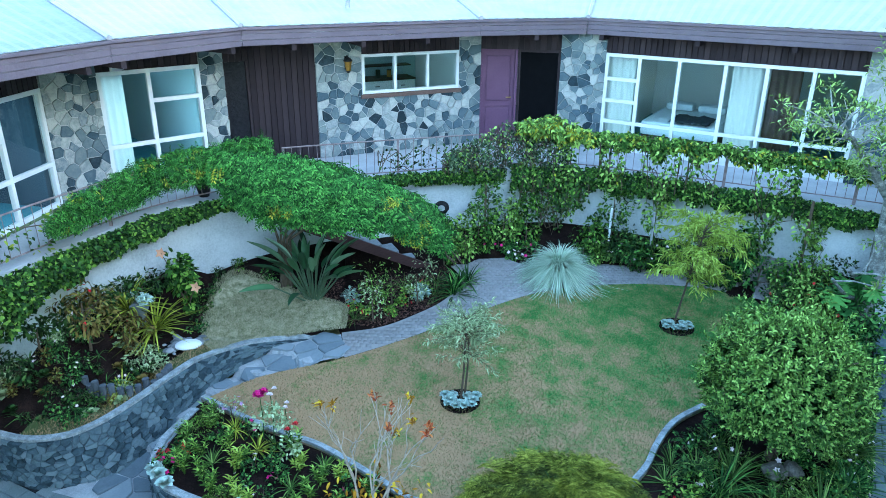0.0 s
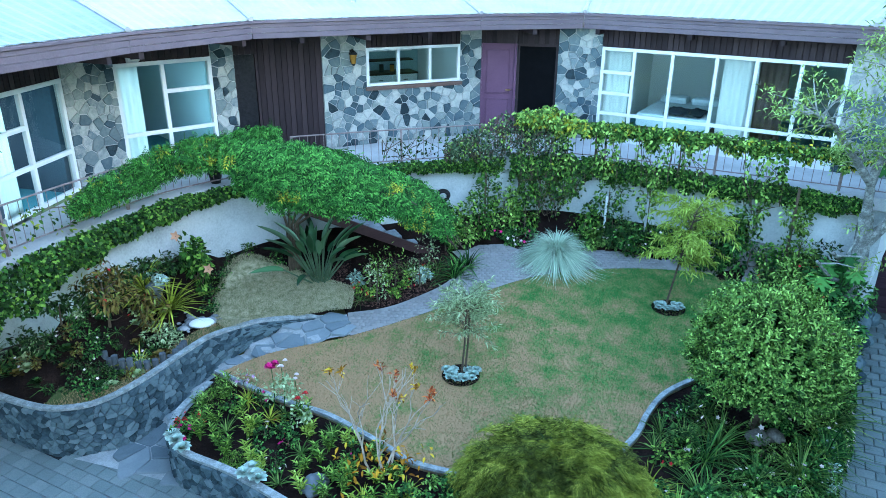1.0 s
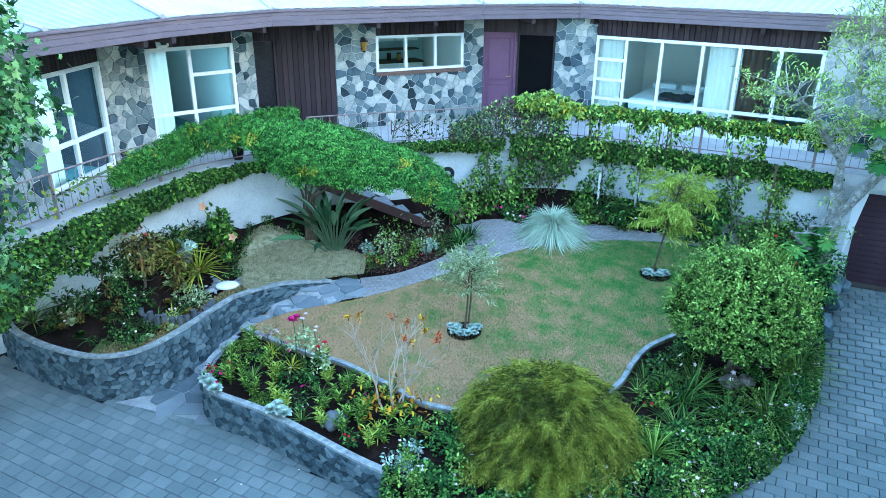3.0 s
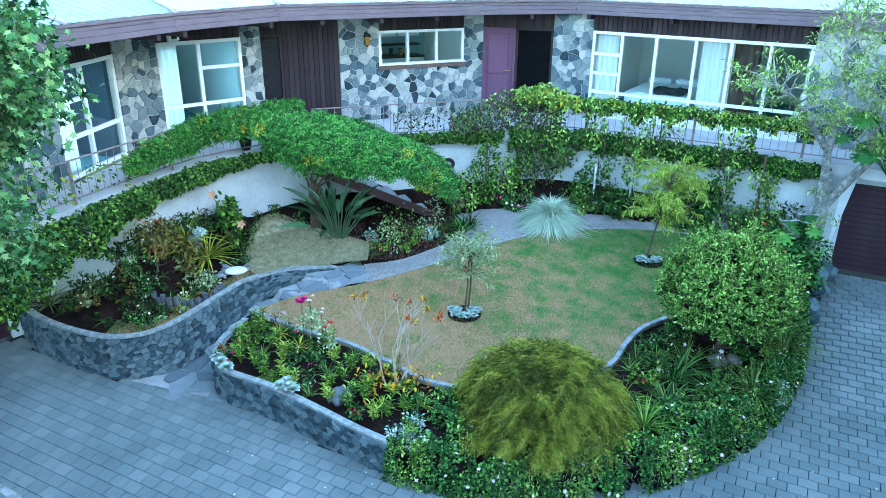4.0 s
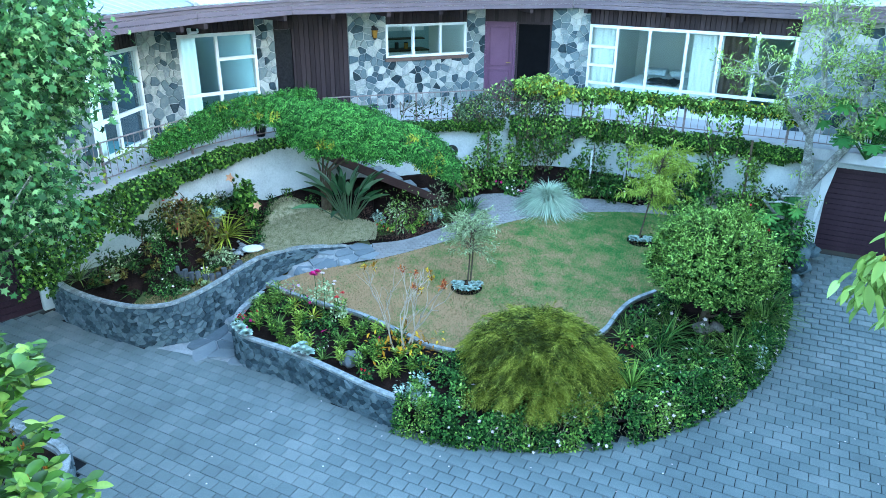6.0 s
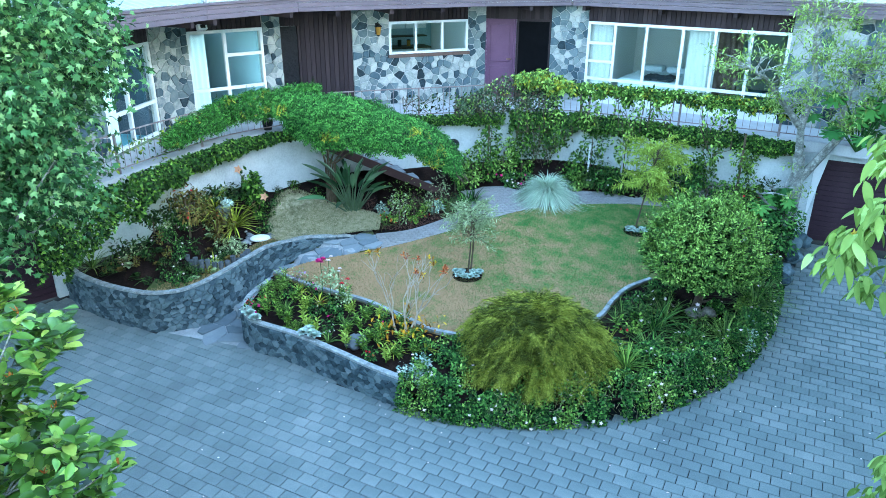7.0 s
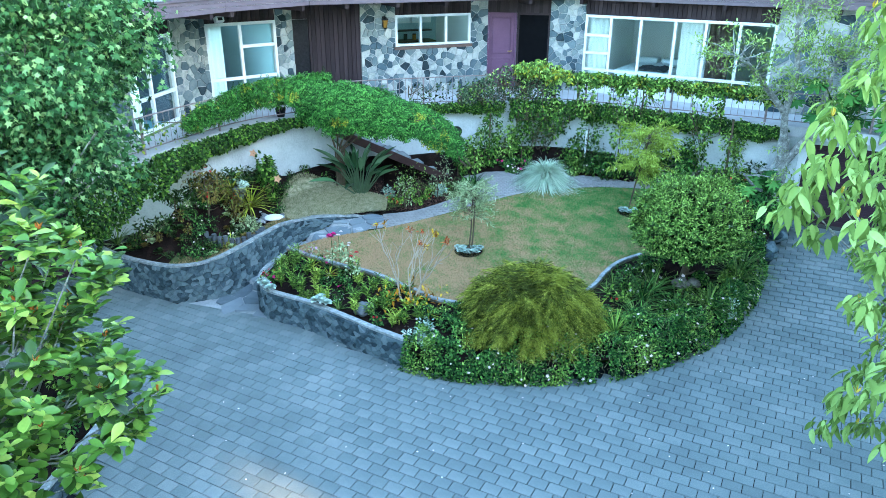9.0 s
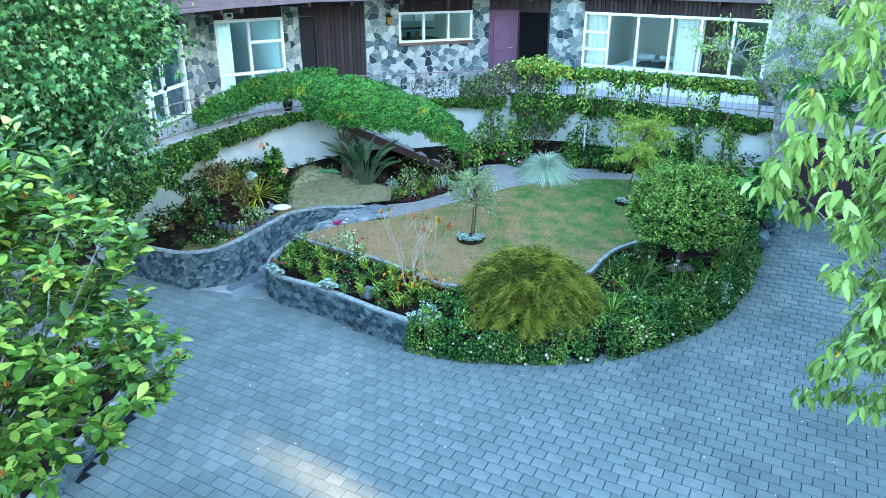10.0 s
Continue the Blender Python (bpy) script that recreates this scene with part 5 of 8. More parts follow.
def leaf_band(name, label, line, top, low, n, size, mats, bulge=0.14, seed=0, template=OVATE, aspect=0.75, ragged=0.5, stems=0, droop=0.5):
    """A mat of leaves hung on a curve of the plan: from top(u) down to low(u), u from 0 to 1; mats is a list of (part name, material, share)."""
    g = np.random.default_rng(seed)
    line = np.asarray(line, float)[:, :2]
    d = np.concatenate([[0], np.cumsum(np.linalg.norm(np.diff(line, axis=0), axis=1))])
    tan = np.gradient(line, axis=0)
    tan /= np.linalg.norm(tan, axis=1, keepdims=True)
    nc = max(6, int(d[-1] / 0.16))
    cu, k = g.uniform(0, d[-1], nc), g.integers(0, nc, n)
    mixed = g.random(n) < 0.55
    u = np.clip(np.where(mixed, g.uniform(0, d[-1], n), cu[k] + g.normal(size=n) * 0.07), 0, d[-1])
    f = u / d[-1]
    lump = np.array([noise.noise(Vector((a * 2.6, seed, 0))) + 0.6 * noise.noise(Vector((a * 7.0, seed, 3))) for a in u])
    hump = np.array([noise.noise(Vector((a * 3.1, seed, 9))) for a in u])
    z1 = np.array([top(a) for a in f]) + 0.06 * hump
    z0 = np.array([low(a) for a in f])
    z0 = z1 - (z1 - z0) * np.clip(1 + ragged * lump, 0.35, 1.8)
    v = g.random(n) ** 1.1
    layer = g.random(n) ** 0.5
    out = bulge * (0.25 + np.sin(np.pi * np.clip(0.18 + 0.75 * v, 0, 1))) * layer * (1 + 0.5 * hump)
    tx, ty = np.interp(u, d, tan[:, 0]), np.interp(u, d, tan[:, 1])
    nx, ny = ty, -tx
    p = np.stack([np.interp(u, d, line[:, 0]) + nx * out, np.interp(u, d, line[:, 1]) + ny * out, z1 - (z1 - z0) * v], 1) + g.normal(size=(n, 3)) * 0.015
    t = thing(name, label, "vine")
    if stems:
        for _ in range(stems):
            a = g.uniform(0, d[-1])
            pts = []
            for q in range(7):
                b = min(d[-1], max(0, a + (q - 3) * g.uniform(0.08, 0.3)))
                zt, zl = top(b / d[-1]), low(b / d[-1])
                o = g.uniform(-0.02, bulge)
                pts.append((np.interp(b, d, line[:, 0]) + np.interp(b, d, tan[:, 1]) * o, np.interp(b, d, line[:, 1]) - np.interp(b, d, tan[:, 0]) * o, g.uniform(zl, zt)))
            part("stem", tube(bmesh.new(), pts, [0.009, 0.009, 0.008, 0.007, 0.006, 0.005, 0.003], 4), M_TWIG, t)
    dd = np.stack([nx * 0.5, ny * 0.5, np.full(n, -droop)], 1) + unit(n, g) * 0.85
    up = np.stack([nx * 0.75, ny * 0.75, np.full(n, 0.75)], 1) + unit(n, g) * 0.5
    sz = size * g.uniform(0.6, 1.25, n)
    edges = np.cumsum([m[2] for m in mats])
    pickm = np.searchsorted(edges / edges[-1], np.clip(0.6 * g.random(n) + 0.4 * (0.5 + 0.9 * np.array([noise.noise(Vector((a * 4.0, b * 5.0, seed + 20.0))) for a, b in zip(u, p[:, 2])])), 0, 0.999))
    for i, (pn, mt, _) in enumerate(mats):
        w = pickm == i
        if w.any():
            part(pn, scatter(pn, template, p[w], dd[w], up[w], sz[w], sz[w] * aspect), mt, t)
    return t


def ramp_of(us, zs):
    return lambda u: float(np.interp(u, us, zs))


L_TURN = leafy("yellowing_leaf", (0.2, 0.2, 0.02), (0.42, 0.44, 0.04), (0.65, 0.52, 0.06))
L_GREYV = leafy("grey_green_leaf", (0.015, 0.035, 0.018), (0.055, 0.12, 0.06), (0.17, 0.27, 0.14))
IVY = [("leaves", L_IVY, 0.6), ("dark_leaves", L_DARK, 0.25), ("fresh_leaves", L_COVER, 0.15)]
west_edge = edge_line(-6.75, -3.0, 2.7, -0.02)
leaf_band("ivy", "dense glossy dark ivy trailing over the balcony edge", west_edge, ramp_of((0, 0.3, 0.6, 1), (2.68, 2.74, 2.76, 2.76)), ramp_of((0, 0.15, 0.3, 0.42, 0.6, 0.8, 1), (1.5, 1.75, 2.05, 2.28, 2.42, 2.56, 2.6)), 17000, 0.068, IVY, 0.2, 31, OVATE, 0.78, 0.35)
leaf_band("ivy", "dark ivy trailing over the balcony edge by the entrance", edge_line(-1.9, 0.9, 2.7, -0.02), ramp_of((0, 1), (2.84, 2.84)), ramp_of((0, 0.6, 1), (2.66, 2.6, 2.5)), 4200, 0.055, IVY, 0.12, 33, OVATE, 0.78, 0.5)
leaf_band("ivy", "dark ivy trailing in a band along the balcony edge", edge_line(0.9, 7.1, 2.7, -0.02), ramp_of((0, 0.3, 0.7, 1), (2.86, 2.84, 2.8, 2.7)), ramp_of((0, 0.25, 0.5, 0.75, 1), (2.3, 2.42, 2.4, 2.46, 2.36)), 11500, 0.065, IVY, 0.16, 34, OVATE, 0.7, 0.6, 14)
WISTERIA = [("fronds", L_WIST, 0.86), ("yellow_fronds", L_TURN, 0.14)]
leaf_band("rail_vine", "bright green feathery climber heaped along the balcony rail", edge_line(-5.75, -3.35, 3.3, 0.02), ramp_of((0, 0.1, 0.35, 0.6, 1), (3.22, 3.42, 3.6, 3.72, 3.72)), ramp_of((0, 0.1, 0.35, 0.6, 1), (3.1, 3.02, 3.08, 3.16, 3.1)), 4300, 0.15, WISTERIA, 0.2, 35, PINNATE, 0.5, 0.25, 10)
leaf_band("rail_vine", "sparse leafy tendrils across the balustrade", edge_line(-6.5, -5.2, 3.2, 0.02), ramp_of((0, 1), (3.3, 3.4)), ramp_of((0, 1), (2.85, 2.9)), 260, 0.08, [("leaves", L_VINE, 1)], 0.1, 40, OVATE, 0.6, 0.5, 6)
leaf_band("rail_vine", "green and yellowing climber over the balcony rail", edge_line(2.2, 6.9, 3.4, 0.02), ramp_of((0, 0.3, 0.6, 1), (3.56, 3.55, 3.55, 3.5)), ramp_of((0, 0.2, 0.5, 0.8, 1), (3.2, 3.28, 3.3, 3.3, 3.2)), 5600, 0.095, [("leaves", L_SHRUB, 0.42), ("dark_leaves", L_IVY, 0.36), ("yellow_leaves", L_TURN, 0.22)], 0.16, 36, OVATE, 0.5, 0.9, 24)
leaf_band("rail_vine", "grey-green twiggy climber massed over the balustrade", edge_line(-0.45, 2.1, 3.4, 0.02), ramp_of((0, 0.25, 0.45, 0.7, 1), (3.15, 3.4, 3.72, 3.75, 3.55)), ramp_of((0, 0.5, 1), (2.8, 2.7, 2.7)), 2700, 0.07, [("leaves", L_GREYV, 0.7), ("fresh_leaves", L_SHRUB, 0.2), ("yellow_leaves", L_TURN, 0.1)], 0.25, 37, OVATE, 0.6, 0.35, 70)
leaf_band("rail_vine", "fresh green vine crest hanging over the rail by the entrance", edge_line(0.9, 2.6, 3.5, -0.08), ramp_of((0, 0.5, 1), (3.72, 3.85, 3.55)), ramp_of((0, 0.5, 1), (3.45, 3.35, 3.3)), 1500, 0.1, [("leaves", L_SHRUB, 0.7), ("yellow_leaves", L_TURN, 0.3)], 0.25, 41, OVATE, 0.5, 0.5, 10)
leaf_band("rail_vine", "dark leafy climber hanging down the white wall", edge_line(0.95, 2.5, 2.7, -0.1), ramp_of((0, 1), (2.75, 2.7)), ramp_of((0, 0.25, 0.5, 0.75, 1), (2.1, 1.55, 1.45, 1.8, 2.3)), 900, 0.08, [("leaves", L_IVY, 0.5), ("dark_leaves", L_DARK, 0.3), ("fresh_leaves", L_SHRUB, 0.2)], 0.22, 38, OVATE, 0.55, 0.8, 22)
for k, (a, b, lo, nn) in enumerate(((1.85, 2.15, 1.75, 260), (2.65, 3.05, 2.0, 230), (3.4, 3.8, 1.9, 240), (5.15, 5.7, 1.6, 380), (4.2, 4.5, 2.4, 120))):
    leaf_band("rail_vine", "leafy strand of a climber hanging from the balcony", edge_line(a - 0.15, b + 0.15, 2.7, -0.1), ramp_of((0, 1), (3.4, 3.4)), ramp_of((0, 0.5, 1), (2.5, lo, 2.4)), nn, 0.09, [("leaves", L_SHRUB, 0.6), ("dark_leaves", L_IVY, 0.3), ("yellow_leaves", L_TURN, 0.1)], 0.2, 140 + k, OVATE, 0.55, 0.9, 5)
leaf_band("rail_vine", "sparse leafy tendrils across the balustrade", edge_line(-1.6, 0.3, 3.15, 0.02), ramp_of((0, 1), (3.3, 3.4)), ramp_of((0, 1), (2.85, 2.85)), 170, 0.07, [("leaves", L_DARK, 1)], 0.08, 39, OVATE, 0.6, 0.5, 6)


def canopy():
    """A climber heaped over the stair's rail, higher at the balcony and drooping towards the path."""
    g = np.random.default_rng(50)
    o = np.array([-3.05, 11.2, 1.2])
    t = thing("canopy_tree", "spreading feathery bright green canopy over the stair", "tree", tuple(o))
    sx = np.array([-4.15, -3.7, -3.2, -2.7, -2.2, -1.7, -1.2, -0.75, -0.38, -0.2])
    top = np.interp(np.linspace(-4.15, -0.2, 40), sx, [3.62, 3.66, 3.7, 3.7, 3.62, 3.4, 3.18, 2.95, 2.5, 2.1])
    low = np.interp(np.linspace(-4.15, -0.2, 40), sx, [3.3, 3.12, 2.9, 2.88, 2.88, 2.82, 2.64, 2.44, 2.16, 1.95])
    mid = np.interp(np.linspace(-4.15, -0.2, 40), sx, [11.2, 11.0, 10.8, 10.65, 10.65, 10.7, 10.9, 11.1, 11.35, 11.5])
    xs = np.linspace(-4.15, -0.2, 40)
    bm = bmesh.new()
    for k, tx in enumerate((-3.7, -2.9, -2.2, -1.4, -0.8)):
        tip = Vector((tx, float(np.interp(tx, xs, mid)), float(np.interp(tx, xs, top)) - 0.15)) - Vector(o)
        tube(bm, [(0.04 * k - 0.1, 0.02 * k, -0.35), (0.05 * k - 0.1, 0, 0.9), tip * 0.55 + Vector((0, 0, 0.85)), tip], [0.03, 0.024, 0.018, 0.01], 6)
    part("trunk", bm, M_TWIG, t)
    n, nc = 7000, 150
    cx = g.uniform(-4.0, -0.38, nc)
    ca = g.uniform(-0.9, 2.5, nc)
    k = g.integers(0, nc, n)
    x = np.clip(cx[k] + g.normal(size=n) * 0.1, -4.1, -0.28)
    a = ca[k] + g.normal(size=n) * 0.2
    r = 0.62 + 0.45 * g.random(nc)[k] + g.normal(size=n) * 0.05
    zt, zl, ym = np.interp(x, xs, top), np.interp(x, xs, low), np.interp(x, xs, mid)
    h, w = (zt - zl), 0.2 + 0.2 * np.sin(np.pi * np.clip((x + 4.3) / 4.3, 0, 1))
    y = ym - np.sin(a) * w * r
    z = zl + h * (0.35 + 0.65 * np.cos(a) * r)
    p = np.stack([x, y, z], 1)
    nrm = np.stack([g.normal(size=n) * 0.25, -np.sin(a), np.maximum(np.cos(a), 0) + 0.35], 1)
    al = np.stack([0.3 + g.normal(size=n) * 0.5, -np.sin(a) * 0.7 - 0.3 + g.normal(size=n) * 0.3, -0.65 - 0.4 * np.sin(a) + g.normal(size=n) * 0.25], 1)
    sz = 0.23 * g.uniform(0.65, 1.25, n)
    yellow = g.random(nc)[k] < 0.05
    for nm, mt, sel in (("crown", L_WIST, ~yellow), ("yellow_fronds", L_TURN, yellow)):
        part(nm, scatter(nm, PINNATE, (p - o)[sel], al[sel], nrm[sel], sz[sel], sz[sel] * 0.5), mt, t)
    # tangle of dead stems on the dark side
    bm = bmesh.new()
    for _ in range(60):
        x0 = g.uniform(-3.9, -0.6)
        pts = [(x0 + q * 0.16 + g.normal() * 0.05, float(np.interp(x0, xs, mid)) + g.normal() * 0.12, float(np.interp(x0 + q * 0.16, xs, top)) - 0.3 + g.normal() * 0.06) for q in range(5)]
        tube(bm, [tuple(np.array(q) - o) for q in pts], 0.009, 4)
    part("stem", bm, M_TWIG, t)


canopy()

# posts with climbing roses at the wall
for k, (x, y, h, mat_) in enumerate(((2.82, 12.9, 1.0, M_WHITE), (3.55, 12.6, 1.05, M_CONC), (0.42, 12.98, 1.35, M_TWIG), (5.9, 11.6, 1.6, M_TWIG))):
    z = ground_at(x, y)
    p = thing("garden_stake", "slim upright stake carrying a climber by the white wall" if mat_ is not M_WHITE else "slim white post standing before the wall", "post", (x, y, z), 0, "stakes along the wall")
    part("stake", boxed((-0.02, -0.02, -0.1), (0.02, 0.02, h), None, 0.005), mat_, p)
    bush("climbing_rose", "leggy climbing rose on a stake against the white wall", "rose", x + 0.06, y + 0.1, 420, (0.3, 0.16, 0.62), 0.075, L_SHRUB if k % 2 else L_IVY, OVATE, 0.6, 1.45, 0.014, 9, 0.4, 0.4, seed=60 + k, group="climbing roses")
gw = random.Random(61)
for k in range(34):
    x = gw.uniform(0.65, 6.4)
    if 1.2 < x < 2.3:
        continue
    y = np.interp(x, [0.6, 1.9, 3.4, 5.0, 6.5], [13.0, 13.15, 12.75, 12.0, 11.3]) - gw.uniform(0.0, 0.3)
    r = gw.uniform(0.16, 0.3)
    bush("wall_shrub", "leafy green plant in the dark bed along the white wall", "shrub", x, float(y), 260, (r, r * 0.8, r * gw.uniform(0.9, 1.6)), 0.07, (L_IVY, L_SHRUB, L_DARK, L_COVER, L_GRASS)[k % 5], OVATE, (0.6, 0.5, 0.35)[k % 3], 1.0, 0.012, 8, 0.42, 0.3, (F_WHITE, F_PINK)[k % 2] if k % 4 == 0 else None, 5, 0.06, seed=900 + k, group="shrubs along the wall")
tub = [(0.3, 12.95, 9), (0.8, 13.15, 10), (1.25, 13.2, 11), (2.45, 13.0, 13), (4.6, 12.3, 4), (5.2, 12.0, 5), (6.1, 11.55, 6), (-0.35, 12.55, 7), (0.05, 12.75, 8)]
for x, y, k in tub:
    bush("wall_shrub", "mid-green leafy shrub growing before the white wall", "shrub", x, y, 520, (0.36, 0.28, 0.5), 0.08, L_IVY if k % 2 else L_SHRUB, OVATE, 0.6, 1.0, 0.015, 10, 0.38, 0.3, seed=70 + k, group="shrubs along the wall")
for k, (x, y, fl) in enumerate(((0.7, 13.05, F_PINK), (1.0, 12.95, F_WHITE), (1.35, 12.95, F_PINK), (3.1, 12.75, F_WHITE), (3.9, 12.55, F_WHITE), (2.35, 12.85, F_WHITE))):
    bush("flowering_perennial", "low flowering perennial at the foot of the wall", "flower", x, y, 240, (0.24, 0.18, 0.2), 0.06, L_COVER, OVATE, 0.6, 0.9, 0.01, 8, 0.4, 0.2, fl, 7, 0.075, seed=80 + k, group="flowers along the wall")
for k, (x, y) in enumerate(((3.25, 12.85), (3.0, 12.8), (3.75, 12.7))):
    strappy("daylily", "tuft of arching green strap leaves by the path", "perennial", x, y, 60, 0.5, 0.014, L_GRASS, 1.0, 90 + k, None, "strap-leaved tufts")
strappy("pampas_grass", "fountain of silvery striped ornamental grass by the path", "grass", 1.8, 12.25, 2300, 1.12, 0.018, L_PAMPAS, 1.15, 95, curl=0.55, low=0.4, arch=0.1)
for k, (x, y) in enumerate(((-0.05, 11.75), (0.1, 11.95), (-0.15, 11.5))):
    strappy("flax", "dark green upright strap-leaved clump beside the path", "perennial", x, y, 46, 0.55, 0.035, L_COVER, 1.15, 98 + k, None, "flax clumps")


L_STALK = leafy("strelitzia_stalk", (0.04, 0.09, 0.05), (0.1, 0.2, 0.11), (0.2, 0.34, 0.2), 0.4)


def strelitzia(x, y):
    g = np.random.default_rng(111)
    t = thing("bird_of_paradise", "large bird-of-paradise plant with grey-green paddle leaves", "plant", (x, y, ground_at(x, y)))
    for i in range(34):
        a = i * 2.4 + g.uniform(-0.4, 0.4)
        tilt, h = (g.uniform(0.06, 0.55), g.uniform(0.95, 1.45)) if i % 3 else (g.uniform(0.6, 1.0), g.uniform(0.85, 1.3))
        d = np.array([math.cos(a) * math.sin(tilt), math.sin(a) * math.sin(tilt), math.cos(tilt)])
        b = np.array([math.cos(a), math.sin(a), 0]) * g.uniform(0.03, 0.13)
        st = part("stalk", tube(bmesh.new(), [b, b + d * h * 0.35, b + d * h * 0.62], [0.018, 0.014, 0.009], 5), L_STALK, t)
        e = b + d * h * 0.56
        ln, wd = h * g.uniform(0.42, 0.56), g.uniform(0.1, 0.15)
        dd = d + np.array([d[0], d[1], -0.3]) * 0.45
        part("blade", scatter("blade", LONGLEAF, e[None], dd[None], np.array([[-d[0] + g.normal() * 0.5, -d[1] + g.normal() * 0.5, 0.9]]), np.array([ln]), np.array([wd])), L_STREL, st)
    return t


strelitzia(-2.55, 10.95)


# ---- left raised bed ----
def pick(g, poly, n, gap):
    poly = np.asarray(poly)
    lo, hi = poly.min(0), poly.max(0)
    out = []
    for _ in range(n * 60):
        q = (g.uniform(lo[0], hi[0]), g.uniform(lo[1], hi[1]))
        if inside(poly, [q])[0] and all(math.hypot(q[0] - p[0], q[1] - p[1]) > gap for p in out):
            out.append(q)
            if len(out) == n:
                break
    return out


bush("rusty_shrub", "open rusty-leaved shrub with red blooms in the raised bed", "shrub", -5.35, 8.8, 480, (0.4, 0.34, 0.34), 0.1, L_RUST, OVATE, 0.35, 1.9, 0.02, 14, 0.4, 0.6, F_RED, 7, 0.07, seed=120)
bush("rusty_shrub", "open rusty-leaved shrub with red blooms in the raised bed", "shrub", -4.95, 9.2, 300, (0.3, 0.28, 0.34), 0.1, L_RUST, OVATE, 0.35, 1.0, 0.016, 12, 0.4, 0.6, F_RED, 4, 0.07, seed=121)
strappy("yellow_strap_clump", "yellow-green arching strap-leaved clump", "perennial", -4.75, 9.6, 90, 0.75, 0.035, L_YELL, 0.95, 122, leftbed_z(-4.75, 9.6) + 0.12)
strappy("yellow_strap_clump", "yellow-green arching strap-leaved clump", "perennial", -5.1, 9.6, 70, 0.7, 0.035, L_YELL, 0.95, 123, leftbed_z(-5.1, 9.6) + 0.05)
strappy("strap_clump", "green arching strap-leaved clump spilling from a log-edged bed", "perennial", -4.85, 8.55, 40, 0.5, 0.03, L_YELL, 0.8, 124)
strappy("strap_clump", "grassy green clump at the end of the stone wall", "perennial", -7.3, 8.6, 80, 0.6, 0.02, L_GRASS, 0.95, 125)
bush("hibiscus", "dark leafy hibiscus with large peach blooms", "shrub", -4.55, 10.45, 900, (0.22, 0.2, 0.45), 0.1, L_IVY, OVATE, 0.65, 1.0, 0.02, 18, 0.34, 0.4, F_PEACH, 2, 0.08, seed=126)
bloom_at = ((-0.22, -0.22, 1.1), (0.3, -0.3, 0.55))
hib = thing("hibiscus_branch", "leafy hibiscus branch with large peach blooms", "shrub", (-4.55, 10.45, ground_at(-4.55, 10.45)))
for q in bloom_at:
    part("stem", tube(bmesh.new(), [(0, 0, 0), (q[0] * 0.5, q[1] * 0.5, q[2] * 0.6), q], [0.012, 0.009, 0.005], 5), M_TWIG, hib)
    part("flower", scatter("flower", FLOWER, np.array([q]), np.array([[0.3, 0.2, 1.0]]), np.array([[0.0, -1.0, 0.35]]), np.array([0.2])), F_PEACH, hib, "large peach bloom")
part("leaves", foliage("leaves", 160, (-0.05, -0.1, 0.8), (0.2, 0.16, 0.35), 0.1, OVATE, 0.65, 0.4, 9, 0.4), L_IVY, hib)
bush("silver_shrub", "silvery fine-leaved low shrub in the raised bed", "shrub", -4.65, 8.95, 500, (0.3, 0.26, 0.26), 0.06, L_SAGE, SIMPLE, 0.4, 0.9, 0.012, 12, 0.4, 0.2, seed=127)
for k, (x, y, h) in enumerate(((-6.5, 8.75, 0.6), (-6.85, 8.95, 0.55), (-6.15, 8.75, 0.5), (-6.7, 8.5, 0.4), (-5.75, 9.0, 0.45), (-4.9, 10.25, 0.4), (-5.05, 9.98, 0.42), (-5.9, 8.5, 0.55), (-5.62, 9.0, 0.6), (-5.45, 9.35, 0.55), (-5.28, 9.7, 0.5), (-6.05, 8.2, 0.45))):
    bush("dark_shrub", "dark broad-leaved shrub in the shaded bed", "shrub", x, y, 190, (0.26, 0.24, h * 0.42), 0.09, L_DARK, OVATE, 0.5, 0.95, 0.015, 10, 0.42, 0.4, F_WHITE if k in (1, 8) else None, 5, 0.06, seed=130 + k, group="dark shrubs of the raised bed")
gl = random.Random(17)
lb_poly = [(-7.1, 8.4), (-6.1, 7.85), (-5.6, 7.72), (-5.1, 7.75), (-4.75, 8.1), (-4.55, 8.6), (-4.5, 9.2), (-4.75, 9.7), (-5.1, 9.7), (-5.6, 8.9), (-6.4, 8.8)]
for k, (x, y) in enumerate(pick(gl, lb_poly, 90, 0.11)):
    r = gl.uniform(0.09, 0.17)
    if k % 4 == 0:
        rosette("bromeliad", "low bromeliad rosette in the raised bed", x, y, r * 1.2, (L_SAGE, L_RUST, L_DARK)[k % 3], 140 + k, None, "bed rosettes", 16)
    elif k % 4 == 1:
        strappy("grass_tuft", "small dark grassy tuft in the raised bed", "grass", x, y, 22, r * 2, 0.012, L_COVER, 0.9, 150 + k, None, "bed tufts")
    else:
        bush("bedding_plant", "small bedding plant in the shaded bed", "plant", x, y, 110, (r, r, r * 0.8), 0.05, (L_DARK, L_COVER, L_RUST, L_SAGE)[gl.randrange(4)], OVATE, 0.55, 0.9, 0.008, 6, 0.42, 0.2, (F_WHITE, F_RED, F_PINK)[k % 3] if k % 3 == 0 else None, 3, 0.05, seed=160 + k, group="bedding plants of the raised bed")

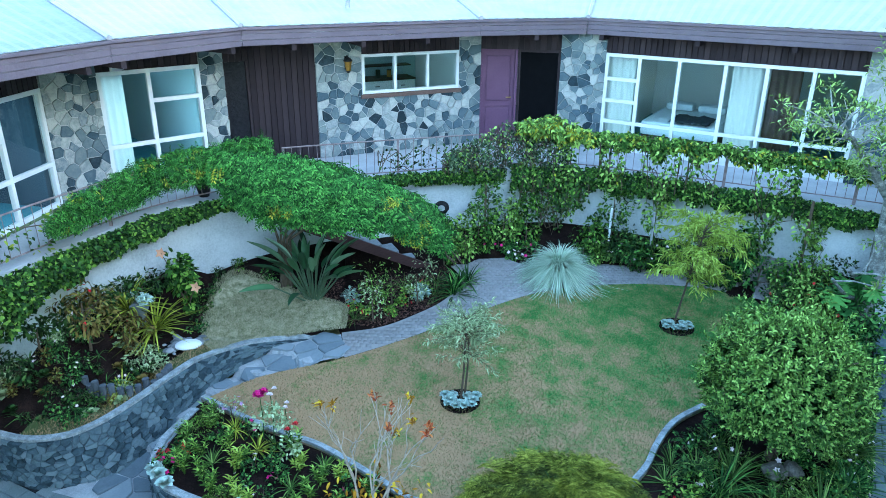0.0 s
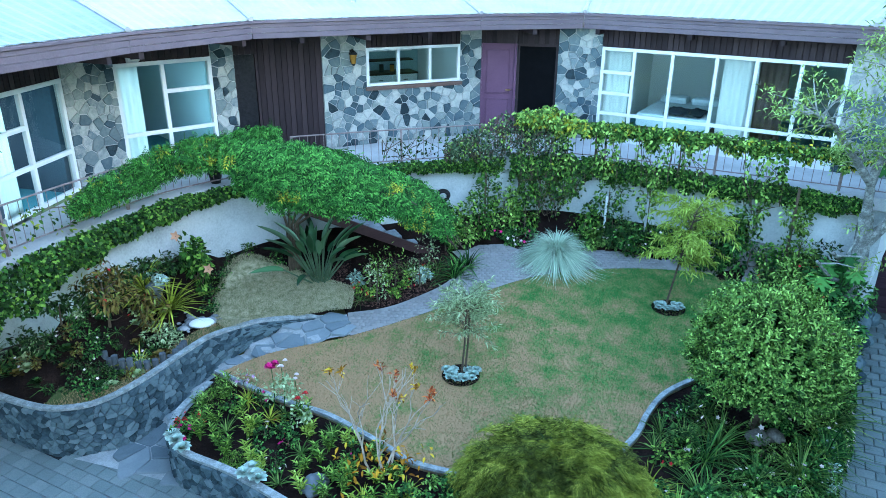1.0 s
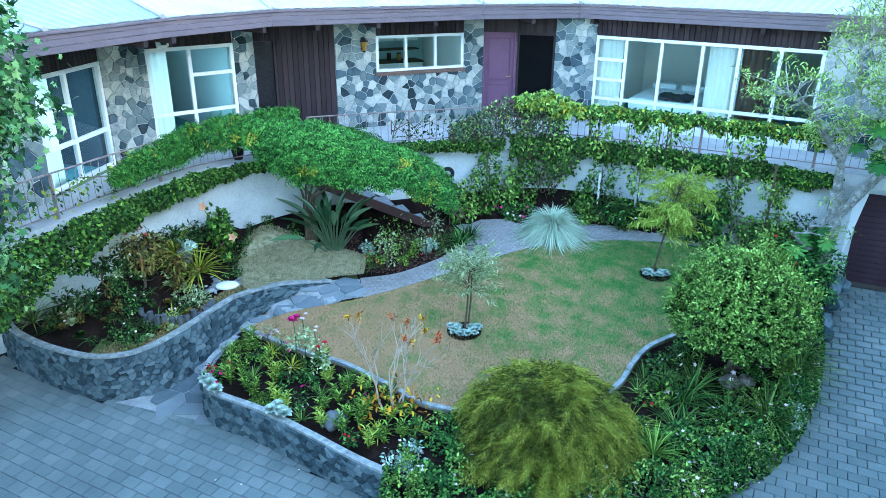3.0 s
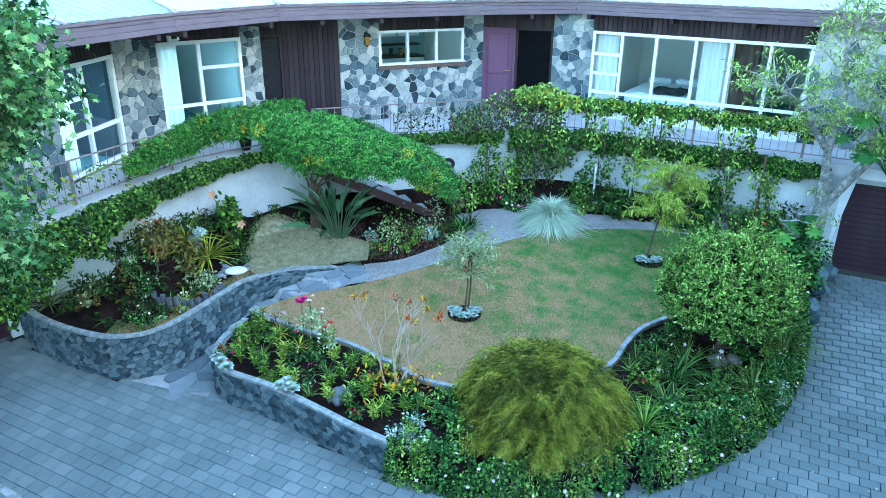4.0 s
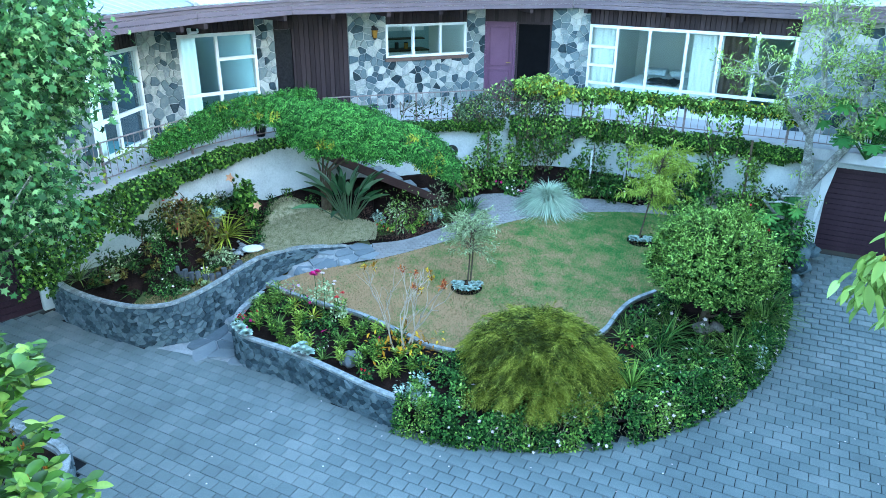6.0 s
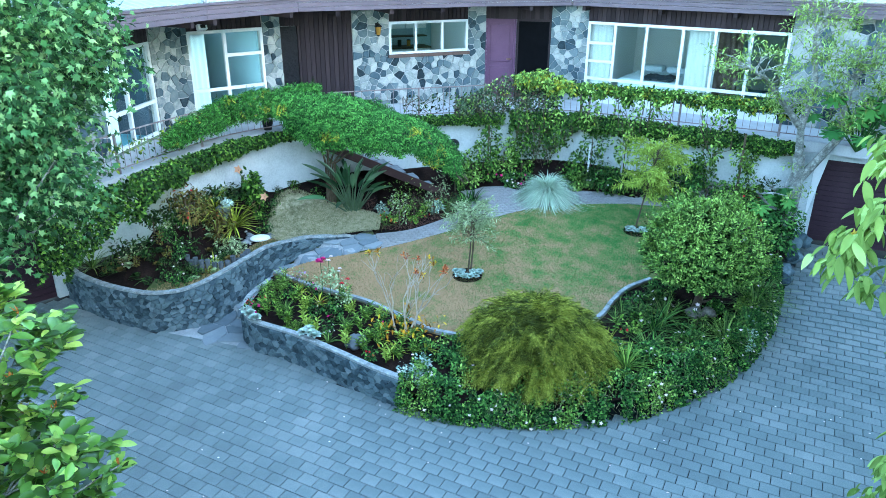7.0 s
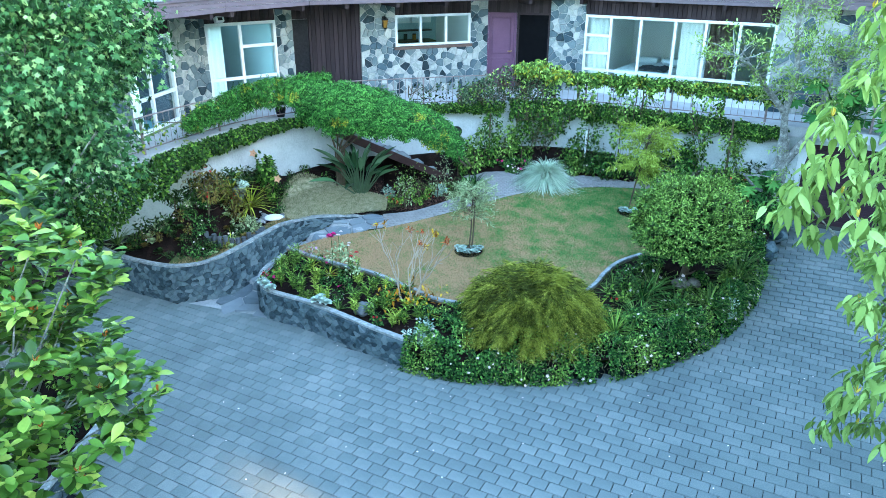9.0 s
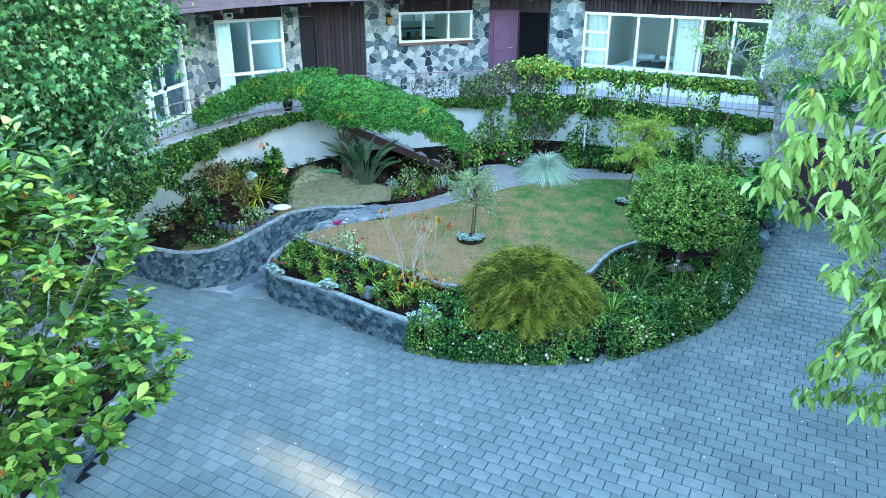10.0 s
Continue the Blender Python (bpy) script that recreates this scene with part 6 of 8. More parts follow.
for k, (x, y) in enumerate(((-4.28, 10.1), (-4.33, 10.35), (-4.36, 10.62), (-4.36, 10.9), (-4.28, 11.2), (-3.95, 11.45), (-3.4, 11.5), (-2.95, 11.3))):
    bush("verge_plant", "low dark leafy plant beside the dry lawn", "plant", x, y, 150, (0.17, 0.17, 0.11), 0.045, (L_COVER, L_DARK, L_IVY)[k % 3], OVATE, 0.6, 0.8, 0.006, 8, 0.42, 0.2, seed=740 + k, group="plants beside the dry lawn")

# log edging with a wire, pond stones, pale dish
M_LOG = material("grey_weathered_log", ((0.03, 0.035, 0.04), (0.09, 0.1, 0.11), (0.18, 0.19, 0.2)), 9, 0.9, stretch=(1, 1, 0.2))
logs = thing("log_edging", "ring of short upright weathered logs round a bed", "edging", (-4.85, 8.72, 0.86))
for i in range(16):
    a = -2.6 + i * 0.2
    bm = bmesh.new()
    tube(bm, [(0.62 * math.cos(a), 0.42 * math.sin(a), -0.25), (0.62 * math.cos(a), 0.42 * math.sin(a), rnd.uniform(0.1, 0.2))], 0.05, 8)
    part("log", bm, M_LOG, logs)
for k in range(70):
    x, y = -4.36 + rnd.gauss(0, 0.15), 9.6 + rnd.gauss(0, 0.14)
    s = rnd.uniform(0.03, 0.085)
    bm = bmesh.new()
    bmesh.ops.create_icosphere(bm, subdivisions=2, radius=1.0)
    for v in bm.verts:
        v.co *= 1 + 0.18 * noise.noise(v.co * 1.3 + Vector((k, 0, 0)))
        v.co = Vector((v.co.x * s, v.co.y * s * rnd.uniform(0.97, 1.03) * 0.8, v.co.z * s * 0.45))
    o = part("pebble", bm, M_ROCK, smooth=True)
    o.matrix_basis = pose(x, y, leftbed_z(x, y) + s * 0.2, rnd.uniform(-15, 15), rnd.uniform(-15, 15), rnd.uniform(0, 360))
    tagged(o, "smooth grey river stone beside the small pond", "stone", "river stones")
bm = bmesh.new()
bmesh.ops.create_icosphere(bm, subdivisions=3, radius=1.0)
for v in bm.verts:
    v.co = Vector((v.co.x * 0.2, v.co.y * 0.13, v.co.z * 0.05))
dish = part("flat_stone", bm, M_WHITE, smooth=True)
dish.matrix_basis = pose(-4.2, 9.46, leftbed_z(-4.2, 9.46) + 0.04, 8, 0, 15)
tagged(dish, "pale flat oval stone among grey pebbles", "stone")
setting("pond", sheet("pond", [(-4.5 + 0.2 * math.cos(i * 0.45), 9.55 + 0.13 * math.sin(i * 0.45)) for i in range(14)], lambda x, y: leftbed_z(-4.5, 9.55) + 0.01, 0.1), material("dark_water", ((0.004, 0.006, 0.007), (0.008, 0.01, 0.012)), 2, 0.05, bump=0.03, fine=8), "small dark garden pond among stones", "water")
pot = thing("garden_urn", "weathered blue-grey urn planted with pale flowers", "urn", (-4.95, 9.62, leftbed_z(-4.95, 9.62)))
bm = bmesh.new()
tube(bm, [(0, 0, -0.05), (0, 0, 0.05), (0, 0, 0.16), (0, 0, 0.27), (0, 0, 0.33)], [0.1, 0.06, 0.1, 0.15, 0.14], 14)
part("bowl", bm, M_ROCK, pot, smooth=True)
part("planting", foliage("planting", 260, (0, 0, 0.4), (0.17, 0.17, 0.11), 0.06, OVATE, 0.6, 0.2, 8, 0.4), L_ECHE, pot)
setting("verge", sheet("verge", np.concatenate([np.array(offset([tuple(p) for p in LEFT_WALL[22:-8]], 0.12)), np.array(offset([tuple(p) for p in LEFT_WALL[22:-8]], 0.48))[::-1]]), lambda x, y: leftbed_z(x, y) - 0.02, 0.2), M_MOSS, "mossy turf verge behind the stone wall", "verge")

# ---- mulch bed between stair and path ----
gm = random.Random(23)
for k, (x, y) in enumerate(pick(gm, [(-1.9, 10.5), (-1.3, 10.65), (-0.8, 11.0), (-0.35, 11.6), (-0.4, 12.0), (-1.3, 11.5), (-2.0, 11.1)], 20, 0.2)):
    r = gm.uniform(0.1, 0.17)
    if k in (3, 9):
        bush("dusty_miller", "pale silver-leaved mound by the path", "plant", x, y, 160, (0.15, 0.14, 0.15), 0.075, L_SILVER, OVATE, 0.6, 0.9, 0.01, 7, 0.4, 0.0, seed=200 + k, group="silver mounds")
    elif k % 3 == 0:
        strappy("grass_tuft", "brown-green grassy tuft in the mulch", "grass", x, y, 40, 0.4, 0.012, L_GRASS, 0.9, 210 + k, None, "mulch tufts")
    elif k % 3 == 1:
        bush("begonia", "low begonia with pink and red blooms in bark mulch", "flower", x, y, 160, (r, r, r * 0.9), 0.055, L_BED, OVATE, 0.6, 0.9, 0.01, 7, 0.42, 0.2, (F_RED, F_WHITE, F_PINK)[gm.randrange(3)], 6, 0.055, seed=220 + k, group="begonias by the path")
    else:
        bush("twiggy_shrub", "thin upright leafy shrub in the mulch bed", "shrub", x, y, 130, (0.2, 0.18, 0.42), 0.055, L_SAGE if k % 2 else L_SHRUB, OVATE, 0.5, 1.1, 0.014, 8, 0.45, 0.2, seed=230 + k, group="twiggy shrubs")

# ---- front flower bed ----
gf = random.Random(29)
fb_poly = [(-3.55, 8.1), (-3.7, 7.5), (-3.3, 6.9), (-2.6, 6.55), (-1.8, 6.1), (-1.2, 5.8), (-0.5, 6.3), (-1.2, 6.95), (-2.0, 7.45), (-2.8, 7.85)]
for k, (x, y) in enumerate(pick(gf, fb_poly, 50, 0.215)):
    g2 = np.random.default_rng(400 + k)
    if k % 5 < 3:
        h = gf.uniform(0.2, 0.4)
        t = thing("leafy_perennial", "upright bright green leafy perennial in the flower bed", "perennial", (x, y, ground_at(x, y)), 0, "leafy perennials")
        P, D = [], []
        for s in range(4):
            a = gf.uniform(0, 6.28)
            tip = np.array([math.cos(a) * 0.1, math.sin(a) * 0.1, h * gf.uniform(0.75, 1.1)])
            part("stem", tube(bmesh.new(), [(0, 0, 0), tip * 0.5 + np.array([0.01, 0, 0]), tip], [0.008, 0.006, 0.004], 4), L_BED, t)
            for q in range(18):
                u = 0.25 + 0.75 * q / 18
                b = q * 2.4
                P.append(tip * u)
                D.append((math.cos(b), math.sin(b), 0.35 + 0.5 * u))
        s = g2.uniform(0.07, 0.12, len(P))
        part("leaves", scatter("leaves", OVATE, np.array(P), np.array(D), np.tile([0, 0, 1.0], (len(P), 1)), s, s * 0.26), (L_BED, L_LIME, L_BED, L_SHRUB)[k % 4], t)
    elif k % 5 == 3:
        bush("bedding_plant", "low flowering bedding plant in the front bed", "flower", x, y, 130, (0.14, 0.13, 0.12), 0.05, L_COVER, OVATE, 0.6, 0.9, 0.008, 7, 0.42, 0.2, (F_PINK, F_WHITE, F_RED)[k % 3], 5, 0.055, seed=300 + k, group="bedding flowers")
    else:
        strappy("strap_clump", "small strap-leaved clump in the flower bed", "perennial", x, y, 26, 0.3, 0.022, (L_GRASS, L_YELL)[k % 2], 0.95, 330 + k, None, "small strap clumps")
for k, (x, y) in enumerate(((-3.72, 7.35), (-3.7, 7.15), (-3.6, 7.5))):
    bush("impatiens", "low plant covered in vivid pink-red blooms on the wall", "flower", x, y, 150, (0.15, 0.15, 0.1), 0.05, L_COVER, OVATE, 0.7, 1.0, 0.008, 7, 0.4, 0.2, (F_RED, F_PINK)[k % 2], 11, 0.08, seed=340 + k, group="impatiens")
for k, (x, y, r) in enumerate(((-3.55, 7.9, 0.24), (-3.45, 8.15, 0.2), (-2.9, 6.75, 0.16))):
    bush("moss_cushion", "dense bright green cushion plant at the bed's edge", "plant", x, y, 900, (r, r, r * 0.55), 0.035, L_BED, SIMPLE, 0.3, 0.5, 0.008, 24, 0.3, -0.2, seed=350 + k, group="cushion plants")
for k, (x, y) in enumerate(((-3.7, 6.95), (-3.55, 6.8), (-2.62, 6.38), (-2.5, 6.36), (-2.55, 6.48), (-2.42, 6.3), (-3.78, 7.05))):
    rosette("echeveria", "pale blue-green succulent rosette on the stone wall", x, y, 0.13, L_ECHE, 360 + k, garden_z(x, y) * 0.4 + 0.4, "succulents on the wall")
bush("pink_cluster", "airy plant with a lilac-pink flower cluster", "flower", -3.15, 8.15, 120, (0.18, 0.14, 0.18), 0.05, L_SAGE, OVATE, 0.4, 1.0, 0.008, 6, 0.4, 0.2, leafy("lilac_petal", (0.5, 0.25, 0.45), (0.6, 0.35, 0.55), (0.7, 0.5, 0.65)), 16, 0.06, seed=371)


def tall_rose(x, y, h, mat_, n, size, seed):
    g = np.random.default_rng(seed)
    t = thing("tall_rose", "tall single rose stem with vivid bloom above the bed", "rose", (x, y, ground_at(x, y)), 0, "tall roses")
    bm = bmesh.new()
    tube(bm, [(0, 0, 0), (0.02, 0.01, h * 0.5), (0.0, 0.02, h)], [0.008, 0.007, 0.005], 5)
    part("stem", bm, L_COVER, t)
    part("leaves", foliage("leaves", 90, (0, 0, h * 0.55), (0.16, 0.16, h * 0.38), 0.06, OVATE, 0.6, 0.2, 7, 0.4, g), L_SAGE, t)
    for k in range(n):
        c = np.array([g.normal() * 0.045, g.normal() * 0.045, h + g.normal() * 0.02])
        m = 14
        a = np.arange(m) * 2.4
        u = np.sqrt((np.arange(m) + 1) / m)
        part("bloom", scatter("bloom", OVATE, np.tile(c, (m, 1)), np.stack([np.cos(a) * u, np.sin(a) * u, 1.1 - u], 1), np.tile([0, 0, 1.0], (m, 1)), size * (0.5 + 0.5 * u), size * 0.8), mat_, t)


tall_rose(-2.6, 7.75, 0.72, F_PINK, 4, 0.075, 380)
tall_rose(-2.15, 7.4, 0.55, F_RED, 2, 0.05, 381)
tall_rose(-2.45, 7.72, 0.8, F_WHITE, 3, 0.04, 382)
tall_rose(-2.3, 7.8, 0.55, F_WHITE, 2, 0.04, 383)


L_EMBER = leafy("ember_leaf", (0.5, 0.06, 0.02), (0.6, 0.13, 0.04), (0.65, 0.24, 0.06))


def bare_shrub(x, y):
    t = thing("bare_croton", "leggy pale bare-branched shrub with orange-yellow leaf tufts", "shrub", (x, y, ground_at(x, y)))
    g = random.Random(91)
    tips = []

    def grow(p, d, ln, r, depth):
        q = p + d * ln
        mid = p + d * ln * 0.5 + Vector((g.uniform(-1, 1), g.uniform(-1, 1), 0)) * ln * 0.08
        part("branch", tube(bmesh.new(), [p, mid, q], [r, r * 0.85, r * 0.66], 5), M_PALE, t)
        if depth == 0:
            tips.append((q, d))
            return
        for _ in range(g.choice((2, 2, 3))):
            nd = (d + Vector((g.uniform(-1, 1), g.uniform(-1, 1), g.uniform(-0.1, 0.6))) * 0.62).normalized()
            grow(q, nd, ln * g.uniform(0.62, 0.95), r * 0.62, depth - 1)
    for a in range(5):
        d = Vector((math.cos(a * 1.6) * 0.26, math.sin(a * 1.6) * 0.22, 1)).normalized()
        grow(Vector((math.cos(a * 1.6) * 0.08, math.sin(a * 1.6) * 0.08, -0.05)), d, 0.5, 0.019, 3)
    gn = np.random.default_rng(92)
    for i in (0, 3, 5, 9, 12, 16, 21, 25, 30, 34):
        q, d = tips[i % len(tips)]
        n = 16
        dd = unit(n, gn) + np.array([0, 0, 0.5])
        s = gn.uniform(0.045, 0.085, n)
        part("leaf_tuft", scatter("leaf_tuft", OVATE, np.tile(np.array(q), (n, 1)) + gn.normal(size=(n, 3)) * 0.02, dd, np.tile([0, 0, 1.0], (n, 1)), s, s * 0.45), (L_CROTON, L_EMBER)[i % 2], t, "orange and yellow leaf tuft")
    n = 120
    dd = unit(n, gn) + np.array([0, 0, 0.4])
    s = gn.uniform(0.07, 0.13, n)
    part("low_leaves", scatter("low_leaves", OVATE, gn.normal(size=(n, 3)) * np.array([0.26, 0.2, 0.07]) + np.array([0, 0, 0.2]), dd, np.tile([0, 0, 1.0], (n, 1)), s, s * 0.4), L_CROTON, t)


bare_shrub(-0.98, 6.62)

# ---- groundcover spilling over the front edge ----
def groundcover():
    g = np.random.default_rng(500)
    n = 44000
    edge = FRONT_EDGE
    d = np.concatenate([[0], np.cumsum(np.linalg.norm(np.diff(edge, axis=0), axis=1))])
    u = g.uniform(0, d[-1], n)
    x, y = np.interp(u, d, edge[:, 0]), np.interp(u, d, edge[:, 1])
    tx, ty = np.gradient(edge[:, 0]), np.gradient(edge[:, 1])
    tn = np.hypot(tx, ty)
    nx, ny = np.interp(u, d, -ty / tn), np.interp(u, d, tx / tn)
    depth = np.interp(u, d, np.linspace(0, 1, len(d)))
    reach = np.where(depth < 0.25, 1.35, np.where(depth < 0.45, 1.05, np.where(depth < 0.75, 0.8, 0.45)))
    s = np.where(g.random(n) < 0.3, g.uniform(-0.14, 0.04, n), g.uniform(-0.1, 1, n) * reach)
    s = np.where(s < 0, s * 1.0, s)
    px, py = x + nx * s, y + ny * s
    top = np.array([garden_z(a, b) for a, b in zip(px, py)])
    lump = np.array([noise.noise(Vector((a * 1.6, b * 1.6, 0))) for a, b in zip(px, py)])
    fine = np.array([noise.noise(Vector((a * 5.5, b * 5.5, 2.0))) for a, b in zip(px, py)])
    base = np.array([drive_z(a, b) for a, b in zip(px, py)])
    f = np.clip((s + 0.14) / 0.17, 0, 1) ** 0.8
    z = base + (top - base + 0.13 + 0.3 * lump + 0.16 * fine) * f - g.random(n) ** 2 * 0.1 + 0.02
    z = np.maximum(z, base + 0.015)
    p = np.stack([px, py, z], 1)
    out = np.stack([-nx, -ny, np.full(n, 0.3)], 1) * (1 - f)[:, None] + np.array([0, 0, 0.4])
    dd = out + unit(n, g) * 0.9
    up = np.stack([-nx * (1.1 - f), -ny * (1.1 - f), 0.3 + f], 1) + unit(n, g) * 0.45
    sz = 0.05 * g.uniform(0.6, 1.3, n)
    patch = np.array([noise.noise(Vector((a * 2.3, b * 2.3, 4.0))) for a, b in zip(px, py)]) + g.normal(size=n) * 0.22
    thick = fine + 0.5 * lump + g.normal(size=n) * 0.12 > -0.2
    tone = thick & (patch < 0.12)
    fresh = thick & ~tone
    t = tagged(part("groundcover", scatter("groundcover", OVATE, p[tone], dd[tone], up[tone], sz[tone], sz[tone] * 0.75), L_COVER), "dense dark green groundcover spilling onto the drive", "groundcover", "", "stuff")
    part("fresh_leaves", scatter("fresh_leaves", OVATE, p[fresh], dd[fresh], up[fresh], sz[fresh], sz[fresh] * 0.6), L_SHRUB, t, "yellow-green fresh leaves")
    for k in g.choice(np.where(thick)[0], 150, replace=False):
        q = p[k] + up[k] / np.linalg.norm(up[k]) * 0.05
        part("flower", scatter("flower", FLOWER, q[None], np.cross(up[k], (0.4, 0.8, 0.2))[None], up[k][None], np.array([g.uniform(0.045, 0.075)])), F_WHITE, t, "blush white flower")
    # dry stalks low at the drive's edge
    m = 450
    k = g.choice(np.where((s < 0.12) & (depth > 0.15) & (depth < 0.6))[0], m)
    part("dry_stalks", scatter("dry_stalks", SPIKE, p[k], unit(m, g) + np.array([0, 0, 0.3]), unit(m, g), g.uniform(0.1, 0.26, m), 0.008), M_DRYBLADE, t, "dry tan stalks")


groundcover()
for k, (x, y, n, ln, mat_) in enumerate(((2.95, 6.35, 90, 0.6, L_GRASS), (3.2, 7.0, 80, 0.75, L_COVER), (3.45, 7.3, 80, 0.75, L_GRASS), (3.7, 6.6, 80, 0.65, L_GRASS), (4.3, 6.75, 90, 0.7, L_GRASS), (5.1, 7.75, 110, 0.75, L_GRASS), (5.35, 8.2, 110, 0.75, L_GRASS), (2.55, 5.95, 100, 0.55, L_BED), (2.3, 6.4, 70, 0.5, L_YELL), (4.8, 7.15, 80, 0.6, L_COVER))):
    strappy("daylily", "arching strap-leaved clump among the groundcover", "perennial", x, y, n, ln, 0.02, mat_, 0.95, 520 + k, garden_z(x, y) - 0.02, "daylily clumps")
for k, (x, y) in enumerate(((1.55, 5.25), (1.7, 5.4), (4.75, 7.0), (4.85, 7.25), (4.65, 6.8), (-0.75, 5.5), (-0.55, 5.4), (-0.85, 5.75), (-0.6, 5.75))):
    bush("dusty_miller", "pale silver-leaved mound at the drive's edge", "plant", x, y, 150, (0.17, 0.16, 0.16), 0.055, L_SILVER, OVATE, 0.55, 0.9, 0.01, 8, 0.42, 0.0, seed=540 + k, z=0.32, group="silver mounds")
for k, (x, y) in enumerate(((3.35, 7.55), (3.9, 7.0), (3.6, 7.6), (3.05, 7.2), (4.0, 7.3))):
    bush("lily", "low plant with white trumpet blooms under the shrub", "flower", x, y, 90, (0.16, 0.15, 0.22), 0.09, L_GRASS, OVATE, 0.25, 1.0, 0.008, 6, 0.42, 0.1, F_WHITE, 3, 0.08, seed=560 + k, group="white lilies")
bush("orange_perennial", "bright green low plant with coral blooms at the kerb", "flower", 2.75, 7.0, 240, (0.24, 0.2, 0.16), 0.07, L_BED, OVATE, 0.5, 0.9, 0.01, 8, 0.4, 0.1, F_RED, 4, 0.07, seed=570)


for k, (x, y) in enumerate(((2.75, 7.5), (2.95, 7.75), (3.2, 7.95), (3.05, 7.45), (3.45, 8.15), (3.3, 7.75), (2.6, 7.2), (3.75, 8.35), (2.85, 7.25), (3.5, 7.9), (4.7, 9.2), (5.0, 9.6), (5.1, 10.3), (5.3, 10.9), (5.5, 11.3), (5.0, 8.9))):
    if k % 3 == 0:
        strappy("strap_clump", "small strap-leaved clump behind the kerb", "perennial", x, y, 36, 0.4, 0.018, L_GRASS, 0.95, 580 + k, None, "small strap clumps")
    else:
        r = 0.16 if k < 10 else 0.3
        bush("bedding_plant", "low leafy plant with small blooms behind the kerb", "flower", x, y, 200, (r, r, r), 0.06, (L_BED, L_COVER, L_DARK)[k % 3], OVATE, 0.5, 0.9, 0.008, 8, 0.42, 0.2, F_WHITE if k % 4 == 1 else None, 4, 0.055, seed=590 + k, group="bedding flowers")


def boulder(x, y, z, s, seed, mat_=None, label="rounded grey garden boulder at the drive's edge"):
    g = random.Random(seed)
    bm = bmesh.new()
    bmesh.ops.create_icosphere(bm, subdivisions=3, radius=1.0)
    for v in bm.verts:
        v.co *= 1 + 0.4 * noise.noise(v.co * 1.3 + Vector((seed * 3.1, 0, 0))) + 0.14 * noise.noise(v.co * 3.5 + Vector((0, seed, 0)))
        v.co = Vector((v.co.x * s, v.co.y * s * 0.8, v.co.z * s * 0.65))
    o = part("boulder", bm, mat_ or M_ROCK, smooth=True)
    o.matrix_basis = pose(x, y, z, 0, 0, g.uniform(0, 360))
    return tagged(o, label, "boulder", "garden boulders")


for k in range(30):
    u = k / 29
    x, y = 5.95 + 1.2 * u + rnd.uniform(-0.15, 0.15), 9.1 + 2.0 * u + rnd.uniform(-0.12, 0.12)
    boulder(x, y, drive_z(x, y) + rnd.choice((0.08, 0.28, 0.45)), rnd.uniform(0.13, 0.22), 600 + k, M_DSTONE)
M_TANROCK = material("lichened_rock", ((0.04, 0.036, 0.03), (0.13, 0.115, 0.095), (0.27, 0.24, 0.2)), scale=9, fine=40, rough=0.9, bump=0.9)
boulder(3.9, 7.2, garden_z(3.9, 7.2) + 0.22, 0.15, 640, M_TANROCK, "rough grey rock under the rounded shrub")
boulder(4.15, 7.25, garden_z(4.15, 7.25) + 0.2, 0.13, 641, M_TANROCK, "rough grey rock under the rounded shrub")
boulder(-1.75, 6.35, garden_z(-1.75, 6.35) + 0.02, 0.2, 642, M_ROCK, "lichened rock in the flower bed")
pillar = tagged(part("marker_post", boxed((-0.09, -0.09, -0.05), (0.09, 0.09, 0.55), None, 0.012), M_CONC), "short square concrete post by the path", "post")
pillar.matrix_basis = pose(5.55, 10.0, garden_z(5.55, 10.0), 0, 0, 20)

# east corner: fuchsia, dark shrubs, split-leaf plants
bush("fuchsia", "arching shrub with many crimson blooms", "shrub", 5.85, 10.95, 1100, (0.6, 0.5, 0.42), 0.085, L_SHRUB, OVATE, 0.4, 1.0, 0.016, 18, 0.36, 0.5, F_RED, 22, 0.075, seed=650)
for k, (x, y, r) in enumerate(((5.3, 11.75, 0.42), (6.35, 11.3, 0.45), (6.55, 10.5, 0.4), (4.9, 12.1, 0.35), (6.3, 9.9, 0.35))):
    bush("dark_shrub", "dark leafy shrub in the corner by the garage", "shrub", x, y, 620, (r, r, r), 0.085, L_DARK if k % 2 else L_COVER, OVATE, 0.55, 1.0, 0.016, 12, 0.4, 0.3, seed=660 + k, group="corner shrubs")

_edge = []
for _i in range(25):
    _t = _i / 24
    _a = -2.5 + 5.0 * _t
    _r = 0.62 * (1 if _i % 3 else 0.55) * (1 - 0.25 * abs(_t - 0.5))
    _edge.append((math.sin(_a) * _r, 0.38 + math.cos(_a) * _r * 0.95, 0.05 * abs(math.sin(_a)) - 0.1 * (0.38 + math.cos(_a) * _r)))
MONSTERA = ([(0, 0.12, 0)] + _edge, [[(0, i + 2, i + 1) for i in range(24)]])


L_MONST = material("split_leaf", ((0.02, 0.08, 0.02), (0.06, 0.19, 0.04), (0.14, 0.34, 0.07)), scale=4, fine=30, rough=0.35, bump=0.1, obj_random=0.6, translucent=0.12)


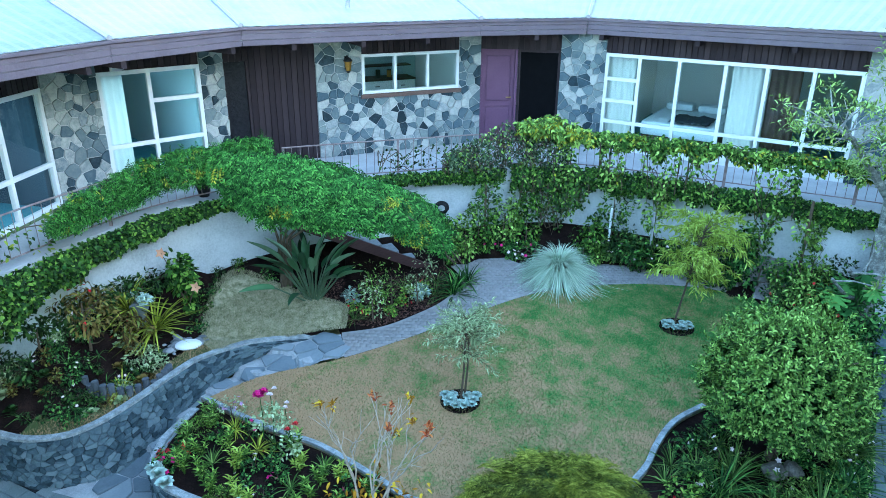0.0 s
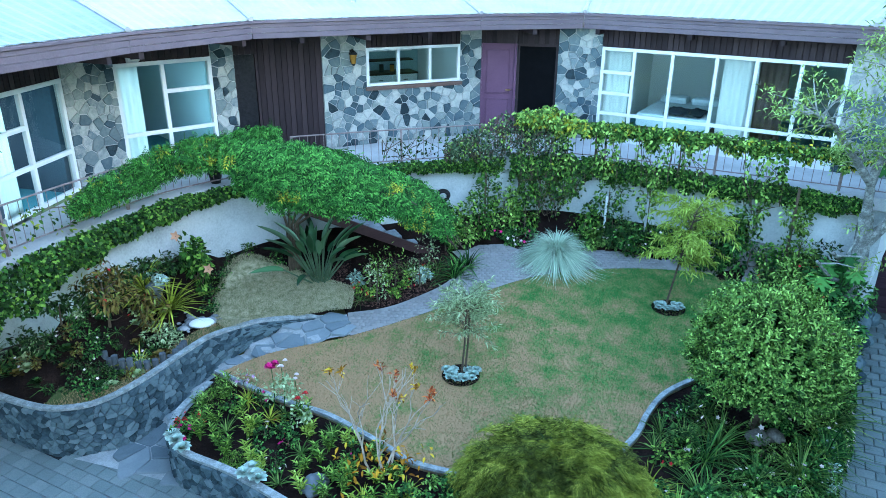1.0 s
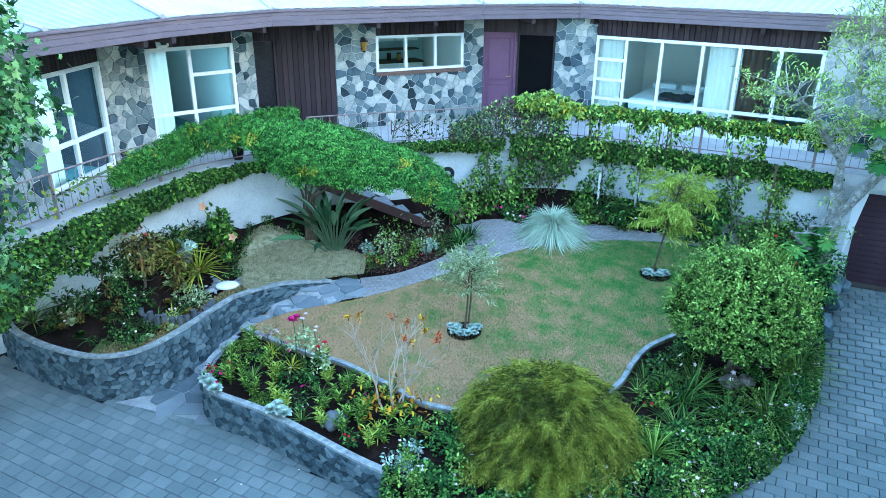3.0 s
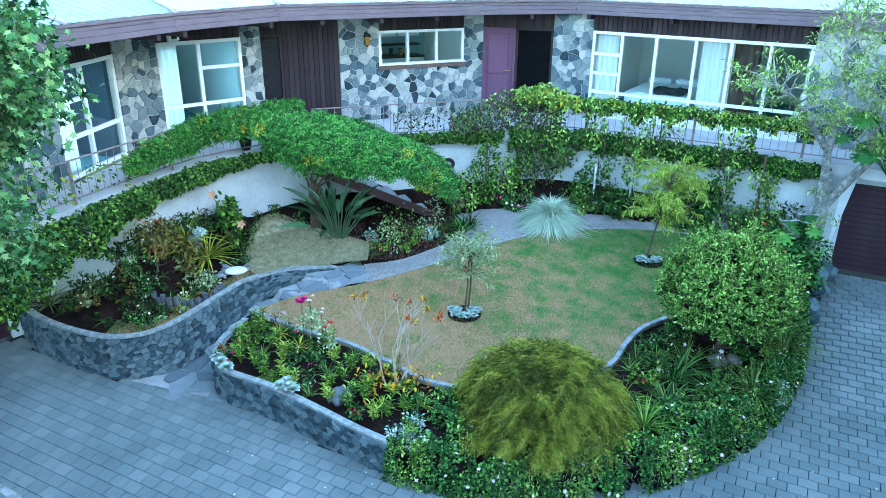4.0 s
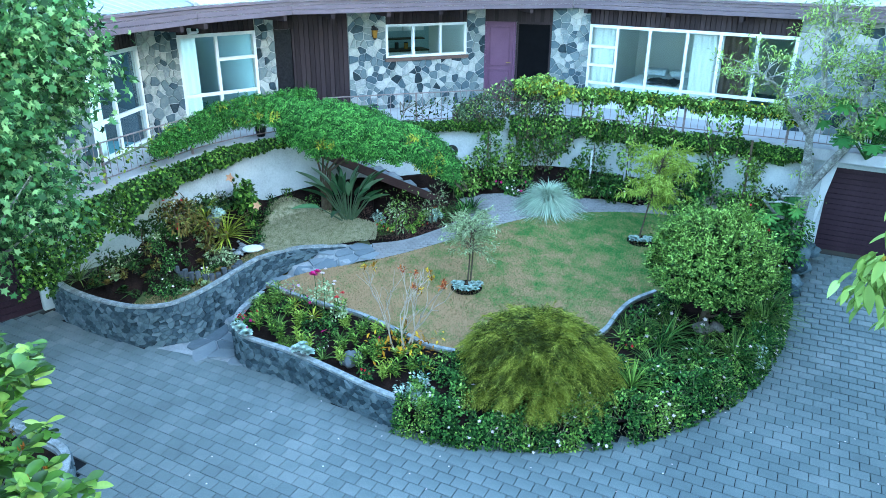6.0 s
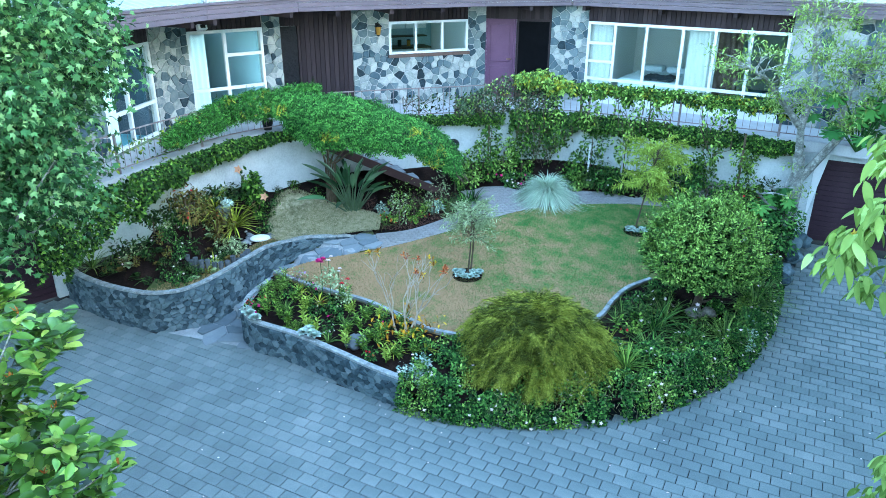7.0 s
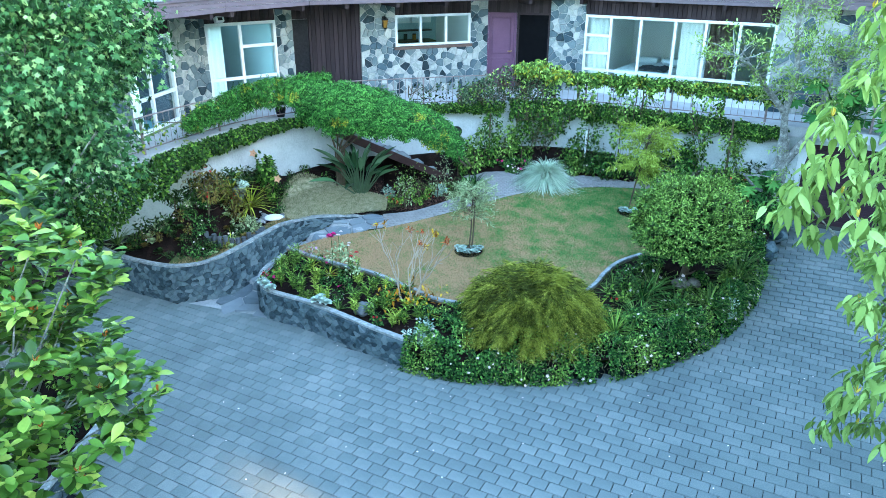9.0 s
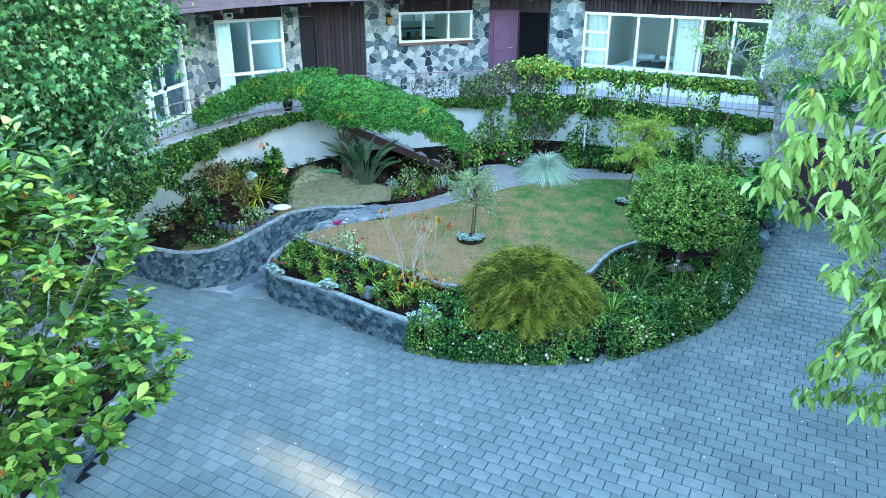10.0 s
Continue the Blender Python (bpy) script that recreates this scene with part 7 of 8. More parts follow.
def monstera(x, y, z, n, spread, size, seed, group="split-leaf plants", aim=(0, -1)):
    g = np.random.default_rng(seed)
    t = thing("split_leaf_plant", "split-leaf climber with huge glossy leaves", "plant", (x, y, z), 0, group)
    for i in range(n):
        e = np.array([g.normal() * spread[0], g.normal() * spread[1], g.uniform(0.15, 1) * spread[2]])
        bm = bmesh.new()
        tube(bm, [(0, 0, -0.1), e * 0.5 + np.array([0, 0, 0.12]), e], [0.014, 0.012, 0.008], 5)
        st = part("stalk", bm, L_COVER, t)
        d = np.array([aim[0] + g.normal() * 0.45, aim[1] + g.normal() * 0.45, -0.55])
        s = size * g.uniform(0.75, 1.2)
        part("blade", scatter("blade", MONSTERA, e[None], d[None], np.array([[aim[0] * 0.5, aim[1] * 0.5, 0.9]]), np.array([s]), np.array([s])), L_MONST, st)


monstera(6.55, 10.85, 1.2, 10, (0.3, 0.25, 0.75), 0.38, 700, aim=(-0.4, -0.9))
monstera(7.9, 10.9, 2.75, 24, (0.5, 0.35, 1.1), 0.42, 701, aim=(-0.5, -0.9))


L_TUFT = leafy("tufted_tree_leaf", (0.08, 0.19, 0.04), (0.23, 0.42, 0.1), (0.46, 0.64, 0.22), 0.5, 0.2, 0.7)


def twisted_tree():
    t = thing("twisted_tree", "pale-barked twisted tree with lime leaf tufts", "tree", (6.95, 11.25, 1.1))
    o = Vector((6.95, 11.25, 1.1))
    g = random.Random(70)
    bm = bmesh.new()
    tips = []

    def limb(pts, r0, r1, twigs):
        pts = [Vector(p) - o for p in pts]
        n = len(pts)
        tube(bm, pts, [r0 + (r1 - r0) * i / (n - 1) for i in range(n)], 8)
        for _ in range(twigs):
            u = g.uniform(0.35, 1.0) * (n - 1)
            i = min(n - 2, int(u))
            b = pts[i].lerp(pts[i + 1], u - i)
            d = Vector((g.uniform(-1, 1), g.uniform(-1, 0.6), g.uniform(-0.1, 1))).normalized()
            ln = g.uniform(0.3, 0.7)
            m = b + d * ln * 0.5 + Vector((g.uniform(-0.06, 0.06), 0, 0.05))
            tube(bm, [b, m, b + d * ln], [r1 * 0.7, r1 * 0.5, r1 * 0.25], 5)
            tips.append(b + d * ln)
    limb([(6.95, 11.25, 0.9), (6.98, 11.2, 1.7), (6.9, 11.15, 2.5)], 0.16, 0.12, 0)
    limb([(6.9, 11.15, 2.4), (6.75, 11.0, 3.1), (6.2, 10.75, 3.65), (5.6, 10.3, 4.2), (5.0, 9.95, 4.5)], 0.09, 0.022, 44)
    limb([(6.75, 11.0, 3.1), (6.8, 10.9, 4.0), (6.6, 10.85, 4.9), (6.75, 10.7, 5.7)], 0.08, 0.022, 44)
    limb([(6.98, 11.2, 1.9), (7.4, 11.0, 2.7), (7.7, 10.8, 3.3), (8.3, 10.5, 4.0), (8.9, 10.2, 4.4)], 0.1, 0.024, 56)
    limb([(7.5, 10.95, 2.9), (7.45, 10.8, 3.9), (7.7, 10.7, 4.8)], 0.07, 0.022, 46)
    limb([(6.95, 11.2, 1.3), (6.5, 10.9, 1.75), (6.25, 10.75, 1.95)], 0.05, 0.03, 2)
    limb([(6.95, 11.15, 1.2), (6.35, 10.8, 1.45), (5.95, 10.6, 1.85)], 0.045, 0.025, 1)
    part("trunk", bm, M_BARK, t)
    gn = np.random.default_rng(71)
    P, D = [], []
    for q in tips:
        for _ in range(34):
            d = unit(1, gn)[0] + np.array([0, 0, 0.25])
            P.append(np.array(q) + gn.normal(size=3) * np.array([0.1, 0.1, 0.06]))
            D.append(d)
    n = len(P)
    s = gn.uniform(0.065, 0.12, n)
    part("crown", scatter("crown", OVATE, np.array(P), np.array(D), np.tile([0, 0, 1.0], (n, 1)) + unit(n, gn) * 0.3, s, s * 0.3), L_TUFT, t)


twisted_tree()


# ---- trees close to the camera's way ----
def cluster_tree(name, label, base, tips, leaf_n, leaf, size, aspect, mat_, template, bark, droop, seed, trunk_r=0.09, buds=None, twist=0.2, whorl=0.35, limb_every=1, tilt=0.0):
    """A trunk with a limb to each leaf cluster; leaves whorled round the twig ends."""
    g = np.random.default_rng(seed)
    t = thing(name, label, "tree", base)
    o = np.array(base)
    tips = np.asarray(tips, float) - o
    h = tips[:, 2].mean()
    bm = bmesh.new()
    fork = np.array([tips[:, 0].mean() * 0.35, tips[:, 1].mean() * 0.35, max(0.5, h * 0.55)])
    tube(bm, [(0, 0, -0.15), tuple(fork * 0.5 + np.array([0.05, 0, 0])), tuple(fork)], [trunk_r * 1.2, trunk_r, trunk_r * 0.8], 9)
    P, D, U, B = [], [], [], []
    for it, tip in enumerate(tips):
        mid = fork + (tip - fork) * 0.55 + np.array([0, 0, -0.12]) + g.normal(size=3) * 0.08
        if it % limb_every == 0:
            tube(bm, [tuple(fork), tuple(mid), tuple(tip)], [trunk_r * 0.22, trunk_r * 0.13, 0.006], 5)
        ax = (tip - mid) / np.linalg.norm(tip - mid)
        for k in range(leaf_n):
            a = k * 2.4 + g.uniform(0, 0.5)
            b = np.array([math.cos(a), math.sin(a), 0.0])
            u = g.random()
            P.append(tip - ax * u * whorl + g.normal(size=3) * twist * 0.3)
            D.append(b + ax * (1.0 - u) * 0.9 + np.array([0, 0, -droop]) + g.normal(size=3) * (0.2 + twist * 0.5))
            U.append(np.array([0, 0, 1.0]) + ax * 0.5 + g.normal(size=3) * (0.15 + twist * 0.7 + tilt))
        B.append(tip)
    part("trunk", bm, bark, t)
    n = len(P)
    s = size * g.uniform(0.65, 1.2, n)
    part("crown", scatter("crown", template, np.array(P), np.array(D), np.array(U), s, s * aspect), mat_, t)
    if buds is not None:
        for q in B[::3]:
            part("bud", scatter("bud", OVATE, np.tile(q, (3, 1)), unit(3, g) * 0.5 + np.array([0, 0, 1.0]), unit(3, g), np.full(3, size * 0.45), np.full(3, size * 0.14)), buds, t, "rust-brown new leaf")
    return t


def cloud(g, n, centre, radii, keep=None):
    out = []
    while len(out) < n:
        d = unit(1, g)[0] * g.uniform(0.45, 1.0)
        q = np.array(centre) + d * np.array(radii)
        if keep is None or keep(q):
            out.append(q)
    return out


gt = np.random.default_rng(80)
maple = cloud(gt, 330, (-5.9, 4.2, 5.0), (2.15, 1.5, 2.1), lambda q: q[2] > 2.7 and q[0] < np.interp(q[2], [2.7, 3.2, 3.7, 4.1, 4.5, 4.9, 5.3, 7.0], [-4.7, -4.45, -4.1, -4.3, -4.55, -4.25, -3.75, -3.5]))
cluster_tree("maple_tree", "leafy green tree with star-lobed leaves beside the drive", (-6.6, 3.6, 0.0), maple, 96, None, 0.1, 0.85, L_MAPLE, LOBED, M_BARK, 1.0, 81, 0.12, None, 0.6, 0.4, 6, 0.9)
magn = cloud(gt, 360, (-4.5, 0.7, 2.9), (2.0, 1.25, 1.95), lambda q: q[0] < 0.27 + (np.interp(q[2], [1.2, 1.7, 2.2, 2.7, 3.1, 3.7, 4.1, 4.5], [-3.4, -3.2, -2.95, -3.2, -3.2, -3.1, -3.4, -3.9]) - 0.27) * (q[1] + 5.2) / 6.4 and q[1] > -0.3)
magn += [np.array(p) for p in ((-2.95, 1.2, 2.2), (-3.0, 1.15, 2.45), (-3.2, 1.1, 1.75), (-3.1, 1.15, 2.0), (-3.1, 1.1, 3.75), (-3.25, 1.1, 3.5), (-3.5, 1.0, 3.95), (-3.7, 1.2, 4.4))]
cluster_tree("magnolia_tree", "magnolia with large glossy leaves and rusty buds by the drive", (-4.9, 0.6, 0.0), magn, 20, None, 0.18, 0.46, L_MAGN, BROADLEAF, M_BARK, 0.0, 82, 0.08, leafy("rust_bud", (0.3, 0.08, 0.02), (0.45, 0.14, 0.03), (0.5, 0.2, 0.05)), 0.12, 0.12, 3)
pale = cloud(gt, 190, (4.9, 2.2, 3.6), (2.1, 1.3, 2.9), lambda q: q[0] - 0.45 * (q[1] - 2.0) > np.interp(q[2], [1.0, 2.2, 3.0, 3.6, 4.2, 5.0, 5.7, 6.5], [4.25, 4.1, 4.1, 3.65, 3.2, 3.35, 3.6, 3.8]) and q[1] > 0.9)
pale += [np.array(p) for p in ((3.12, 2.0, 4.05), (3.2, 1.95, 4.3), (3.3, 2.1, 4.15), (3.45, 2.0, 3.85), (3.35, 1.9, 4.6), (3.5, 2.1, 4.9), (4.05, 2.0, 1.5), (4.1, 1.95, 2.0), (4.15, 2.0, 1.8), (3.6, 2.0, 5.4))]
cluster_tree("pale_leaf_tree", "tree with long drooping pale green leaves by the drive", (6.2, 2.0, 0.0), pale, 22, None, 0.2, 0.33, L_PALE, LONGLEAF, M_BARK, 1.5, 83, 0.08, leafy("yellow_leaf", (0.5, 0.3, 0.03), (0.6, 0.42, 0.05), (0.65, 0.5, 0.1)), 0.2, 0.2, 3)

# kerbed beds under those trees
def side_bed(nm, pts, seed):
    line = smooth_line(pts, 0.12)
    setting("soil_" + nm, sheet("soil", line, lambda x, y: 0.2, 0.3), M_SOIL, "dark soil of the bed under a tree", "soil")
    rubble_wall("wall_low_" + nm, line, lambda x, y: -0.05, lambda x, y: 0.3, "low blue-stone edging wall round a tree bed", 30, seed)


side_bed("west", [(-5.2, -1.0), (-4.95, 0.6), (-4.9, 2.2), (-4.9, 3.4), (-5.15, 4.15), (-5.7, 4.5), (-6.4, 4.75), (-7.5, 4.9), (-9, 4.9), (-9.2, 2.0), (-9, -1.0)][::-1][::-1], 5)
gs = random.Random(33)
for k, (x, y) in enumerate(pick(gs, [(-5.4, 0), (-5.15, 3.4), (-5.8, 4.3), (-7.5, 4.5), (-7.5, 0)], 22, 0.35)):
    bush("bedding_plant", "low dark leafy plant in the tree bed", "plant", x, y, 160, (0.24, 0.22, 0.18), 0.07, (L_COVER, L_RUST, L_BED)[k % 3], OVATE, 0.55, 0.9, 0.008, 8, 0.42, 0.2, seed=720 + k, z=0.19, group="tree bed plants")

# unseen tall hedges east and behind, added to close the place and block sun
def hedge(nm, a, b, h, gap=None):
    m, length = seg_frame(a, b)
    bm = bmesh.new()
    us = list(np.linspace(0, length, max(2, int(length / 1.5))))
    zs = list(np.linspace(-0.1, h, 8))
    if gap:
        us = sorted(us + [gap[0], gap[1]])
        zs = sorted(zs + [gap[2], gap[3]])
    for u0, u1 in zip(us, us[1:]):
        for z0, z1 in zip(zs, zs[1:]):
            if gap and gap[0] - 1e-6 <= u0 and u1 <= gap[1] + 1e-6 and gap[2] - 1e-6 <= z0 and z1 <= gap[3] + 1e-6:
                continue
            box(bm, (u0, 0.0, z0), (u1, 0.4, z1))
    o = part("hedge", bm, L_DARK)
    o.matrix_basis = m
    return tagged(o, "unseen tall dark green hedge added to close the place and block sun", "hedge", "boundary hedges")


# The gap is cut to let one sun patch onto the drive.
hedge("east", (15.0, 17.0), (14.0, -20.0), 13.5, (25.25, 26.05, 4.45, 5.08))
hedge("south", (14.0, -16.0), (-14.0, -16.0), 6.0)
hedge("west", (-14.0, -16.0), (-14.0, 8.0), 6.0)

# ---- furnishings and fittings of the house ----
mk, _l = seg_frame(W["H"], W["I"])
lan = new("wall_lantern")
lan.matrix_basis = mk @ pose(0.62, 0, 4.62)
tagged(lan, "black iron wall lantern with amber glass on stone", "lantern")
M_AMBER = material("amber_glass", ((0.25, 0.12, 0.02), (0.4, 0.22, 0.05)), 6, 0.25)
part("backplate", boxed((-0.04, -0.05, -0.12), (0.04, -0.03, 0.14), None, 0.01), M_BLACK, lan)
bm = bmesh.new()
tube(bm, [(0, -0.03, 0.1), (0, -0.1, 0.16), (0, -0.15, 0.12)], 0.01, 6)
part("arm", bm, M_BLACK, lan)
bm = bmesh.new()
tube(bm, [(0, -0.15, -0.13), (0, -0.15, 0.05)], [0.045, 0.075], 6)
part("glass", bm, M_AMBER, lan)
bm = bmesh.new()
tube(bm, [(0, -0.15, 0.055), (0, -0.15, 0.085), (0, -0.15, 0.14)], [0.095, 0.08, 0.012], 6)
part("cap", bm, M_BLACK, lan)
bm = bmesh.new()
tube(bm, [(0, -0.15, -0.17), (0, -0.15, -0.132)], [0.02, 0.05], 6)
part("finial", bm, M_BLACK, lan)

flood = new("flood_light")
flood.matrix_basis = m2 @ pose(0.3, -0.1, 4.84)
tagged(flood, "white square flood light above a bedroom window", "light")
part("housing", boxed((-0.1, -0.14, -0.06), (0.1, 0.0, 0.06), pose(0, 0, 0, -20), 0.012), M_WHITE, flood)
part("lens", boxed((-0.055, -0.152, -0.035), (0.055, -0.142, 0.035), pose(0, 0, 0, -20), 0.004), M_BLACK, flood, "dark lens")
part("bracket", boxed((-0.02, -0.02, -0.02), (0.02, 0.1, 0.22), None, 0.004), M_BLACK, flood)

# bedroom behind the long window
M_LINEN = material("pale_blue_linen", ((0.42, 0.5, 0.56), (0.58, 0.64, 0.68)), 9, 0.9, bump=0.3)
M_THROW = material("slate_throw", ((0.04, 0.055, 0.08), (0.09, 0.11, 0.14)), 12, 0.95, bump=0.5)
M_WOOD = material("dark_wood", ((0.03, 0.018, 0.012), (0.07, 0.045, 0.03)), 4, 0.5, stretch=(0.2, 1, 1))
bed = new("bed")
bed.matrix_basis = m4 @ pose(0.75, 0.55, FLOOR)
tagged(bed, "made bed with pale patterned linen and a dark throw", "bed")
part("base", boxed((0, 0, 0.05), (1.5, 2.0, 0.3), None, 0.02), M_WOOD, bed)
bm = boxed((-0.03, -0.03, 0.3), (1.53, 2.0, 0.6), None, 0.07)
part("mattress", bm, M_LINEN, bed, smooth=False)
bm = bmesh.new()
for i in range(15):
    for j in range(9):
        bm.verts.new((0.55 + i * 0.06, -0.06 + j * 0.12, 0.63 + 0.05 * noise.noise(Vector((i * 0.5, j * 0.6, 2))) + 0.02))
bm.verts.ensure_lookup_table()
for i in range(14):
    for j in range(8):
        bm.faces.new((bm.verts[i * 9 + j], bm.verts[(i + 1) * 9 + j], bm.verts[(i + 1) * 9 + j + 1], bm.verts[i * 9 + j + 1]))
bmesh.ops.solidify(bm, geom=bm.faces[:], thickness=0.03)
part("throw", bm, M_THROW, bed, "rumpled dark slate throw", smooth=True)
for x in (0.08, 0.8):
    part("pillow", boxed((x, 1.5, 0.6), (x + 0.62, 1.92, 0.76), None, 0.07), M_LINEN, bed)
chair = new("chair")
chair.matrix_basis = m4 @ pose(3.0, 2.3, FLOOR, 0, 0, 30)
tagged(chair, "dark slender metal-legged chair in the bedroom", "chair")
part("seat", boxed((-0.22, -0.22, 0.44), (0.22, 0.22, 0.48), None, 0.015), M_BLACK, chair)
part("backrest", boxed((-0.22, 0.19, 0.62), (0.22, 0.23, 0.9), None, 0.02), M_BLACK, chair)
leg = bm_mesh("leg", tube(bmesh.new(), [(0, 0, 0), (0, 0, 0.44)], 0.013, 6))
for x in (-0.2, 0.2):
    for y in (-0.2, 0.2):
        o = part("leg", leg, M_BLACK, chair)
        o.location = (x, y, 0)
shelf = new("wall_shelf")
shelf.matrix_basis = m4 @ pose(1.9, 4.0, FLOOR + 1.0)
tagged(shelf, "white narrow wall shelf unit in the bedroom", "shelf")
for z in (0, 0.45, 0.9):
    part("board", boxed((0, 0, z), (0.5, 0.25, z + 0.03), None, 0.004), M_WHITE, shelf)
for x in (0, 0.47):
    part("side", boxed((x, 0.02, 0.03), (x + 0.03, 0.25, 0.9), None, 0.004), M_WHITE, shelf)
vase = new("bottle")
vase.matrix_basis = m4 @ pose(2.15, 4.1, FLOOR + 1.482)
tagged(vase, "dark tall bottle on a white shelf", "bottle")
part("body", tube(bmesh.new(), [(0, 0, 0), (0, 0, 0.16), (0, 0, 0.21), (0, 0, 0.3)], [0.045, 0.045, 0.016, 0.014], 10), M_BLACK, vase)

# kitchen behind the three-pane window
kit = new("kitchen_cabinet")
kit.matrix_basis = m3 @ pose(-0.2, 3.2, FLOOR)
tagged(kit, "pale kitchen wall cabinets and bench", "cabinet")
part("body", boxed((0, 0.3, 0.0), (2.8, 0.9, 0.88), None, 0.006), M_ROOM, kit)
part("worktop", boxed((-0.02, 0.27, 0.885), (2.82, 0.9, 0.93), None, 0.006), M_WOOD, kit)
for i in range(4):
    d = part("door", boxed((0.02 + i * 0.7, 0.275, 0.08), (0.68 + i * 0.7, 0.298, 0.86), None, 0.006), M_WHITE, kit)
    part("handle", boxed((0.3 + i * 0.7, 0.26, 0.74), (0.42 + i * 0.7, 0.274, 0.76), None, 0.003), M_BLACK, d)
for i in range(4):
    part("wall_door", boxed((0.02 + i * 0.7, 0.6, 1.45), (0.68 + i * 0.7, 0.9, 2.1), None, 0.006), M_WHITE, kit)
part("shelf_board", boxed((0.0, 0.55, 1.2), (2.8, 0.9, 1.23), None, 0.004), M_WOOD, kit)
for k, (x, c) in enumerate(((0.3, M_WHITE), (0.55, M_BLACK), (1.2, M_CONC), (1.9, M_BLACK), (2.2, M_AMBER))):
    j = new("canister")
    j.matrix_basis = m3 @ pose(-0.2 + x, 3.2 + 0.6, FLOOR + 0.93)
    tagged(j, "kitchen canister standing on the bench", "canister", "canisters on the bench")
    part("body", tube(bmesh.new(), [(0, 0, 0), (0, 0, 0.17)], 0.06, 12), c, j)
    part("lid", tube(bmesh.new(), [(0, 0, 0.171), (0, 0, 0.195)], [0.062, 0.055], 12), M_BLACK, j)

# pots on the balcony, hose reel on the wall
for k, (x, y, s) in enumerate(((-4.45, 11.5, 0.12),)):
    p = thing("plant_pot", "dark glazed pot on the balcony edge", "pot", (x, y, FLOOR - 0.002), 0, "balcony pots")
    bm = bmesh.new()
    tube(bm, [(0, 0, 0), (0, 0, s * 1.4), (0, 0, s * 1.6), (0, 0, s * 1.62)], [s * 0.7, s, s * 1.08, s * 0.9], 16)
    part("pot", bm, M_BLACK, p)
    part("leaves", foliage("leaves", 90, (0, 0, s * 2), (s, s, s * 0.7), 0.08, OVATE, 0.5), L_IVY, p)
reel = thing("hose_reel", "dark coiled hose on the white wall", "hose", (-0.42, 12.98, 2.12))
for k in range(4):
    bm = bmesh.new()
    tube(bm, [(0.13 * math.cos(a * 0.35) * (1 - 0.12 * k), -0.02 - 0.015 * k, 0.12 * math.sin(a * 0.35) * (1 - 0.12 * k)) for a in range(19)], 0.018, 5)
    part("coil", bm, M_BLACK, reel)

# ---- grass ----
def turf_blades(nm, poly, n, height, mat_, z_of, label, seed, keep=None):
    g = np.random.default_rng(seed)
    poly = np.asarray(poly)
    lo, hi = poly.min(0), poly.max(0)
    q = g.uniform(lo, hi, (n * 2, 2))
    q = q[inside(poly, q)][:n]
    z = np.array([z_of(*p) for p in q])
    p = np.column_stack([q, z])
    d = unit(len(p), g) * 0.75 + np.array([0, 0, 1.0])
    tagged(part(nm, scatter(nm, SPIKE, p, d, unit(len(p), g), height * g.uniform(0.5, 1.2, len(p)), 0.01), mat_), label, "grass", "", "stuff")


turf_blades("lawn_grass", lawn_poly, 90000, 0.035, M_GRASSBLADE, lambda x, y: garden_z(x, y) + 0.003, "short patchy mown grass blades", 800)
turf_blades("dry_grass", (DRYPOLY - DRYPOLY.mean(0)) * 1.09 + DRYPOLY.mean(0), 42000, 0.045, M_DRYBLADE, lambda x, y: leftbed_z(x, y) + 0.0, "short straw-coloured grass blades", 801)
vg = np.concatenate([np.array(offset([tuple(p) for p in LEFT_WALL[22:-8]], 0.12)), np.array(offset([tuple(p) for p in LEFT_WALL[22:-8]], 0.48))[::-1]])
turf_blades("verge_grass", vg, 7000, 0.05, M_GRASSBLADE, lambda x, y: leftbed_z(x, y) - 0.02, "mossy grass verge behind the wall", 802)
gmul = np.random.default_rng(803)
q = gmul.uniform((-4.8, 10.2), (0.2, 12.9), (15000, 2))
q = q[~inside(DRYPOLY, q)]
q = q[inside([(-4.9, 10.4), (-4.25, 10.3), (-4.2, 11.2), (-3.5, 11.3), (-2.6, 10.75), (-2.05, 10.4), (-2.1, 10.5), (-1.35, 10.45), (-0.85, 10.8), (-0.3, 11.35), (0, 12), (-0.4, 12.6), (-1.6, 12.2), (-2.2, 11.5)], q)]
pm = np.column_stack([q, [ground_at(a, b) + 0.03 for a, b in q]])
M_CHIP = material("bark_chips", ((0.03, 0.014, 0.011), (0.085, 0.04, 0.03), (0.17, 0.09, 0.065)), 5, 0.9, island=0.7)
tagged(part("bark_chips", scatter("bark_chips", SIMPLE, pm, unit(len(pm), gmul) * np.array([1, 1, 0.3]), np.tile([0, 0, 1.0], (len(pm), 1)) + unit(len(pm), gmul) * 0.4, gmul.uniform(0.03, 0.07, len(pm)), gmul.uniform(0.015, 0.03, len(pm))), M_CHIP), "loose red-brown bark chips on the bed", "mulch", "", "stuff")

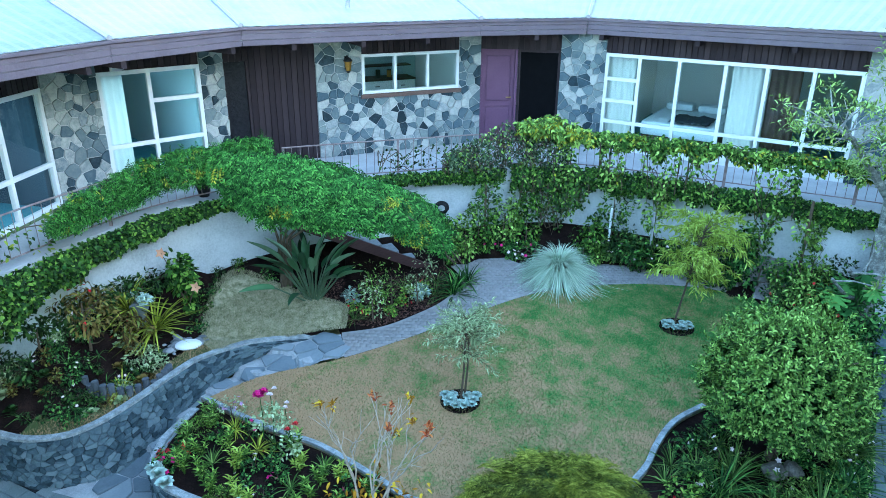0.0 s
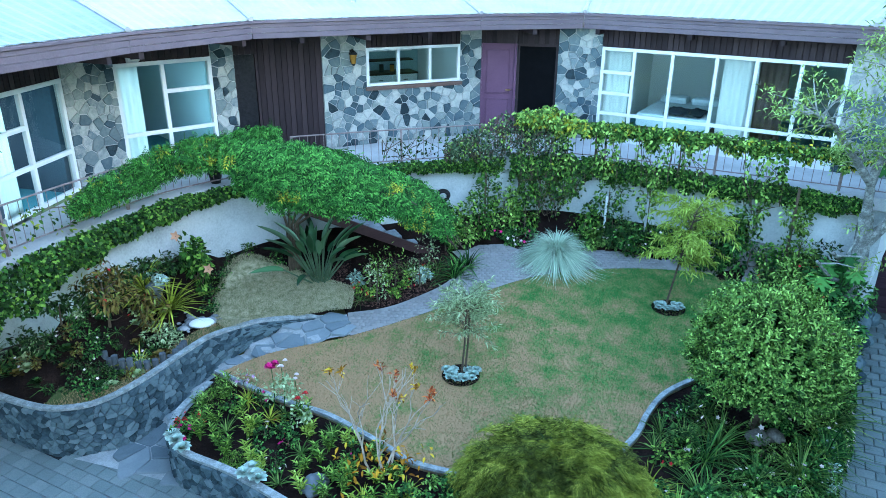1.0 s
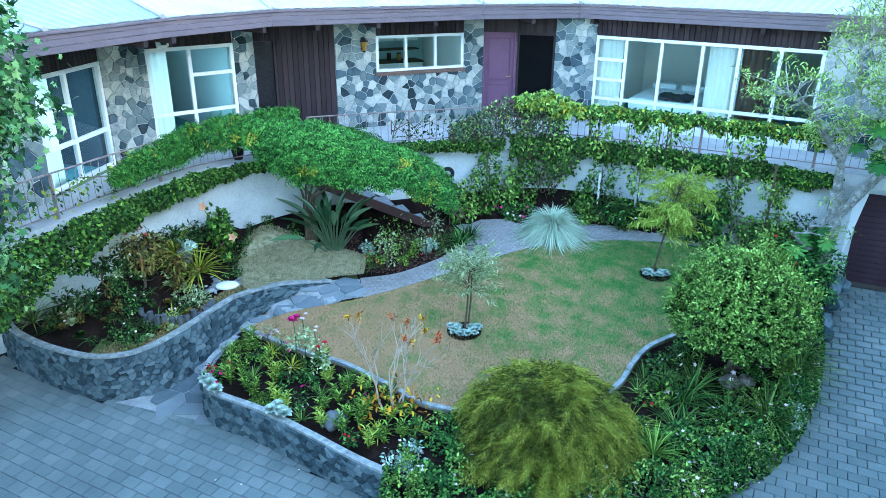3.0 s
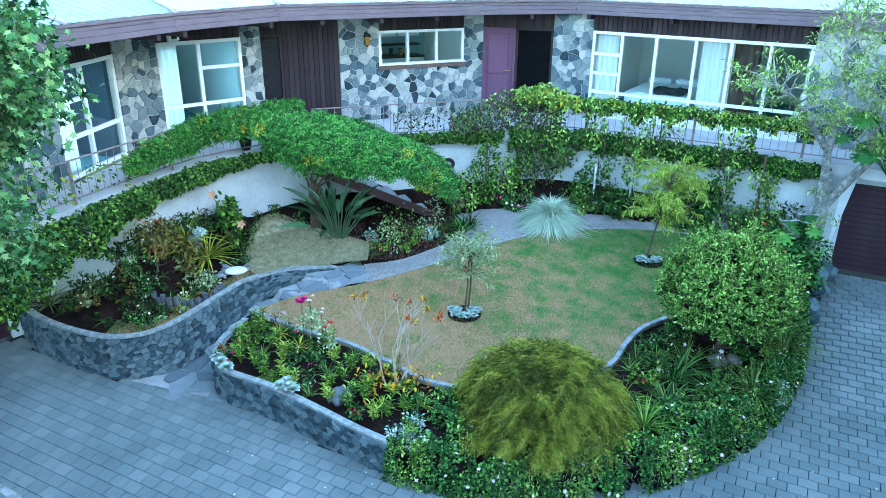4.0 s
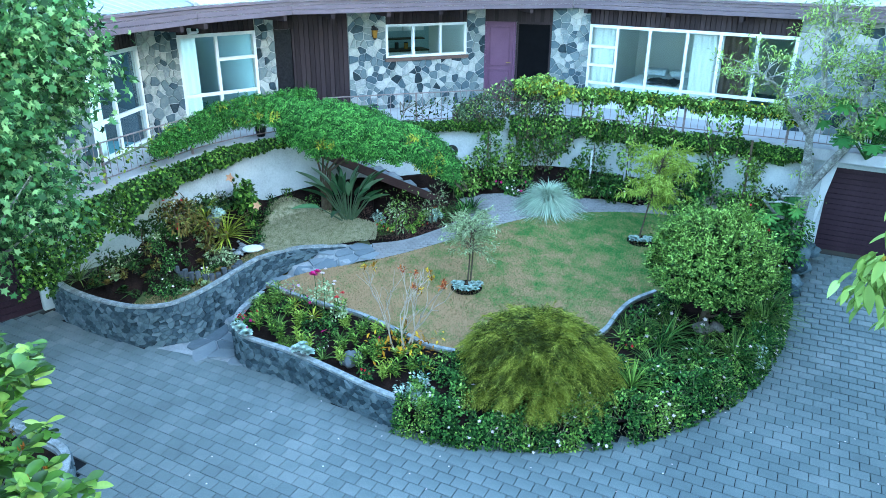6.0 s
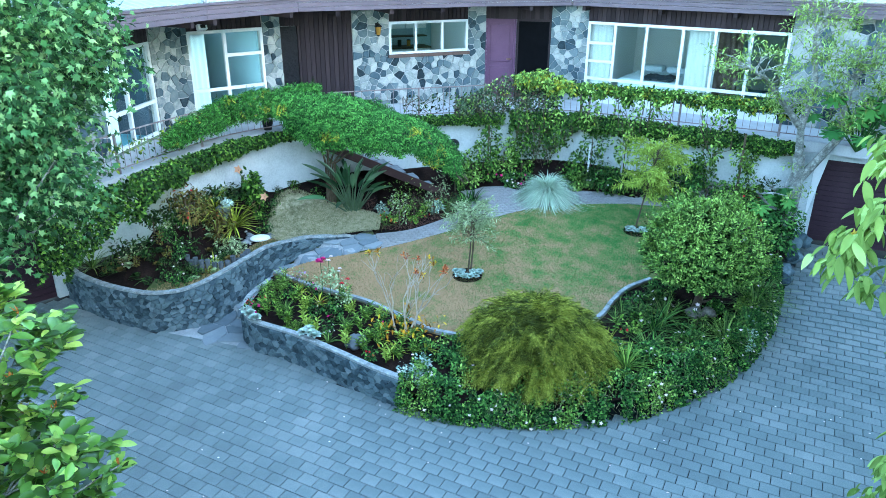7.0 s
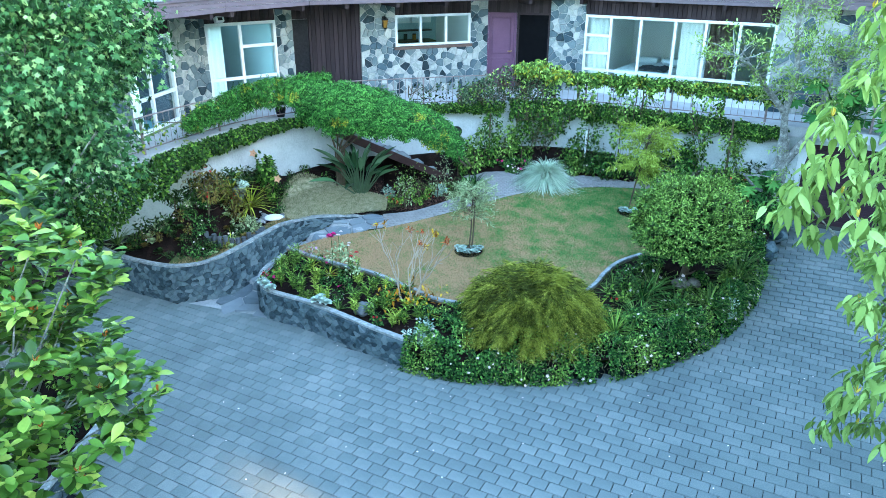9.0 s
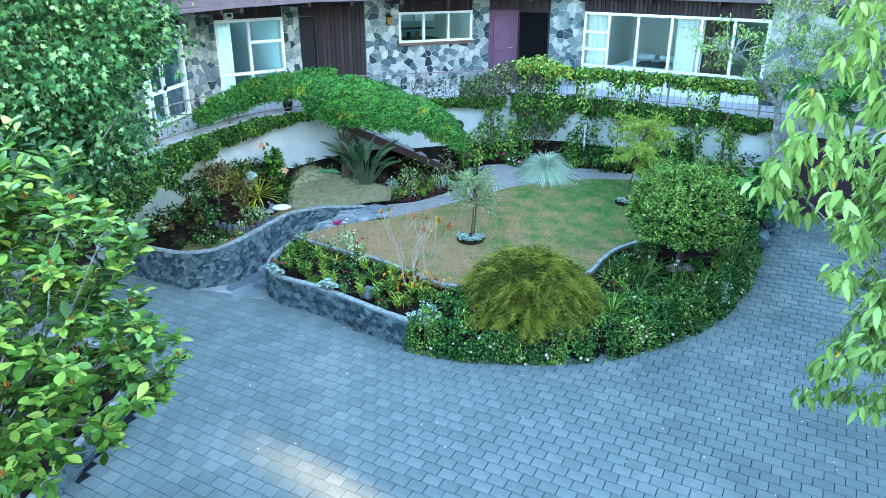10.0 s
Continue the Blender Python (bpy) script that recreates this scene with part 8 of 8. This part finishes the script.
# ---- pavers ----
PA = radians(-24.7)
PU, PV = np.array([math.cos(PA), math.sin(PA)]), np.array([-math.sin(PA), math.cos(PA)])
PW, PD, PG = 0.245, 0.19, 0.009
_w, _d, _b = (PW - PG) / 2, (PD - PG) / 2, 0.005
BLOCK = ([(sx * _w, sy * _d, -0.05) for sx, sy in ((-1, -1), (1, -1), (1, 1), (-1, 1))] + [(sx * _w, sy * _d, -_b) for sx, sy in ((-1, -1), (1, -1), (1, 1), (-1, 1))] + [(sx * (_w - _b), sy * (_d - _b), 0) for sx, sy in ((-1, -1), (1, -1), (1, 1), (-1, 1))],
         [[(k + i, k + (i + 1) % 4, k + 4 + (i + 1) % 4, k + 4 + i) for k in (0, 4) for i in range(4)] + [(8, 9, 10, 11)]])
drive_poly = np.concatenate([[(-9.6, -7), (11, -7), (11, 9.7), (8.0, 11.2), (7.4, 11.6), (7.0, 11.1), (6.5, 9.9)], FRONT_EDGE[::-1], FRONT_WALL[::-1][:-8], [(-3.85, 7.0), (-4.95, 7.4)], LEFT_WALL[LEFT_WALL[:, 0] < -4.9][::-1] + np.array([0, -0.03]), [(-7.95, 8.6), (-9.6, 7.0)]])
centres = []
for j in range(-60, 90):
    for i in range(-60, 70):
        c = PU * ((i + 0.5 * (j % 2)) * PW) + PV * (j * PD)
        if -9.6 < c[0] < 11 and -7 < c[1] < 11.8:
            centres.append(c)
centres = np.array(centres)
centres = centres[inside(drive_poly, centres)]
bedp = np.array([(-5.05, -1.0), (-4.85, 0.6), (-4.8, 2.2), (-4.8, 3.4), (-5.05, 4.2), (-5.7, 4.6), (-6.4, 4.85), (-9, 5.0), (-9.2, -1.0)])
centres = centres[~inside(bedp, centres)]
near = (np.abs(centres[:, 0] - 0.3) < 1.9) & (centres[:, 1] > 1.5) & (centres[:, 1] < 5.0)
gp = np.random.default_rng(900)
far = centres[~near]
zf = np.array([drive_z(*c) for c in far]) + gp.normal(size=len(far)) * 0.0008
upf = np.array([0, 0, 1.0]) + gp.normal(size=(len(far), 3)) * 0.0012
block_mesh = scatter("driveway_pavers", BLOCK, np.column_stack([far, zf]), np.tile([PV[0], PV[1], 0.0], (len(far), 1)), upf, 1.0)
block_mesh.shade_flat()
tagged(part("driveway_pavers", block_mesh, M_PAVER), "grey concrete pavers of the driveway", "paving", "", "stuff")
paving = tagged(new("paving"), "grey concrete pavers laid in running bond", "paving", "", "structure")
block = mesh_np("paver", np.array(BLOCK[0]), [np.array(BLOCK[1][0])])
block.shade_flat()
for c in centres[near]:
    o = part("paver", block, M_PAVER_O, paving)
    o.matrix_basis = pose(c[0], c[1], drive_z(*c) + rnd.gauss(0, 0.0008), rnd.gauss(0, 0.07), rnd.gauss(0, 0.07), math.degrees(PA))
# small bricks of the garden path
SB = ([(x * 0.4, y * 0.5, z) for x, y, z in BLOCK[0]], BLOCK[1])
pc = []
for j in range(0, 80):
    for i in range(0, 100):
        pc.append((-2.0 + (i + 0.5 * (j % 2)) * PW * 0.4 + 0.0, 9.4 + j * PD * 0.5))
pc = np.array(pc)
pc = pc[np.all([inside(path_poly, pc + np.array(o)) for o in ((-0.05, -0.05), (0.05, -0.05), (0.05, 0.05), (-0.05, 0.05))], axis=0)]
pz = np.array([garden_z(x, min(y, 12.3)) + 0.02 + 0.08 * max(0, y - 12.3) for x, y in pc]) + gp.normal(size=len(pc)) * 0.001
tagged(part("path_pavers", scatter("path_pavers", SB, np.column_stack([pc, pz]), np.tile([0.0, 1.0, 0.1], (len(pc), 1)), np.tile([0, -0.1, 1.0], (len(pc), 1)), 1.0), M_PATH), "small grey path pavers", "paving", "", "stuff")
# petals and leaves fallen on the drive
fl = gp.uniform((-4, 2), (6, 6.5), (60, 2))
fl = fl[inside(drive_poly, fl)]
tagged(part("fallen_petals", scatter("fallen_petals", SIMPLE, np.column_stack([fl, [drive_z(*c) + 0.008 for c in fl]]), np.column_stack([gp.normal(size=(len(fl), 2)), np.zeros(len(fl))]), np.tile([0, 0, 1.0], (len(fl), 1)), 0.035, 0.025), F_WHITE), "pale petals fallen on the driveway", "petals", "", "stuff")
